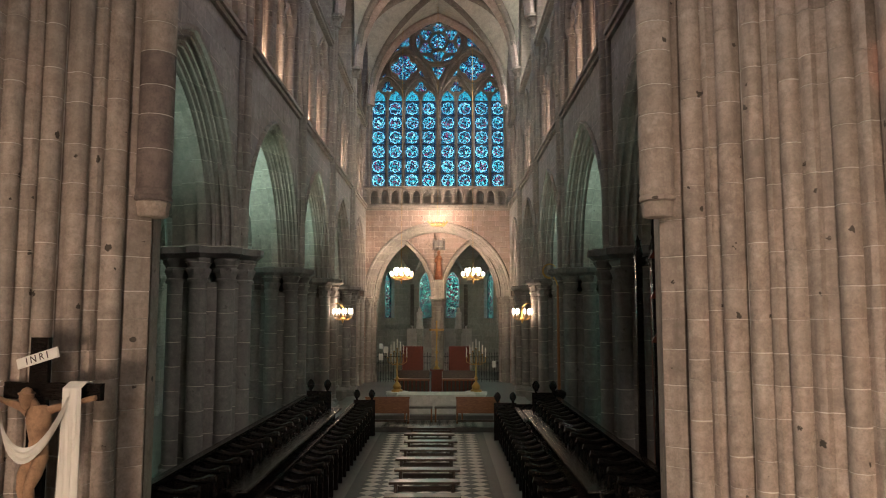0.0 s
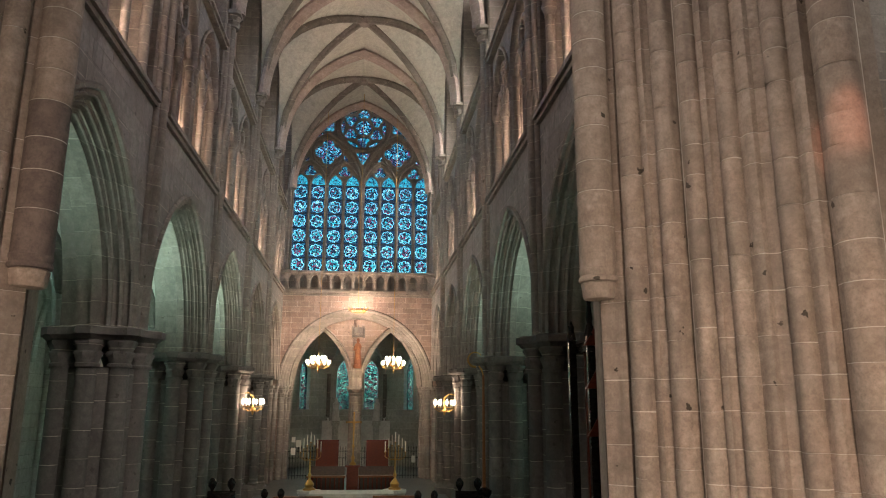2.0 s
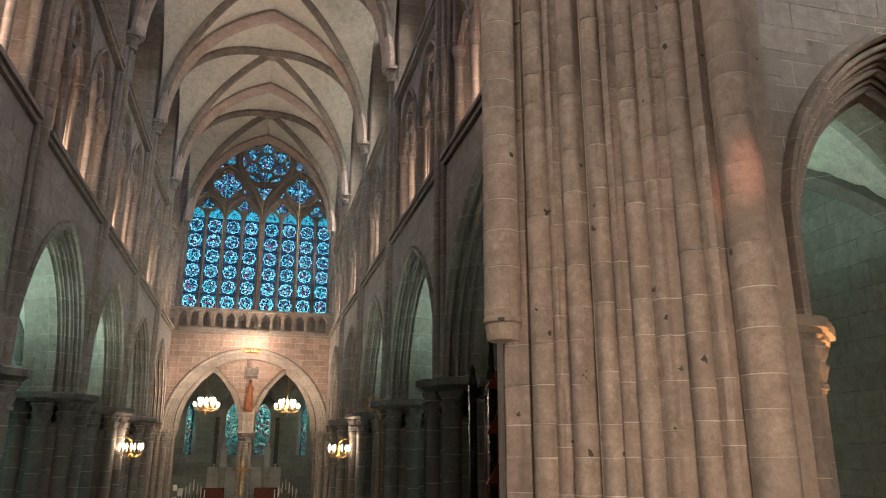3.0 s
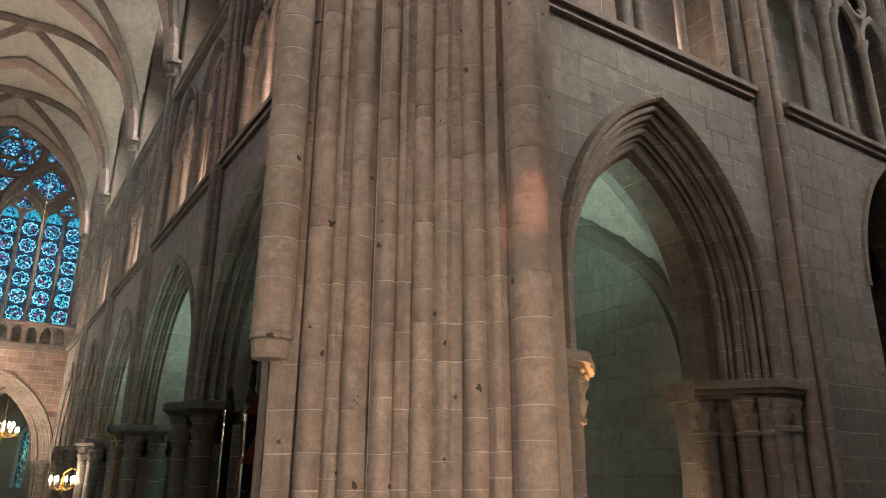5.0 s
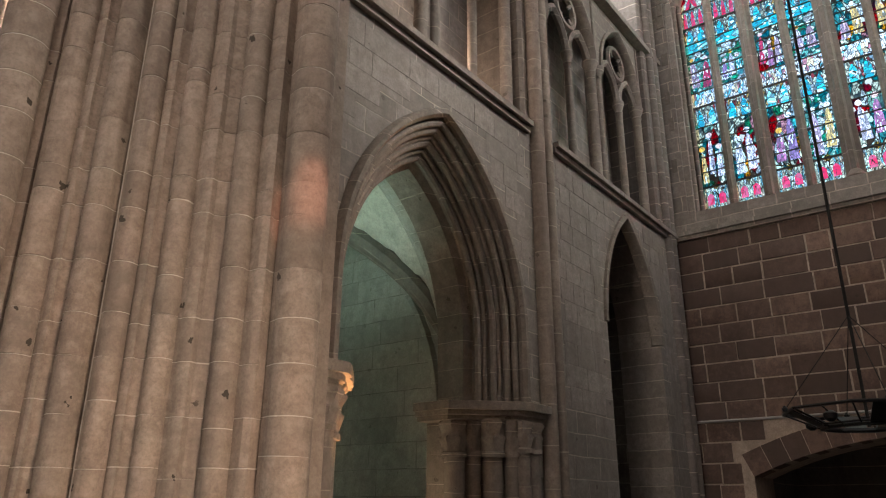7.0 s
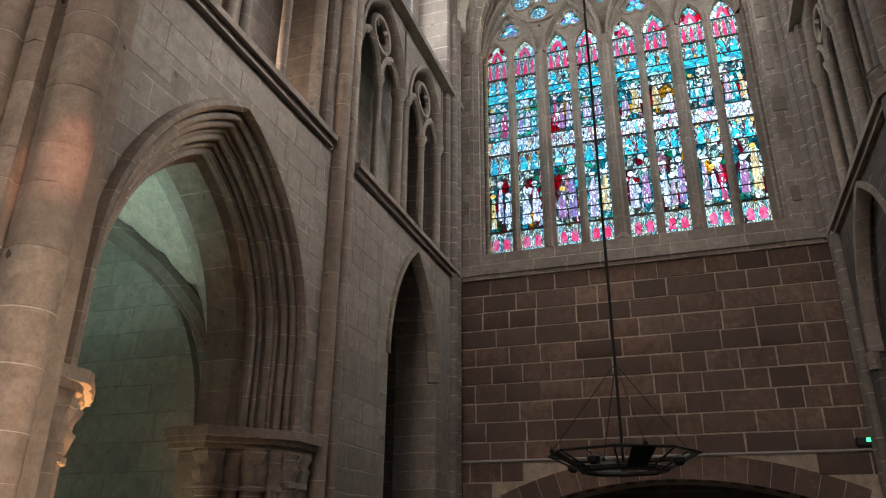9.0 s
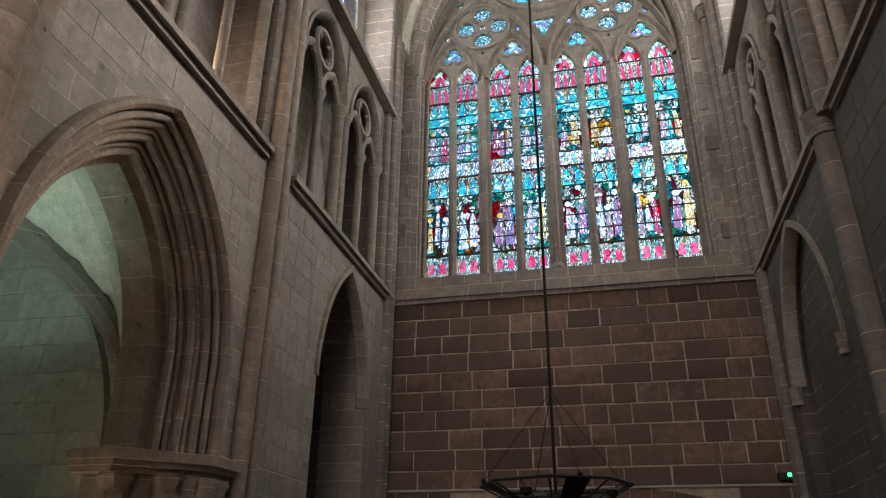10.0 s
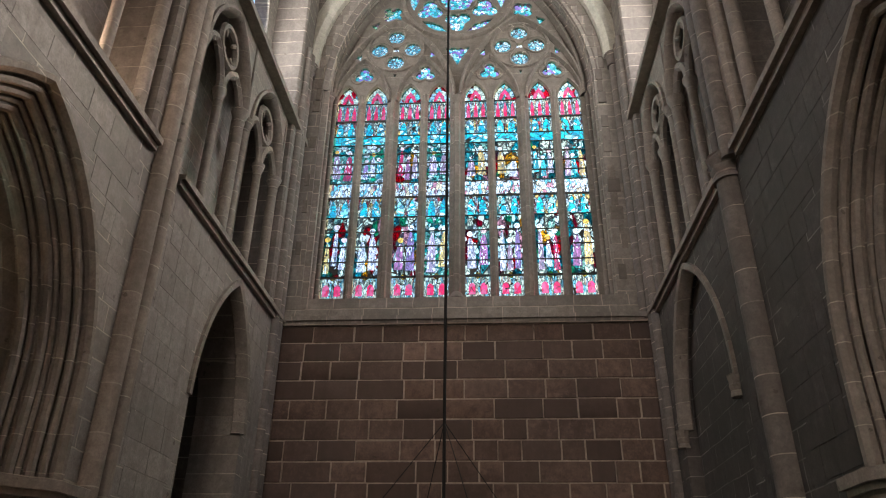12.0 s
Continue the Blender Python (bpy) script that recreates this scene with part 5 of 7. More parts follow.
# ---- aisles and the chapel behind the altar ----
def aisle(place, name, label, bright):
    """place maps (distance from the choir wall's face, y, z)."""
    wall = None
    W = 6.75
    g = Geo(lambda u, v, z: place(W + v, u, z))
    ys = [a + 3.2 for a in BAYS[1:-2]] + [39.2]
    if bright:
        ys[2] = bright
    g.arched_wall(8.95, 43.0, 0.0, 10.2, 0.0, 0.7, [((y, 0.95, 6.9, 1.6, 4.6) if y != bright else (y, 1.05, 7.4, 1.3, 6.3)) if y < 38 else (y, 0.95, 5.4, 1.4, 2.8) for y in ys], 8)
    wall = structure(name, g, M_AISLE_Y, label)
    for i, y in enumerate(ys):
        zb, zs, ri = ((4.6, 6.9, 1.6) if y != bright else (6.3, 7.4, 1.3)) if y < 38 else (2.8, 5.4, 1.4)
        wide = 1.05 if y == bright else 0.95
        loop = [(y - wide, zb)] + arch_points(y, zs, wide, ri, 8) + [(y + wide, zb)]
        pane(lambda u, v, z: place(W + v, u, z), loop, 0.4, G_ESCENE if i == 3 else G_WHITE if y == bright else G_PALE, wall, "pane")
        m = Geo(lambda u, v, z: place(W + v, u, z))
        m.box(y - 0.06, y + 0.06, 0.3, 0.45, zb, zs + ri - 0.1, 0.02)
        part("mullion", m, M_AISLE_Y, wall)
        m = Geo(lambda u, v, z: place(W + v, u, z))
        m.arch(y, 5.3, 2.75, 3.9, [(0.1, 0.05), (0.1, -0.1), (0.0, -0.18), (-0.12, -0.1), (-0.12, 0.05)], 14)
        part("wall_rib", m, M_AISLE_X, wall)
    m = Geo(lambda u, v, z: place(W + v, u, z))
    m.arch(12.6, 5.3, 2.75, 3.9, [(0.22, 0.05), (0.22, -0.12), (0.04, -0.16), (0.02, -0.02), (-0.06, -0.02), (-0.08, -0.15), (-0.16, -0.16), (-0.2, 0.05)], 16)
    part("wall_rib", m, M_AISLE_X, wall)
    for y in BAYS:
        m = Geo(lambda u, v, z: place(W + v, u, z))
        m.cyl(y, -0.05, 0.0, 5.3, 0.16, 12)
        leaf_capital(m, y, -0.05, 0.17, 4.85, 5.3, 2)
        part("respond_shaft", m, M_AISLE_Y, wall)
        m = Geo(lambda u, v, z: place(1.3 + u, y + v, z))
        m.arch(2.72, 5.3, 2.7, 3.95, [(0.0, 0.3), (0.0, -0.3), (-0.14, -0.28), (-0.26, -0.12), (-0.26, 0.12), (-0.14, 0.28)], 16)
        part("transverse_rib", m, M_AISLE_X, wall)
    m = Geo(lambda u, v, z: place(u, v, z))
    m.box(0.0, W + 0.7, 42.8, 43.4, 0.0, 10.2)
    part("end_wall", m, M_AISLE_X, wall)
    m = Geo(lambda u, v, z: place(u, v, z))
    m.box(0.6, W + 0.7, YE + 1.2, 43.4, 0.0, 0.01)
    return wall


aisle(lambda u, y, z: (XS + u, y, z), "wall_aisle_south", "pale plastered ashlar aisle wall with daylit windows, south", 0)
aisle(lambda u, y, z: (XN - u, y, z), "wall_aisle_north", "pale plastered ashlar aisle wall with daylit windows, north", 29.7)
for x0, x1 in ((XS + 1.3, XS + 6.75), (XN - 6.75, XN - 1.3)):
    for y0, y1 in zip(BAYS, BAYS[1:]):
        if y1 > y0:
            vault("ceiling_aisle", x0, x1, y0, y1, 5.3, 4.05, "pale green-lit plaster aisle vault with stone ribs", 16)
g = Geo()
g.box(XS + 1.2, XS + 7.6, 8.9, 43.4, 10.2, 10.4)
g.box(XN - 7.6, XN - 1.2, 8.9, 43.4, 10.2, 10.4)
structure("ceiling_aisle_roof", g, M_AISLE_Y, "flat roof slabs over the aisles", "ceiling")

chapel = None
prev = [(AX - 5.4, 42.9), (AX - 5.0, 49.4), (AX - 2.0, 53.1), (AX + 2.0, 53.1), (AX + 5.0, 49.4), (AX + 5.4, 42.9)]
for k, ((ax, ay), (bx, by)) in enumerate(zip(prev, prev[1:])):
    L = math.hypot(bx - ax, by - ay)
    def place(u, v, z, ax=ax, ay=ay, bx=bx, by=by, L=L):
        du, dv = (bx - ax) / L, (by - ay) / L
        return (ax + du * u - dv * v, ay + dv * u + du * v, z)
    g = Geo(place)
    cs = [L / 2 - 0.97, L / 2 + 0.97] if k == 2 else [L / 2]
    hs = [] if k in (0, 4) else [(c, 0.48, 6.2, 0.92, 3.75) for c in cs]
    g.arched_wall(0, L, 0.0, 10.4, 0.0, 0.5, hs, 8)
    wob = structure("wall_chapel", g, M_AISLE_X, "pale chapel wall with narrow stained glass windows")
    chapel = chapel or wob
    for h in hs:
        pane(place, [(h[0] - 0.48, 3.75)] + arch_points(h[0], 6.2, 0.48, 0.92, 8) + [(h[0] + 0.48, 3.75)], 0.3, G_ESCENE, wob)
    m = Geo(place)
    m.box(0, L, -0.12, 0.02, 3.1, 3.25)
    part("string_course", m, M_AISLE_X, wob)
    m = Geo(place)
    m.cyl(0, -0.08, 0, 6.2, 0.14, 10)
    part("vault_shaft", m, M_DARKPIER, wob)
g = Geo()
apex = (AX, 47.9, 10.2)
rim = [(x, y, 6.8) for x, y in prev]
for (x0, y0, z0), (x1, y1, z1) in zip(rim, rim[1:] + rim[:1]):
    midp = ((x0 + x1) / 2, (y0 + y1) / 2, 9.5)
    g.add([(x0, y0, z0), midp, apex, (x1, y1, z1)], [(0, 1, 2), (1, 3, 2)])
structure("ceiling_chapel", g, M_AISLE_X, "pale chapel vault with cells rising to a boss", "ceiling")
for x, y, z in rim:
    m = Geo()
    m.tube([(x + (apex[0] - x) * q, y + (apex[1] - y) * q, z + (apex[2] - z) * math.sin(q * math.pi / 2) - 0.05) for q in [i / 8 for i in range(9)]], 0.1, 8)
    part("rib", m, M_MOULD, chapel)

# ---- closing the place: nave, crossing, transept ----
g = Geo()
for s in (-1, 1):
    g.box(AX + s * 4.1, AX + s * 5.4, -24, -4.5, 0.0, 22.0)
g.box(AX - 5.4, AX + 5.4, -25, -24, 0.0, 22.0)
structure("wall_nave", g, M_WALL_Y, "plain pale nave walls", "wall")
g = Geo()
g.box(-14.5, AX - 5.0, YT, YT + 1.0, 0.0, 22.5)
g.box(-14.5, AX - 5.0, YW - 1.0, YW, 0.0, 22.5)
g.box(-15.5, -14.5, YW - 1.0, YT + 1.0, 0.0, 22.5)
structure("wall_north_transept", g, M_WALL_X, "plain grey north transept walls", "wall")
g = Geo()
g.box(-15.5, XE + 1.5, YW - 2.0, YT + 1.4, 22.6, 22.9)
g.box(AX - 5.4, AX + 5.4, -25, YW - 1.9, 21.9, 22.3)
g.box(XN - 1.3, XS + 1.3, YT + 1.3, YE + 1.6, 22.4, 22.7)
structure("ceiling", g, M_VAULT, "pale plaster vault surfaces over crossing, transept and nave", "ceiling")
g = Geo()
g.box(11.15, XE + 1.5, YT + 2.3, YT + 2.7, 0.0, 10.25)
g.box(11.15, 11.6, YT + 0.96, YT + 3.9, 0.0, 10.25)
g.box(15.75, XE + 1.45, YT + 0.96, YT + 2.3, 0.0, 10.25)
g.box(11.15, XE + 1.5, YT + 1.32, YT + 4.0, 10.25, 10.6)
structure("wall_side_chapel", g, M_CHAPEL, "dark mouldy stone side chapel", "wall")
g = Geo()
g.box(4.2, 10.4, YW - 4.5, YW - 4.0, 0.0, 10.3)
g.box(9.9, 10.4, YW - 4.2, YW - 0.9, 0.0, 10.3)
g.box(4.2, 10.4, YW - 4.2, YW - 0.5, 9.9, 10.3)
structure("wall_nave_aisle", g, M_AISLE_X, "pale nave aisle wall beyond the west arch", "wall")
g = Geo()
for s in (-1, 1):
    g.box(AX + s * 4.1, AX + s * 6.3, YW - 4.1, YW - 0.1, 0.0, 22.0)
structure("wall_crossing_west", g, M_SHAFT, "plain west crossing piers", "pier")

# ---- furnishing materials ----
def wood(name, light, dark, rough=0.4, scale=9.0):
    m = material(name, light, rough)
    m.node_tree.nodes["Principled BSDF"].inputs["Specular IOR Level"].default_value = 0.25
    k = Nodes(m)
    tc = k.n.new("ShaderNodeTexCoord").outputs["Object"]
    mp = k.n.new("ShaderNodeMapping")
    mp.inputs["Scale"].default_value = (1.0, 6.0, 6.0)
    k.put(mp.inputs["Vector"], tc)
    grain = k.noise(mp.outputs[0], scale, 5)
    col = k.mix(k.ramp(grain, [(0.35, 0.0), (0.65, 1.0)]), light, dark)
    k.put(k.bsdf.inputs["Base Color"], col)
    k.bump(grain, 0.15, 0.005)
    return m


W_DARK = wood("black_oak", (0.013, 0.010, 0.008), (0.006, 0.0045, 0.004), 0.25)
W_BENCH = wood("dark_bench_oak", (0.07, 0.045, 0.03), (0.03, 0.02, 0.014), 0.3)
W_PEW = wood("brown_pew_oak", (0.27, 0.11, 0.045), (0.15, 0.055, 0.022), 0.32)
W_RED = wood("red_brown_panel", (0.12, 0.02, 0.007), (0.07, 0.012, 0.005), 0.5)
M_GOLD = material("gilded_brass", (0.42, 0.25, 0.08), 0.38, 1.0)
M_IRON = material("black_iron", (0.015, 0.015, 0.017), 0.45, 0.6)
M_MARBLE = stone("white_marble", (0.72, 0.70, 0.66), (0.6, 0.58, 0.54), "", pits=0.0, stain=0.1)
M_CLOTH = material("white_linen", (0.66, 0.62, 0.56), 0.9)
M_FLESH = stone("painted_wood_figure", (0.36, 0.21, 0.12), (0.22, 0.12, 0.07), "", pits=0.0, stain=0.4, per_object=0.0)
M_WAX = material("candle_wax", (0.8, 0.76, 0.66), 0.5)
M_TILE_L = stone("pale_tile", (0.62, 0.57, 0.50), (0.52, 0.47, 0.41), "", pits=0.0, stain=0.0, per_object=0.3)
M_TILE_D = stone("dark_tile", (0.04, 0.036, 0.032), (0.025, 0.022, 0.02), "", pits=0.0, stain=0.0, per_object=0.3)
for m in (M_TILE_L, M_TILE_D):
    m.node_tree.nodes["Principled BSDF"].inputs["Roughness"].default_value = 0.55
M_PAPER = material("paper", (0.75, 0.72, 0.66), 0.8)
M_INK = material("dark_ink", (0.05, 0.02, 0.02), 0.7)
M_STATUE = stone("painted_statue", (0.30, 0.13, 0.05), (0.16, 0.03, 0.02), "", pits=0.0, stain=0.4, per_object=0.0)


def glowing(name, colour, strength):
    m = material(name, colour, 0.4)
    b = m.node_tree.nodes["Principled BSDF"]
    b.inputs["Emission Color"].default_value, b.inputs["Emission Strength"].default_value = (*colour, 1), strength
    return m


M_BULB = glowing("candle_bulb", (1.0, 0.80, 0.55), 45.0)
M_EXIT = glowing("exit_light", (0.05, 1.0, 0.25), 2.2)

# ---- south gable: doorway, pipe, exit light ----
n_v = 17
for i in range(n_v):
    t0, t1 = [math.asin(DOOR_A / DOOR_R) * (-1 + 2 * (i + q) / n_v) for q in (0.015, 0.985)]
    g = Geo(trans_south)
    ring = []
    for r, t in ((DOOR_R, t0), (DOOR_R, t1), (DOOR_R + 0.5, t1), (DOOR_R + 0.5, t0)):
        ring.append((DOOR_C + r * math.sin(t), DOOR_TOP - DOOR_R + r * math.cos(t)))
    g.add([(u, 0.0, z) for u, z in ring] + [(u, 0.6, z) for u, z in ring], [(0, 1, 2, 3), (7, 6, 5, 4), (0, 4, 5, 1), (1, 5, 6, 2), (2, 6, 7, 3), (3, 7, 4, 0)])
    part("voussoir", g, M_GRANITE, wall_south)
g = Geo(trans_south)
g.box(DOOR_C - DOOR_A - 0.4, DOOR_C - DOOR_A, 1.5, 4.0, 0.0, 6.0)
g.box(DOOR_C + DOOR_A, DOOR_C + DOOR_A + 0.4, 1.5, 4.0, 0.0, 6.0)
g.box(DOOR_C - DOOR_A - 0.4, DOOR_C + DOOR_A + 0.4, 3.8, 4.2, 0.0, 6.0)
g.box(DOOR_C - DOOR_A - 0.4, DOOR_C + DOOR_A + 0.4, 1.5, 4.2, 5.6, 6.0)
structure("wall_porch", g, M_GRANITE_Z, "dark porch behind the wide segmental doorway")
pipe = tagged(new("conduit"), "thin grey cable conduit along the granite wall", "pipe")
for y0, y1 in ((-0.45, 2.6), (2.6, 5.3), (5.3, 7.95)):
    g = Geo()
    g.tube([(XE - 0.05, y0, 5.70), (XE - 0.05, y1 - 0.01, 5.70)], 0.028, 8)
    part("pipe_length", g, material("grey_pipe", (0.35, 0.34, 0.33), 0.5), pipe)
sign = tagged(new("exit_lamp"), "small green emergency exit lamp fixed above the conduit", "lamp")
g = Geo()
g.box(XE - 0.14, XE - 0.01, -0.42, -0.12, 5.78, 5.92, 0.02)
part("housing", g, M_IRON, sign)
g = Geo()
g.box(XE - 0.16, XE - 0.14, -0.40, -0.30, 5.84, 5.91)
part("lens", g, M_EXIT, sign)

# ---- transept chandelier ----
CX, CY, RIM, LOW = 11.5, 3.78, 5.08, 4.86
chand = thing("ring_chandelier", "black iron octagonal ring chandelier hanging on a long cable", "chandelier", at=(CX, CY, 0))
def octagon(r, z, turn=0.0):
    return [(r * math.cos(turn + math.pi / 4 * i), r * math.sin(turn + math.pi / 4 * i), z) for i in range(8)]
for r, z, q in ((1.02, RIM, 0.022), (0.56, LOW, 0.03), (0.62, LOW + 0.03, 0.015)):
    g = Geo()
    g.tube(octagon(r, z), q, 6, True)
    part("ring", g, M_IRON, chand)
for i in range(8):
    t = math.pi / 4 * i
    g = Geo()
    g.tube([(1.02 * math.cos(t), 1.02 * math.sin(t), RIM), (0.56 * math.cos(t), 0.56 * math.sin(t), LOW)], 0.014, 6)
    part("strut", g, M_IRON, chand)
    t += math.pi / 8
    c, s = math.cos(t), math.sin(t)
    if i % 2 == 0:
        g = Geo()
        w2 = 0.16
        a, b = (0.94 * c, 0.94 * s), (0.54 * c, 0.54 * s)
        top = [(a[0] - s * w2, a[1] + c * w2, RIM), (a[0] + s * w2, a[1] - c * w2, RIM)]
        low = [(b[0] + s * w2 * 0.8, b[1] - c * w2 * 0.8, LOW), (b[0] - s * w2 * 0.8, b[1] + c * w2 * 0.8, LOW)]
        ring4 = top + low
        g.add(ring4 + [(x, y, z + 0.02) for x, y, z in ring4], [(3, 2, 1, 0), (4, 5, 6, 7), (0, 1, 5, 4), (1, 2, 6, 5), (2, 3, 7, 6), (3, 0, 4, 7)])
        part("panel", g, M_IRON, chand)
    else:
        g = Geo()
        g.tube([(0.98 * c, 0.98 * s, RIM), (0.55 * c, 0.55 * s, LOW)], 0.01, 6)
        part("strut", g, M_IRON, chand)
        g = Geo()
        g.lathe(0.8 * c, 0.8 * s, [(0.03, LOW + 0.02), (0.08, LOW + 0.06), (0.085, LOW + 0.12), (0.03, LOW + 0.16)], 12)
        part("spotlight", g, M_IRON, chand)
    if i % 2 == 0:
        g = Geo()
        g.tube([(1.0 * math.cos(t), 1.0 * math.sin(t), RIM), (0, 0, 6.35)], 0.006, 5)
        part("stay_wire", g, M_IRON, chand)
        g = Geo()
        g.lathe(0.98 * math.cos(t), 0.98 * math.sin(t), [(0.03, RIM), (0.04, RIM + 0.04), (0.01, RIM + 0.08)], 8)
        part("eyelet", g, M_IRON, chand)
g = Geo()
g.tube([(0, 0, LOW), (0, 0, 22.6)], 0.022, 8)
part("cable", g, material("black_cable", (0.012, 0.012, 0.012), 0.95), chand)

# ---- choir floor ----
carpet = tagged(new("tile_floor"), "pale and dark diamond tiles laid down the choir", "tile floor", kind="structure")
g = Geo()
for x0, x1 in ((-2.13, -1.89), (1.0, 1.24)):
    g.box(x0, x1, 8.0, 24.3, 0.0, 0.012)
part("border", g, M_TILE_D, carpet)
g = Geo()
g.box(-1.89, 1.0, 8.0, 24.3, 0.0, 0.004)
part("bed", g, M_TILE_D, carpet)
d = 0.41
meshes = {}
for kind, m in (("pale_tile", M_TILE_L), ("dark_tile", M_TILE_D)):
    g = Geo()
    e = d * 0.485
    g.prism([(e, 0), (0, e), (-e, 0), (0, -e)], 0.0, 0.012)
    meshes[kind] = g.mesh(kind)
    meshes[kind].materials.append(m)
def far_tile(geo, x, y):
    e = d * 0.485
    geo.prism([(x + e, y), (x, y + e), (x - e, y), (x, y - e)], 0.004, 0.016)
rest = {"pale_tile": Geo(), "dark_tile": Geo()}
for j in range(80):
    for i in range(8):
        x, y = -1.88 + d * (i + 0.5 * (j % 2)) + 0.0, 8.05 + d * 0.5 * j
        if -1.9 + d / 2 <= x <= 1.01 - d / 2 and y < 24.2:
            kind = "pale_tile" if j % 2 else "dark_tile"
            if kind == "pale_tile" and 13.5 < y:
                o = new(kind, meshes[kind])
                o.parent, o.location = carpet, (x, y, 0.004)
            else:
                far_tile(rest[kind], x, y)
for kind in rest:
    o = part("small_tiles", rest[kind], meshes[kind].materials[0], carpet)
    o["kind"] = "stuff"
g = Geo()
g.box(XN, XS, 24.4, YE + 8.0, 0.0, 0.16)
structure("step_choir", g, M_FLOOR, "low stone step up to the sanctuary floor", "step")
g = Geo()
g.box(-2.6, 1.7, 26.0, 31.6, 0.16, 0.34)
structure("step_altar", g, M_FLOOR, "stone platform under the altar", "step")
d = 0.29
sanct = tagged(new("sanctuary_tiles"), "pale and dark tiles before the altar", "tile floor", kind="structure")
for j in range(10):
    for i in range(11):
        x, y = -1.95 + d * (i + 0.5 * (j % 2)), 24.55 + d * 0.5 * j
        o = new("pale_tile" if j % 2 else "dark_tile", meshes["pale_tile" if j % 2 else "dark_tile"])
        o.parent, o.location = sanct, (x, y, 0.16)

# ---- benches ----
def bench(at):
    b = thing("bench", "low dark oak bench standing on the choir tiles", "bench", "benches down the choir", at=at)
    g = Geo()
    g.box(-0.72, 0.72, -0.16, 0.16, 0.42, 0.47)
    part("seat", g, W_BENCH, b)
    for s in (-1, 1):
        g = Geo()
        g.box(s * 0.58 - 0.035, s * 0.58 + 0.035, -0.14, 0.14, 0.0, 0.42, 0.01)
        part("leg", g, W_BENCH, b)
    g = Geo()
    g.box(-0.56, 0.56, -0.02, 0.02, 0.26, 0.36)
    part("stretcher", g, W_BENCH, b)
    return b
one = bench((AX + 0.02, 13.9, 0.016))
for i in range(1, 8):
    copy_thing(one, pose(AX + 0.02 + (i % 3 - 1) * 0.03, 13.9 + 1.2 * i, 0.016, 0, 0, (i % 2) * 1.2 - 0.6))


def pew(at, turn):
    p = thing("pew", "varnished brown oak pew with a panelled back", "pew", "pews before the altar", at=at)
    g = Geo()
    g.box(-0.75, 0.75, -0.03, 0.03, 0.36, 0.86)
    g.box(-0.77, 0.77, -0.05, 0.05, 0.86, 0.92)
    part("backrest", g, W_PEW, p)
    g = Geo()
    g.box(-0.75, 0.75, 0.03, 0.42, 0.40, 0.44)
    part("seat", g, W_PEW, p)
    for s in (-1, 1):
        g = Geo()
        g.box(s * 0.72 - 0.03, s * 0.72 + 0.03, -0.04, 0.42, 0.0, 0.40, 0.01)
        part("leg", g, W_PEW, p)
    g = Geo()
    g.box(-0.72, 0.72, -0.22, -0.16, 0.10, 0.16)
    part("kneeler", g, W_BENCH, p)
    return p
pe = pew((-2.0, 25.2, 0.16), 0)
copy_thing(pe, pose(1.12, 25.2, 0.16))
def stool(at):
    s = thing("long_stool", "low brown wooden stool with a grey padded top", "stool", "stools before the altar", at=at)
    g = Geo()
    g.box(-0.5, 0.5, -0.18, 0.18, 0.48, 0.54, 0.03)
    part("cushion", g, M_FLOOR, s)
    for u in (-0.46, 0.46):
        g = Geo()
        g.box(u - 0.025, u + 0.025, -0.15, 0.15, 0.0, 0.48)
        part("leg", g, W_PEW, s)
    return s
st = stool((-0.95, 25.65, 0.16))
copy_thing(st, pose(0.12, 25.65, 0.16))

# ---- choir stalls ----
def stall(at, turn, label):
    s = thing("choir_stall", label, "stall", "choir stalls", at=at)
    s.rotation_euler = (0, 0, turn)
    g = Geo()
    g.box(-0.33, 0.33, 0.26, 0.31, 0.0, 1.02)
    part("back", g, W_DARK, s)
    g = Geo()
    g.box(-0.30, 0.30, -0.14, 0.26, 0.40, 0.45, 0.03)
    part("seat", g, W_DARK, s)
    g = Geo()
    g.box(-0.34, -0.28, -0.24, 0.30, 0.0, 0.92, 0.012)
    part("divider", g, W_DARK, s)
    g = Geo()
    pts = [(-0.31 + 0.0, 0.30 - 0.62 * q, 0.98 - 0.06 * math.sin(q * math.pi) - 0.03 * q) for q in [i / 8 for i in range(9)]]
    g.tube(pts, [0.045, 0.05, 0.05, 0.045, 0.042, 0.045, 0.06, 0.075, 0.05], 8)
    part("armrest", g, W_DARK, s)
    g = Geo()
    g.lathe(-0.31, -0.30, [(0.02, 0.66), (0.05, 0.7), (0.055, 0.76), (0.03, 0.82), (0.035, 0.9)], 8)
    part("knob", g, W_DARK, s)
    g = Geo()
    g.box(-0.34, 0.34, 0.22, 0.36, 1.02, 1.07)
    part("top_rail", g, W_DARK, s)
    return s
rows_of_stalls = ((-3.62, 9.6, 20.7, 0.55, 90), (-2.62, 11.4, 23.4, 0.0, 90), (2.78, 9.6, 20.3, 0.55, -90), (1.86, 11.4, 22.6, 0.0, -90))
proto = None
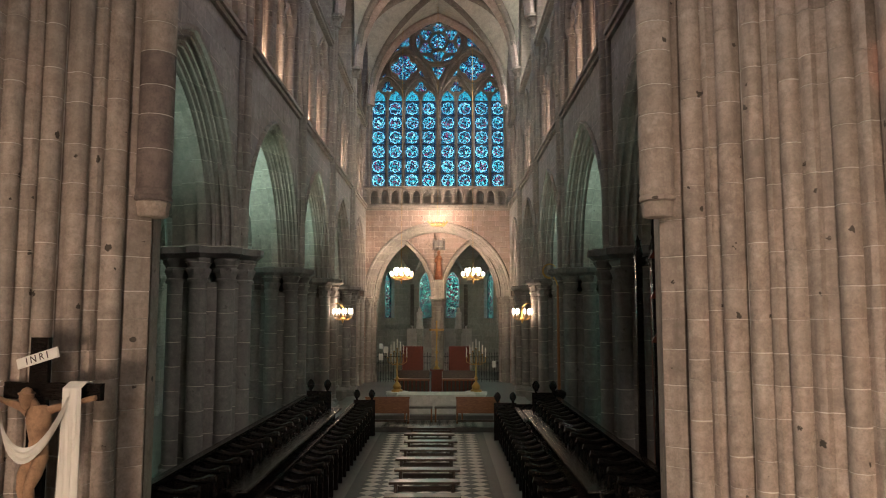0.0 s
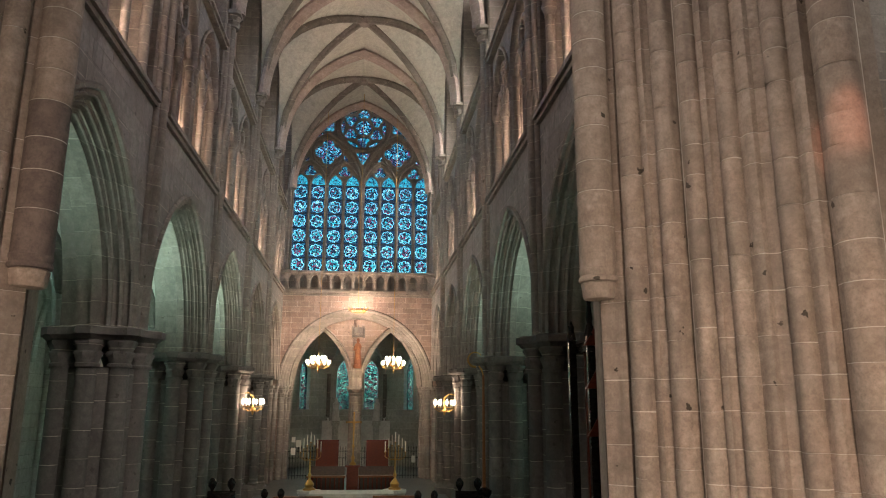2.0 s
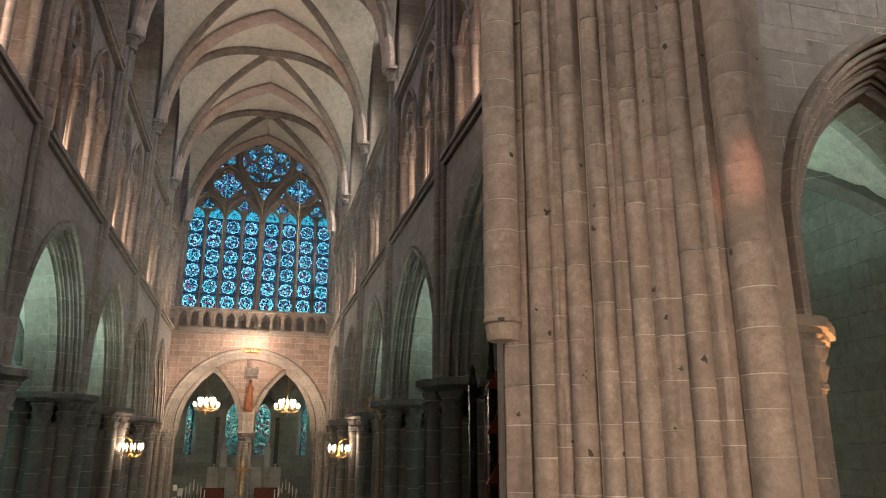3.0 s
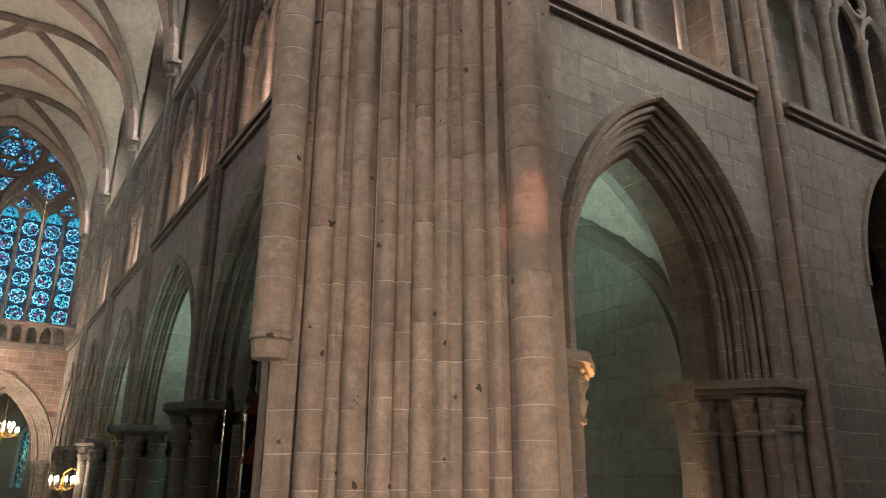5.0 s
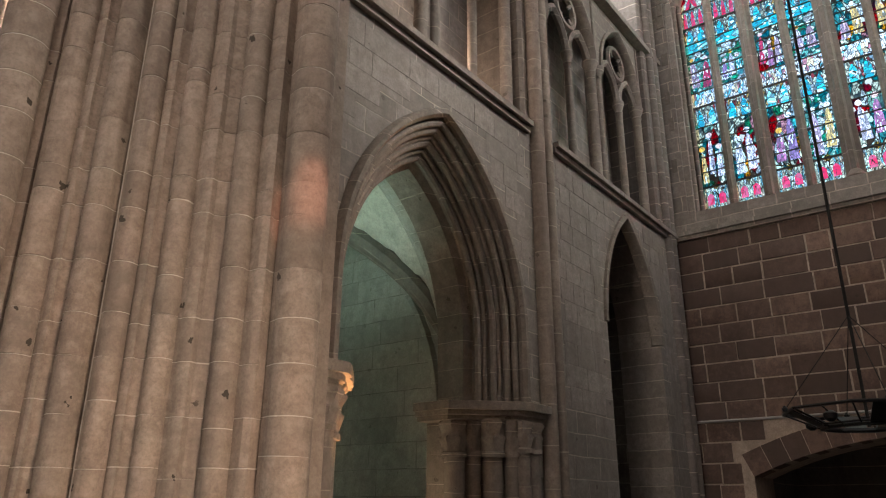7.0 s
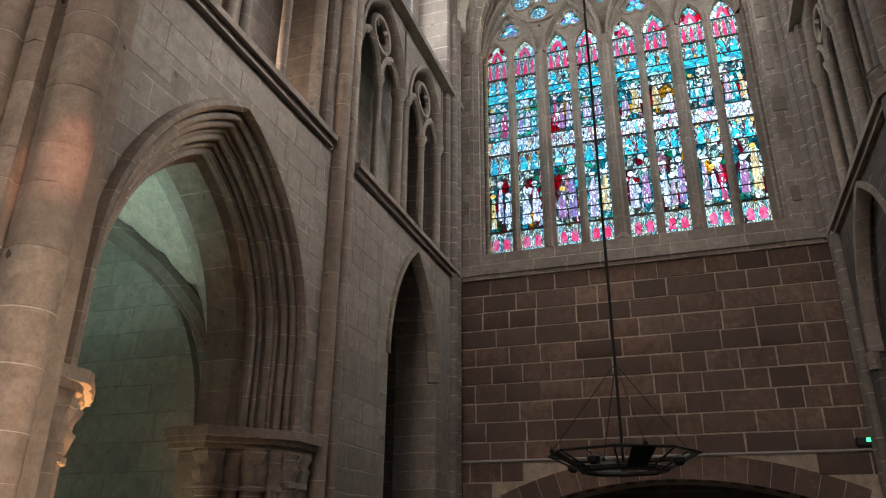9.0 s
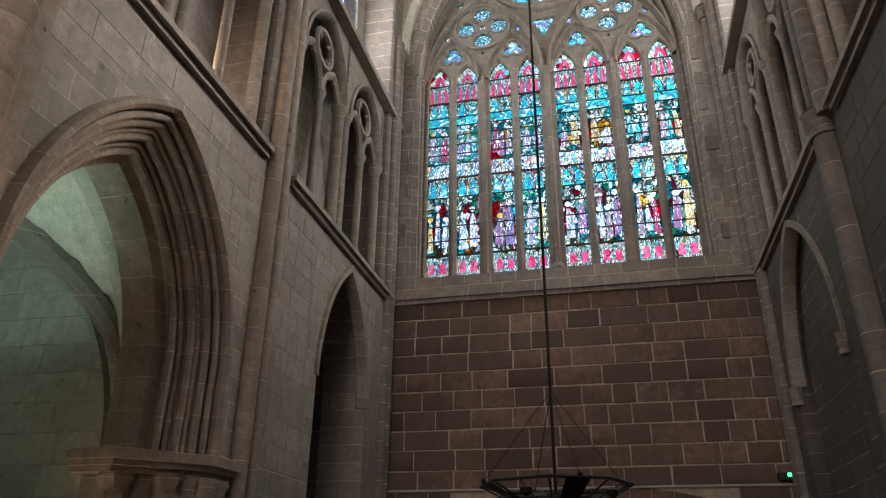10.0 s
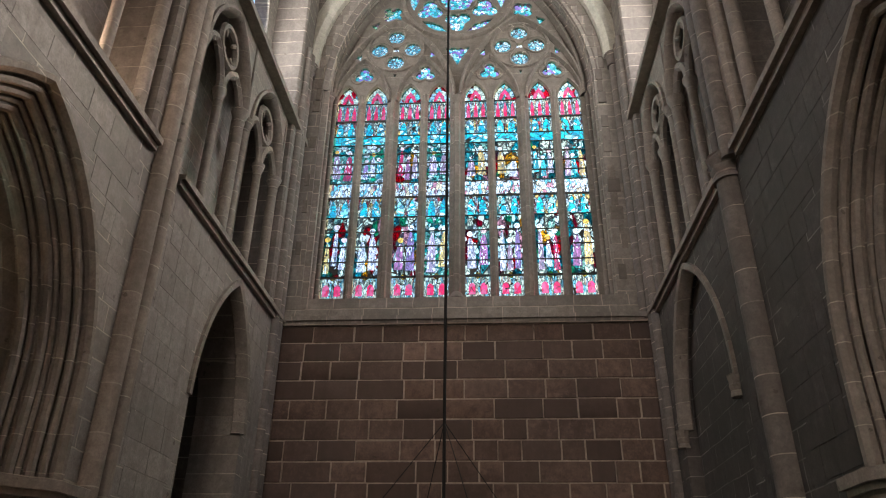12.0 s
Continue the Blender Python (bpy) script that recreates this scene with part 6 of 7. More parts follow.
for x, y0, y1, z, turn in rows_of_stalls:
    plat = Geo()
    s = 1 if turn > 0 else -1
    if z:
        plat.box(min(x - s * 0.5, x + s * 0.75), max(x - s * 0.5, x + s * 0.75), y0 - 0.4, y1 + 0.3, 0.0, z)
        structure("step_stalls", plat, W_BENCH, "dark wooden platform under the upper stalls", "platform")
    y = y0
    while y < y1:
        if proto is None:
            proto = stall((x, y, z), radians(turn), "black oak choir stall with curved armrest and knob")
        else:
            copy_thing(proto, pose(x, y, z, 0, 0, turn))
        y += 0.66
    g = Geo()
    e = thing("stall_end", "carved black oak stall end with round finials", "stall", "stall ends", at=(x, y1 + 0.25, z))
    g.box(-0.35, 0.35, -0.04, 0.04, 0.0, 1.15, 0.01)
    part("panel", g, W_DARK, e)
    for u in (-0.24, 0.24):
        g = Geo()
        g.lathe(u, 0, [(0.03, 1.15), (0.05, 1.2), (0.1, 1.28), (0.11, 1.36), (0.06, 1.45), (0.01, 1.48)], 10)
        part("finial", g, W_DARK, e)
for x, y0, y1 in ((-3.15, 11.0, 20.8), (2.32, 11.0, 20.4)):
    g = Geo()
    d2 = thing("stall_desk", "long black oak book desk before the upper stalls", "desk", "stall desks", at=(x, 0, 0))
    g.box(-0.03, 0.03, y0, y1, 0.0, 1.2)
    part("front", g, W_DARK, d2)
    g = Geo()
    g.box(-0.2, 0.2, y0, y1, 1.2, 1.24)
    part("top", g, W_DARK, d2)
enc = thing("low_screen", "low black oak panel enclosing the stalls beside the altar steps", "screen", at=(2.3, 23.6, 0))
g = Geo()
g.box(-0.6, 1.0, -0.04, 0.04, 0.0, 0.95)
g.box(-0.64, 1.04, -0.06, 0.06, 0.95, 1.02)
part("panel", g, W_DARK, enc)

# ---- altar and sanctuary ----
altar = thing("altar", "white marble altar slab on a pale block", "altar", at=(-0.34, 26.9, 0.34))
g = Geo()
g.box(-1.2, 1.2, -0.45, 0.45, 0.0, 0.56)
part("block", g, M_MARBLE, altar)
g = Geo()
g.box(-1.42, 1.42, -0.62, 0.62, 0.56, 0.68, 0.04)
part("slab", g, M_MARBLE, altar)
def candelabrum(at):
    c = thing("candelabrum", "tall gilded candelabrum with seven white candles", "candelabrum", "candelabra by the altar", at=at)
    g = Geo()
    g.lathe(0, 0, [(0.22, 0), (0.22, 0.06), (0.14, 0.1), (0.17, 0.2), (0.1, 0.3), (0.05, 0.36), (0.03, 0.4), (0.07, 0.5), (0.03, 0.6), (0.025, 1.3)], 14)
    part("stem", g, M_GOLD, c)
    for i in range(7):
        u = (i - 3) * 0.12
        z = 1.62 - abs(i - 3) * 0.11
        g = Geo()
        g.tube([(0, 0, 1.05), (u * 0.5, 0, 1.0), (u, 0, 1.12), (u, 0, z)], 0.012, 6)
        g.lathe(u, 0, [(0.012, z - 0.03), (0.045, z), (0.045, z + 0.01)], 8)
        part("branch", g, M_GOLD, c)
        g = Geo()
        g.cyl(u, 0.0, z + 0.01, z + 0.36, 0.017, 8)
        part("candle", g, M_WAX, c)
    return c
for s in (-1, 1):
    p = thing("pedestal", "round white marble pedestal beside the altar", "pedestal", "altar pedestals", at=(-0.34 + s * 1.5, 27.75, 0.34))
    g = Geo()
    g.lathe(0, 0, [(0.36, 0), (0.36, 0.5), (0.42, 0.56), (0.42, 0.66)], 20)
    part("drum", g, M_MARBLE, p)
ca = candelabrum((-1.84, 27.75, 1.0))
copy_thing(ca, pose(1.16, 27.75, 1.0))
for s in (-1, 1):
    b = thing("sanctuary_seat", "wide red-brown wooden seat with a tall plain back", "seat", "sanctuary seats", at=(-0.4 + s * 0.98, 30.6, 0.34))
    g = Geo()
    g.box(-0.44, 0.44, 0.0, 0.06, 1.25, 2.25, 0.01)
    part("backrest", g, W_RED, b)
    g = Geo()
    g.box(-0.75, 0.75, -0.45, 0.0, 0.86, 0.92)
    part("seat", g, W_PEW, b)
    for k in range(9):
        g = Geo()
        u = -0.68 + k * 0.17
        g.box(u - 0.025, u + 0.025, -0.42, -0.37, 0.0, 0.86)
        part("baluster", g, W_RED, b)
    g = Geo()
    g.box(-0.7, 0.7, 0.02, 0.05, 0.0, 1.25)
    part("rear_panel", g, W_BENCH, b)
lect = thing("tabernacle_stand", "dark brown wooden stand carrying a gilded crucifix", "stand", at=(-0.36, 29.6, 0.34))
g = Geo()
g.box(-0.22, 0.22, -0.2, 0.2, 0.0, 1.3, 0.03)
g.box(-0.27, 0.27, -0.25, 0.25, 1.3, 1.37)
part("body", g, W_RED, lect)
cr = thing("altar_cross", "gilded standing crucifix on the wooden stand", "cross", at=(-0.36, 29.6, 1.71))
g = Geo()
g.lathe(0, 0, [(0.14, 0), (0.12, 0.05), (0.05, 0.14), (0.07, 0.28), (0.03, 0.36), (0.025, 0.6), (0.06, 0.68), (0.03, 0.76), (0.02, 1.1)], 12)
part("foot", g, M_GOLD, cr)
g = Geo()
g.box(-0.025, 0.025, -0.015, 0.015, 1.05, 1.9)
g.box(-0.26, 0.26, -0.015, 0.015, 1.55, 1.61)
for u, z in ((-0.27, 1.58), (0.27, 1.58), (0, 1.92)):
    g.lathe(u, 0, [(0.01, z - 0.05), (0.05, z), (0.01, z + 0.05)], 8)
g.tube([(0, -0.04, 1.15), (0.01, -0.05, 1.38), (0, -0.04, 1.55), (0, -0.06, 1.66)], [0.02, 0.04, 0.05, 0.04], 8)
g.tube([(-0.22, -0.03, 1.62), (0, -0.05, 1.53), (0.22, -0.03, 1.62)], 0.018, 6)
part("cross", g, M_GOLD, cr)
# iron railing under the twin arches
for s in (-1, 1):
    r = thing("iron_railing", "thin black iron railing between the arch and the column", "railing", "railings under the arches", at=(AX + s * 1.9, YE + 0.4, 0.16))
    for z in (0.15, 1.05, 1.4):
        g = Geo()
        g.box(-1.55, 1.55, -0.015, 0.015, z, z + 0.03)
        part("rail", g, M_IRON, r)
    bar = Geo()
    bar.cyl(0, 0, 0.0, 1.55, 0.012, 6)
    bar.lathe(0, 0, [(0.025, 1.55), (0.004, 1.68)], 6)
    bm = bar.mesh("bar")
    for k in range(21):
        o = part("bar", bm, M_IRON, r)
        o.location = (-1.47 + k * 0.147, 0, 0)
# statue on the column with canopy
g = Geo()
sx, sy, sz = AX + 0.06, YE + 0.35, 6.15
g.lathe(sx, sy, [(0.2, sz - 0.2), (0.24, sz - 0.05), (0.24, sz), (0.21, sz + 0.02), (0.17, sz + 0.5), (0.15, sz + 0.85), (0.2, sz + 1.02), (0.13, sz + 1.16), (0.06, sz + 1.2), (0.09, sz + 1.28), (0.1, sz + 1.36), (0.06, sz + 1.45), (0.01, sz + 1.47)], 14)
g.tube([(sx - 0.17, sy - 0.02, sz + 1.02), (sx - 0.2, sy - 0.14, sz + 0.8), (sx - 0.04, sy - 0.2, sz + 0.82)], 0.05, 8)
tagged(part("statue", g, M_STATUE), "gilded robed statue on a bracket above the column", "statue")
g = Geo()
g.lathe(sx, sy + 0.1, [(0.3, sz + 1.55), (0.34, sz + 1.62), (0.34, sz + 1.95), (0.28, sz + 2.05)], 8)
for k in range(8):
    t = math.pi / 4 * k
    g.lathe(sx + 0.32 * math.cos(t), sy + 0.1 + 0.32 * math.sin(t), [(0.05, sz + 1.5), (0.05, sz + 2.0), (0.01, sz + 2.2)], 5)
tagged(part("canopy", g, M_DARKPIER), "carved stone canopy over the statue", "canopy")
g = Geo()
g.box(sx - 0.3, sx + 0.3, sy, YE + 0.8, 4.98, sz - 0.18, 0.05)
tagged(part("bracket", g, M_MOULD), "stone bracket block under the statue", "bracket")
# chapel altar behind
ca2 = thing("chapel_altar", "carved white stone altar in the chapel behind the arches", "altar", at=(AX, 51.4, 0.0))
g = Geo()
g.box(-2.3, 2.3, -0.3, 0.5, 0.0, 1.5)
g.box(-2.4, 2.4, -0.4, 0.5, 1.5, 1.65)
part("table", g, M_MARBLE, ca2)
g = Geo()
g.box(-2.3, 2.3, 0.2, 0.5, 1.65, 3.0)
part("altar_back", g, M_MARBLE, ca2)
for k in range(6):
    u = -1.9 + k * 0.76
    g = Geo()
    g.box(u - 0.06, u + 0.06, 0.1, 0.196, 1.65, 3.2, 0.02)
    part("pilaster", g, M_MARBLE, ca2)
for s in (-1, 1):
    g = Geo()
    x = AX + s * 1.35
    g.lathe(x, 50.6, [(0.24, 3.0), (0.22, 3.4), (0.2, 3.8), (0.23, 4.1), (0.1, 4.25), (0.12, 4.4), (0.02, 4.5)], 12)
    tagged(part("statue", g, M_MARBLE), "pale stone statue standing in the chapel", "statue", "chapel statues")
    p = thing("statue_plinth", "tall pale stone plinth in the chapel", "plinth", "statue plinths", at=(x, 50.6, 0))
    g = Geo()
    g.box(-0.2, 0.2, -0.2, 0.2, 0.0, 2.7, 0.04)
    g.box(-0.26, 0.26, -0.26, 0.26, 2.7, 3.0, 0.06)
    part("block", g, M_AISLE_X, p)

# ---- chandeliers ----
def chandelier(name, at, r, n, label, group, drop, tiers=1):
    c = thing(name, label, "chandelier", group, at=at)
    g = Geo()
    g.lathe(0, 0, [(0.02, -0.45 * r - 0.12), (0.06, -0.4 * r), (0.03, -0.3 * r), (0.09, -0.1), (0.03, 0.0), (0.05, 0.2 * r + 0.1), (0.015, 0.5 * r + 0.2)], 10)
    part("stem", g, M_GOLD, c)
    for tier in range(tiers):
        q, z = r * (1 - 0.35 * tier), 0.22 * tier
        g = Geo()
        g.tube([(q * math.cos(t * math.pi / 12), q * math.sin(t * math.pi / 12), z) for t in range(24)], 0.014, 6, True)
        part("ring", g, M_GOLD, c)
        for i in range(n):
            t = 2 * math.pi * i / n
            x, y = q * math.cos(t), q * math.sin(t)
            g = Geo()
            g.tube([(0, 0, -0.1), (x * 0.5, y * 0.5, z - 0.16), (x, y, z - 0.05), (x, y, z)], 0.01, 5)
            part("arm", g, M_GOLD, c)
            g = Geo()
            g.cyl(x, y, z, z + 0.10, 0.012, 6)
            part("candle", g, M_WAX, c)
            g = Geo()
            g.lathe(x, y, [(0.012, z + 0.10), (0.031, z + 0.15), (0.029, z + 0.20), (0.005, z + 0.28)], 8)
            part("bulb", g, M_BULB, c)
    if drop:
        g = Geo()
        g.tube([(0, 0, 0.3), (0, 0, drop)], 0.012, 5)
        part("chain", g, M_GOLD, c)
    return c
big = chandelier("chandelier", (-2.4, 39.3, 5.98), 0.59, 12, "gilded chandelier with rings of lit candle bulbs", "altar chandeliers", 15.0, 2)
copy_thing(big, pose(1.5, 39.3, 5.98))
small = chandelier("wall_chandelier", (-4.0, 28.2, 3.85), 0.36, 9, "small gilded chandelier with lit candle bulbs on the pier", "pier chandeliers", 0.0)
copy_thing(small, pose(2.98, 28.2, 3.85))
for x, s in ((-4.0, -1), (2.98, 1)):
    g = Geo()
    g.tube([(x, 28.2, 4.2), (x + s * 0.2, 28.2, 4.35), (x + s * 0.4, 28.2, 4.3)], 0.02, 6)
    tagged(part("wall_bracket", g, M_GOLD), "curved gilded bracket holding a chandelier on the pier", "bracket", "chandelier brackets")
crown = thing("crown_lamp", "hanging gilded crown lamp with spiky leaves", "lamp", at=(-0.43, 39.7, 8.94))
g = Geo()
g.tube([(0.45 * math.cos(t * math.pi / 12), 0.45 * math.sin(t * math.pi / 12), 0) for t in range(24)], 0.03, 6, True)
part("ring", g, M_GOLD, crown)
for k in range(14):
    t = 2 * math.pi * k / 14
    g = Geo()
    g.tube([(0.3 * math.cos(t), 0.3 * math.sin(t), -0.12), (0.47 * math.cos(t), 0.47 * math.sin(t), 0.02), (0.6 * math.cos(t), 0.6 * math.sin(t), 0.2)], [0.03, 0.03, 0.006], 5)
    part("leaf", g, M_GOLD, crown)
g = Geo()
g.tube([(0, 0, -0.15), (0, 0, 12.6)], 0.012, 5)
part("chain", g, M_GOLD, crown)
g = Geo()
g.lathe(0, 0, [(0.01, -0.15), (0.25, -0.12), (0.3, -0.08), (0.02, -0.04)], 12)
part("dish", g, M_GOLD, crown)

# flood lamps on the arcade capitals
M_LENS = glowing("flood_lens", (0.75, 1.0, 0.9), 10.0)
first_flood = None
for s in (-1, 1):
    for y in (15.8, 22.2, 28.3, 34.5):
        if first_flood is None:
            f = thing("flood_lamp", "small dark flood lamp standing on an arcade capital", "lamp", "flood lamps on the capitals", at=(AX + s * 5.45, y + 0.55, IMPOST))
            g = Geo()
            g.box(-0.1, 0.1, -0.07, 0.07, 0.06, 0.24, 0.02)
            part("housing", g, M_IRON, f)
            g = Geo()
            g.box(-0.03, 0.03, -0.03, 0.03, 0.0, 0.06)
            part("foot", g, M_IRON, f)
            g = Geo()
            g.box(-0.08, 0.08, 0.071, 0.08, 0.08, 0.22)
            part("lens", g, M_LENS, f)
            first_flood = f
        else:
            copy_thing(first_flood, pose(AX + s * 5.45, y + 0.55, IMPOST))

# ---- candlestick, bishop's throne, notices ----
pas = thing("paschal_candlestick", "tall brown and gilt processional pole in a dark carved stand", "candlestick", at=(3.2, 20.6, 0.0))
g = Geo()
g.lathe(0, 0, [(0.3, 0), (0.3, 0.5), (0.16, 0.7), (0.2, 1.2), (0.12, 1.5), (0.2, 1.62), (0.2, 1.7), (0.07, 1.78)], 10)
part("stand", g, W_DARK, pas)
g = Geo()
g.cyl(0, 0, 1.75, 4.7, 0.05, 10, 0.035)
part("pole", g, W_PEW, pas)
g = Geo()
g.tube([(-0.12 + 0.2 * math.cos(t) - 0.1, 0, 5.12 + 0.2 * math.sin(t)) for t in [0.6 + k * 0.42 for k in range(11)]] , [0.015 + 0.002 * k for k in range(11)], 6)
g.tube([(0, 0, 4.7), (-0.05, 0, 4.85), (-0.12, 0, 4.95)], 0.02, 6)
part("crook", g, M_GOLD, pas)
thr = thing("bishop_throne", "dark carved wooden throne with red panel and pinnacled canopy", "throne", at=(3.95, 12.2, 0.0))
for u, v, top in ((-0.55, -0.5, 5.55), (-0.55, 0.5, 5.2), (-0.3, -0.5, 5.75), (0.3, -0.5, 5.55)):
    g = Geo()
    g.box(u - 0.06, u + 0.06, v - 0.06, v + 0.06, 0.0, 4.9, 0.015)
    part("post", g, W_DARK, thr)
    g = Geo()
    g.lathe(u, v, [(0.09, 4.9), (0.07, 5.0), (0.04, 5.1), (0.055, 5.16), (0.03, top - 0.15), (0.05, top - 0.08), (0.005, top + 0.05)], 8)
    part("pinnacle", g, W_DARK, thr)
for z in (3.4, 4.1, 4.75):
    g = Geo()
    g.add([(-0.66, -0.58, z), (-0.2, -0.58, z), (-0.43, -0.58, z + 0.4), (-0.66, -0.5, z), (-0.2, -0.5, z), (-0.43, -0.5, z + 0.4)], [(0, 1, 2), (5, 4, 3), (0, 3, 4, 1), (1, 4, 5, 2), (2, 5, 3, 0)])
    part("gable", g, W_RED, thr)
g = Geo()
g.box(-0.4, 0.5, 0.3, 0.36, 0.0, 4.8)
part("back_panel", g, W_RED, thr)
g = Geo()
g.box(-0.5, 0.5, -0.5, 0.5, 4.7, 4.85)
part("canopy", g, W_DARK, thr)
g = Geo()
g.box(-0.4, 0.4, -0.3, 0.3, 0.0, 0.5)
part("seat", g, W_DARK, thr)
for x, z, w, h in ((-3.6, 2.2, 0.19, 0.28), (-3.34, 2.0, 0.24, 0.35), (-3.6, 1.6, 0.24, 0.35), (2.7, 1.2, 0.19, 0.35)):
    g = Geo()
    g.box(x - w / 2, x + w / 2, YE - 0.28, YE - 0.27, z - h / 2, z + h / 2)
    nt = tagged(part("notice", g, M_PAPER), "small white paper notice fixed near the arch", "notice", "paper notices")

# votive stand in the north aisle
vot = thing("votive_stand", "small dark iron stand with burning votive candles", "candle stand", at=(-6.9, 23.6, 0.0))
g = Geo()
g.box(-0.5, 0.5, -0.2, 0.2, 1.5, 1.55)
g.box(-0.04, 0.04, -0.04, 0.04, 0.0, 1.5)
g.box(-0.3, 0.3, -0.2, 0.2, 0.0, 0.05)
part("stand", g, M_IRON, vot)
M_FLAME = glowing("votive_flame", (1.0, 0.5, 0.2), 12.0)
for k in range(9):
    u = -0.44 + k * 0.11
    g = Geo()
    g.cyl(u, 0.05 * (k % 3 - 1), 1.55, 1.66, 0.025, 8)
    part("candle", g, M_WAX, vot)
    g = Geo()
    g.lathe(u, 0.05 * (k % 3 - 1), [(0.004, 1.66), (0.02, 1.69), (0.002, 1.74)], 6)
    part("flame", g, M_FLAME, vot)

# ---- crucifix on the north pier ----
cru = new("crucifix")
cru.matrix_world = pose(-4.40, 7.86, 3.0, 0, 0, -12)
tagged(cru, "black wooden wall cross with a carved figure, name board and linen", "crucifix")
g = Geo()
g.box(-0.115, 0.115, 0.0, 0.07, -1.7, 0.58, 0.01)
part("upright", g, W_DARK, cru)
g = Geo()
g.box(-0.78, 0.78, -0.004, 0.066, -0.08, 0.1)
part("crossbar", g, W_DARK, cru)
g = Geo()
for s in (-1, 1):
    g.tube([(s * 0.72, -0.04, 0.03), (s * 0.66, -0.05, 0.02), (s * 0.5, -0.07, -0.03), (s * 0.36, -0.08, -0.06), (s * 0.2, -0.1, -0.1), (s * 0.1, -0.11, -0.15)], [0.03, 0.034, 0.032, 0.042, 0.05, 0.06], 10)
    g.tube([(0.05 + s * 0.06, -0.12, -0.62), (0.04 + s * 0.07, -0.22, -0.82), (0.02 + s * 0.05, -0.25, -0.96), (s * 0.03, -0.17, -1.2), (s * 0.02, -0.12, -1.42), (s * 0.03, -0.18, -1.5)], [0.08, 0.075, 0.055, 0.055, 0.04, 0.03], 10)
# torso with chest, waist and hips, flattened front to back
ring_v, ring_f = [], []
prof = [(0.09, 0.07, -0.06, 0.0), (0.17, 0.09, -0.12, 0.0), (0.175, 0.11, -0.22, 0.0), (0.15, 0.1, -0.34, 0.0), (0.125, 0.085, -0.46, 0.01), (0.14, 0.1, -0.58, 0.01), (0.13, 0.1, -0.68, 0.01)]
for a, b, z, dx in prof:
    ring_v += [(dx + 0.05 + 0.88 * a * math.cos(2 * math.pi * i / 14), -0.13 + b * math.sin(2 * math.pi * i / 14), z) for i in range(14)]
for k in range(len(prof) - 1):
    ring_f += [(k * 14 + i, k * 14 + (i + 1) % 14, (k + 1) * 14 + (i + 1) % 14, (k + 1) * 14 + i) for i in range(14)]
g.add(ring_v, ring_f + [tuple(range(14)), tuple(range(6 * 14, 7 * 14))])
g.tube([(0, -0.13, -0.08), (-0.03, -0.17, 0.0)], [0.05, 0.05], 10)
g.lathe(-0.07, -0.2, [(0.02, -0.1), (0.06, -0.05), (0.082, 0.02), (0.078, 0.08), (0.05, 0.13), (0.01, 0.15)], 12)
g.tube([(-0.07 + 0.08 * math.cos(t * math.pi / 6), -0.2 + 0.08 * math.sin(t * math.pi / 6), 0.08) for t in range(12)], 0.014, 6, True)
fig = part("figure", g, M_FLESH, cru, "plain carved brown figure")
fig.matrix_local = pose(0.11, 0, -0.07) @ Matrix.Diagonal((0.9, 0.95, 0.92, 1))
def linen(path, width, name, label):
    """A strip of cloth with folds along a path in the cross's plane."""
    g = Geo()
    n, m = len(path), 9
    verts = []
    for i, (x, y, z, wx, wz) in enumerate(path):
        for j in range(m):
            q = j / (m - 1) - 0.5
            verts.append((x + wx * width * q, y - 0.018 * math.sin(q * 17 + i * 0.35), z + wz * width * q))
    k = len(verts)
    verts += [(x, y + 0.008, z) for x, y, z in verts]
    faces = []
    for i in range(n - 1):
        for j in range(m - 1):
            a = i * m + j
            faces += [(a, a + 1, a + m + 1, a + m), (k + a, k + a + m, k + a + m + 1, k + a + 1)]
    for i in range(n - 1):
        a = i * m
        faces += [(a, a + m, k + a + m, k + a), (a + m - 1, k + a + m - 1, k + a + 2 * m - 1, a + 2 * m - 1)]
    faces += [tuple(range(k - m, k)) + tuple(range(2 * k - 1, 2 * k - m - 1, -1)), tuple(range(m - 1, -1, -1)) + tuple(range(k, k + m))]
    g.add(verts, faces)
    return part(name, g, M_CLOTH, cru, label)
for s in (-1, 1):
    linen([(s * 0.53, 0.075, 0.0, 1, 0), (s * 0.53, 0.06, 0.115, 1, 0), (s * 0.53, -0.03, 0.12, 1, 0), (s * 0.53, -0.13, 0.06, 1, 0)] + [(s * 0.53, -0.13, -0.1 - 0.2 * i, 1, 0) for i in range(8)], 0.23, "linen_fall", "hanging white linen")
sw = []
for i in range(17):
    q = -1 + i / 8
    sw.append((0.11 + 0.42 * q, -0.19 - 0.1 * (1 - q * q), -0.10 - 0.52 * (1 - abs(q) ** 2.2), 0.35 * q, 1.0))
linen(sw, 0.16, "linen_swag", "white linen swag")
g = Geo()
g.box(-0.26, 0.26, -0.03, -0.01, -0.055, 0.055)
board = part("name_board", g, M_PAPER, cru)
board.matrix_local = pose(0.02, -0.01, 0.36, 0, -16, 0)
letters = bpy.data.curves.new("lettering", "FONT")
letters.body, letters.size, letters.align_x, letters.align_y, letters.extrude = "INRI", 0.11, "CENTER", "CENTER", 0.002
letters.space_character = 1.5
tmp = bpy.data.objects.new("lettering", letters)
scene.collection.objects.link(tmp)
me = bpy.data.meshes.new_from_object(tmp.evaluated_get(bpy.context.evaluated_depsgraph_get()))
bpy.data.objects.remove(tmp)
me.materials.clear()
lt = part("lettering", me, M_INK, board)
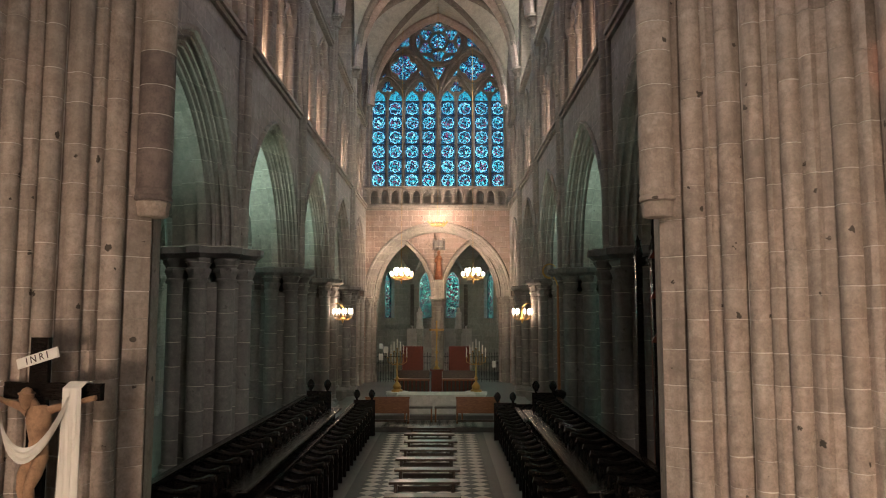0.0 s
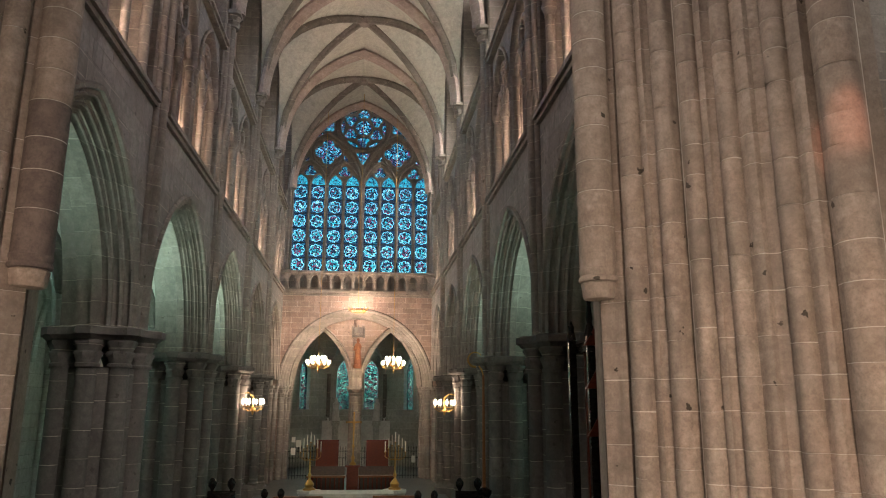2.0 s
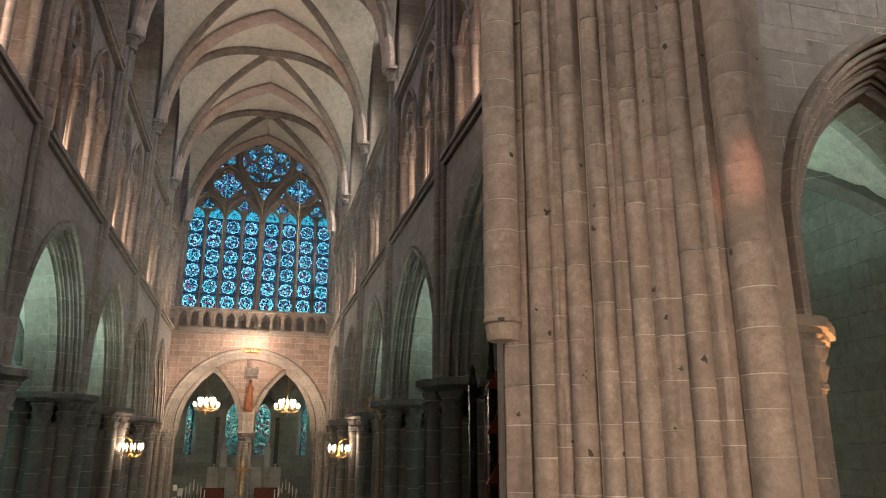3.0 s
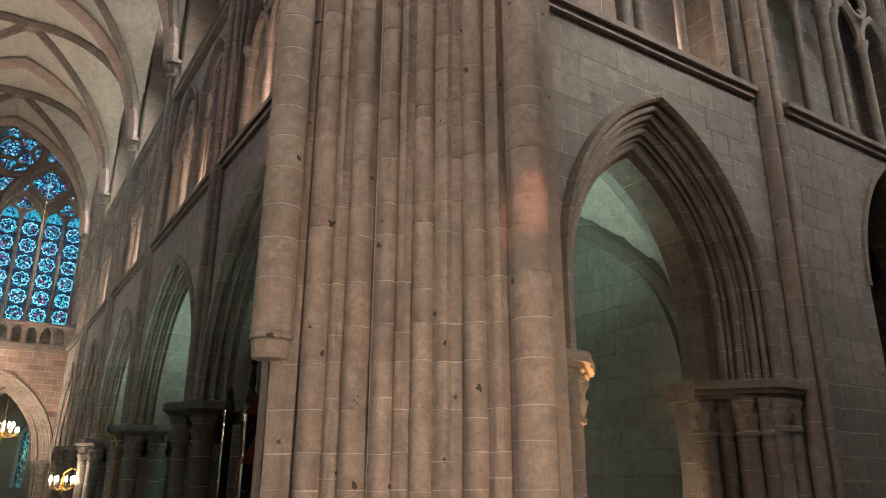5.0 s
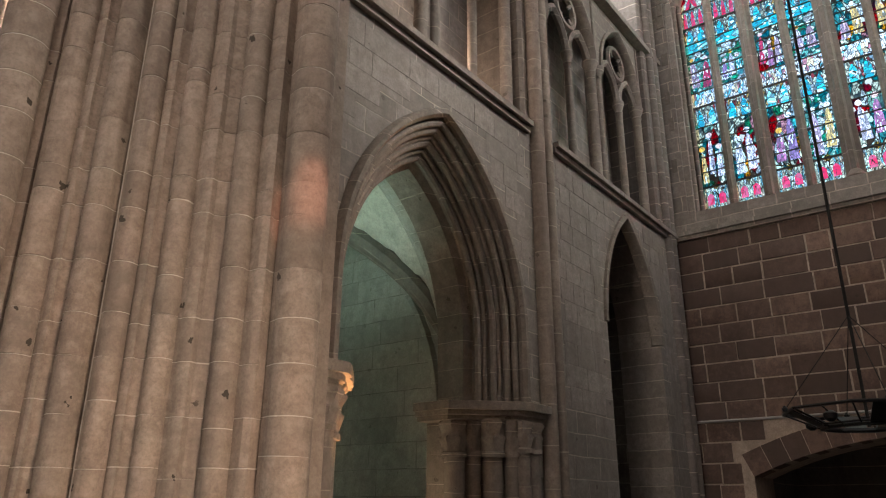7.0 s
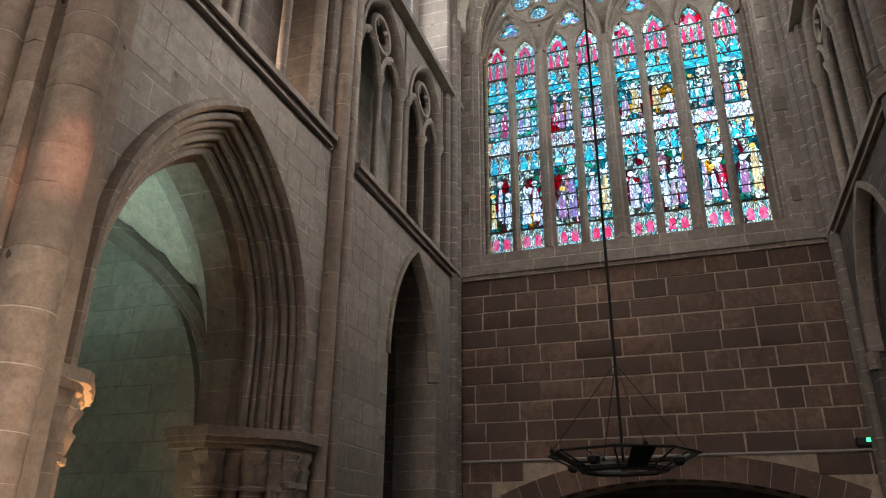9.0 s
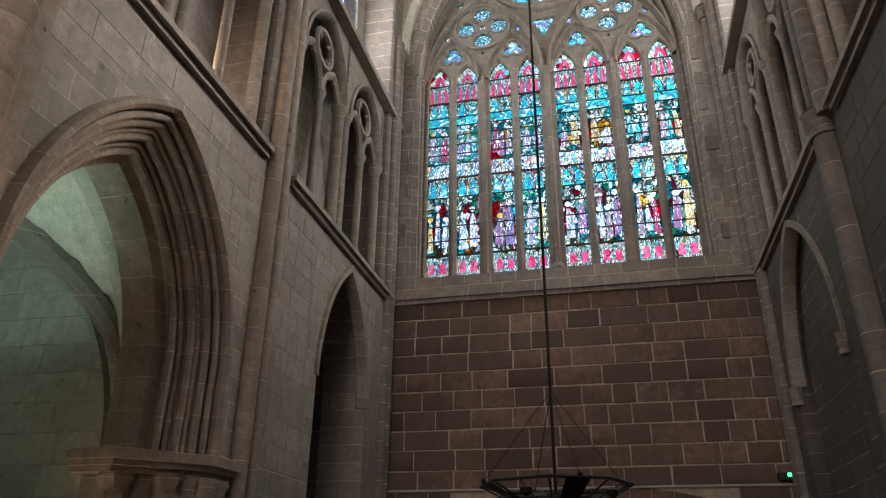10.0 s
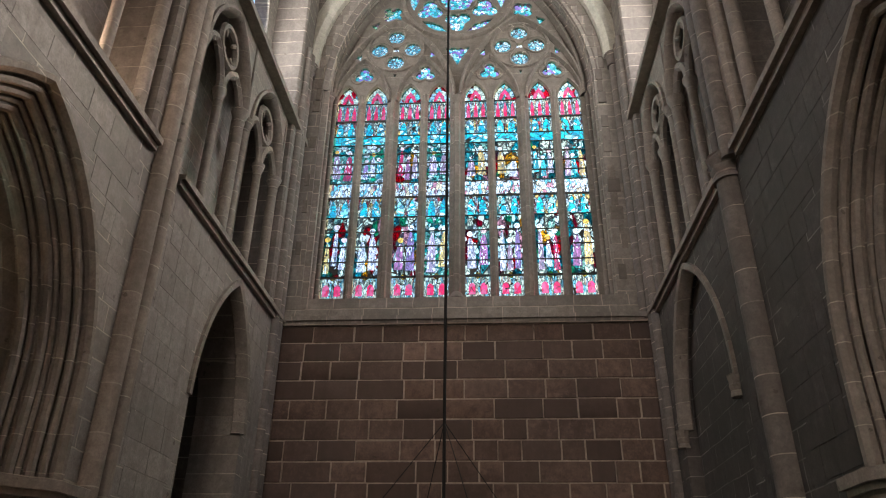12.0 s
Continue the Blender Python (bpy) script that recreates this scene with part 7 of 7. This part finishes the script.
lt.matrix_local = pose(0, -0.034, 0, 90, 0, 0)

# ---- granite blocks of the south gable, laid last ----
rnd = random.Random(11)
z, row = 10.04, 0
while z > 0.1:
    h = 0.44 if row else 0.40
    z0 = max(0.0, z - h)
    y = YW - 0.25 - rnd.uniform(0, 0.4)
    while y < YT + 0.35:
        w = rnd.choice((0.5, 0.66, 0.74, 0.82, 0.95, 1.05)) if z > 4.4 else rnd.choice((0.95, 1.2, 1.4))
        a, b = y, min(y + w, YT + 0.4)
        mid = (z0 + z) / 2
        clear = all(door_edge(p, 0.52) < z0 + 0.12 for p in (a + 0.02, (a + b) / 2, b - 0.02))
        if not clear and abs((a + b) / 2 - DOOR_C) > 2.0:
            edge = DOOR_C + (1 if (a + b) / 2 > DOOR_C else -1) * (DOOR_A + 0.22 + max(0.0, (4.6 - mid)) * 0.0)
            if mid < 5.0:
                if edge > DOOR_C:
                    a = max(a, edge)
                else:
                    b = min(b, edge)
                clear = b - a > 0.12
        if clear and b - a > 0.12:
            g = Geo(trans_south)
            e, v = 0.008, rnd.uniform(-0.016, -0.002)
            w0, w1, q0, q1 = a + rnd.uniform(0.01, 0.024), b - rnd.uniform(0.01, 0.024), z0 + rnd.uniform(0.01, 0.023), z - rnd.uniform(0.01, 0.023)
            j = [rnd.uniform(-0.01, 0.01) for _ in range(4)]
            face = [(w0 + e + j[0], v, q0 + e), (w1 - e, v, q0 + e + j[1]), (w1 - e + j[2], v, q1 - e), (w0 + e, v, q1 - e + j[3])]
            mid_r = [(w0, v + 0.008, q0), (w1, v + 0.008, q0), (w1, v + 0.008, q1), (w0, v + 0.008, q1)]
            back = [(x, 0.14, zz) for x, _, zz in mid_r]
            g.add(face + mid_r + back, [(0, 1, 2, 3)] + [(i, 4 + i, 4 + (i + 1) % 4, (i + 1) % 4) for i in range(4)] + [(4 + i, 8 + i, 8 + (i + 1) % 4, 4 + (i + 1) % 4) for i in range(4)])
            part("granite_block", g, M_GRANITE, wall_south)
        y += w
    z, row = z0, row + 1


# ---- ashlar blocks of the transept and choir walls, laid over the wall's face ----
def ashlar(place, owner, u0, u1, z0, z1, holes, mat, seed, bh=0.37, skip=(), gap=0.002, proud=0.004):
    """holes: pointed openings (centre, half span, springing, rise) that no block may touch; skip: shafts (from, to)."""
    rnd = random.Random(seed)
    def inside(u, z):
        for uc, a, zs, r in holes:
            d = abs(u - uc)
            if d < a:
                xc = (r * r - a * a) / (2 * a)
                if z < zs or z < zs + math.sqrt(max(0.0, (xc + a) ** 2 - (d + xc) ** 2)):
                    return True
        return any(p < u < q for p, q in skip)
    z = z0
    while z + bh * 0.6 < z1:
        zt = min(z + bh, z1)
        u = u0 - rnd.uniform(0, 0.5)
        while u < u1:
            w = rnd.choice((0.42, 0.55, 0.66, 0.78, 0.92)) if gap < 0.01 else rnd.choice((0.24, 0.34, 0.42))
            a, b = max(u, u0), min(u + w, u1)
            tries = [(a, b)]
            if b - a > 0.3:
                tries += [(a, a + (b - a) * 0.5), (a + (b - a) * 0.5, b)]
            for p, q in tries:
                if q - p > 0.15 and not any(inside(x, y) for x in (p, (p + q) / 2, q) for y in (z, zt)):
                    g, e, v = Geo(place), 0.004, -rnd.uniform(0.002, 0.002 + proud)
                    c = rnd.uniform(gap, gap + 0.003)
                    f = [(p + c + e, v, z + c + e), (q - c - e, v, z + c + e), (q - c - e, v, zt - c - e), (p + c + e, v, zt - c - e)]
                    k = [(p + c, 0.01, z + c), (q - c, 0.01, z + c), (q - c, 0.01, zt - c), (p + c, 0.01, zt - c)]
                    g.add(f + k, [(0, 1, 2, 3)] + [(i, 4 + i, 4 + (i + 1) % 4, (i + 1) % 4) for i in range(4)])
                    part("ashlar_block", g, mat, owner)
                    break
            u += w
        z = zt


ashlar(trans_east, bpy.data.objects["wall_transept_east"], 5.4, 16.5, 5.4, STRING - 0.12, [(7.86, 2.2, STILT, 3.2), (14.35, 1.48, 7.2, 2.75)], M_ASHLAR, 3, skip=((10.3, 10.98),))
ashlar(trans_west, bpy.data.objects["wall_transept_west"], 5.0, 16.5, 5.4, STRING - 0.12, [(7.2, 2.2, STILT, 3.2), (14.3, 1.88, 7.3, 2.8)], M_ASHLAR_SHADED, 4, skip=((10.9, 11.45),))
for pl, nm, sd in ((south_side, "wall_choir_south", 6), (north_side, "wall_choir_north", 7)):
    ashlar(pl, bpy.data.objects[nm], 10.2, 22.0, IMPOST + 1.4, STRING - 0.22, [((a + b) / 2, (b - a) / 2 - 0.15, IMPOST, 9.25 - IMPOST) for a, b in zip(BAYS[:2], BAYS[1:3])], M_ASHLAR, sd, skip=((15.3, 16.3),))


def gable_face(u, v, z):
    return trans_south(u, v + 0.17, z)


M_JAMB = stone("window_jamb_block", (0.33, 0.285, 0.25), (0.19, 0.165, 0.145), "", per_object=0.8, pits=0.3, stain=0.5)
g = Geo(trans_south)
g.arched_wall(YW - 0.6, YT + 0.6, 10.75, 21.0, 0.175, 0.26, [(WYC + 0.05, 3.74, 17.2, 5.9, 10.75)], 16)
part("mortar_bed", g, M_GRANITE_LIT, wall_south)
ashlar(gable_face, wall_south, YW - 0.3, YT + 0.3, 10.8, 20.6, [(WYC + 0.05, 3.76, 17.2, 5.92)], M_JAMB, 8, 0.4, ((WYC - 4.4, WYC - 4.1), (WYC + 4.1, WYC + 4.4)), 0.012, 0.03)
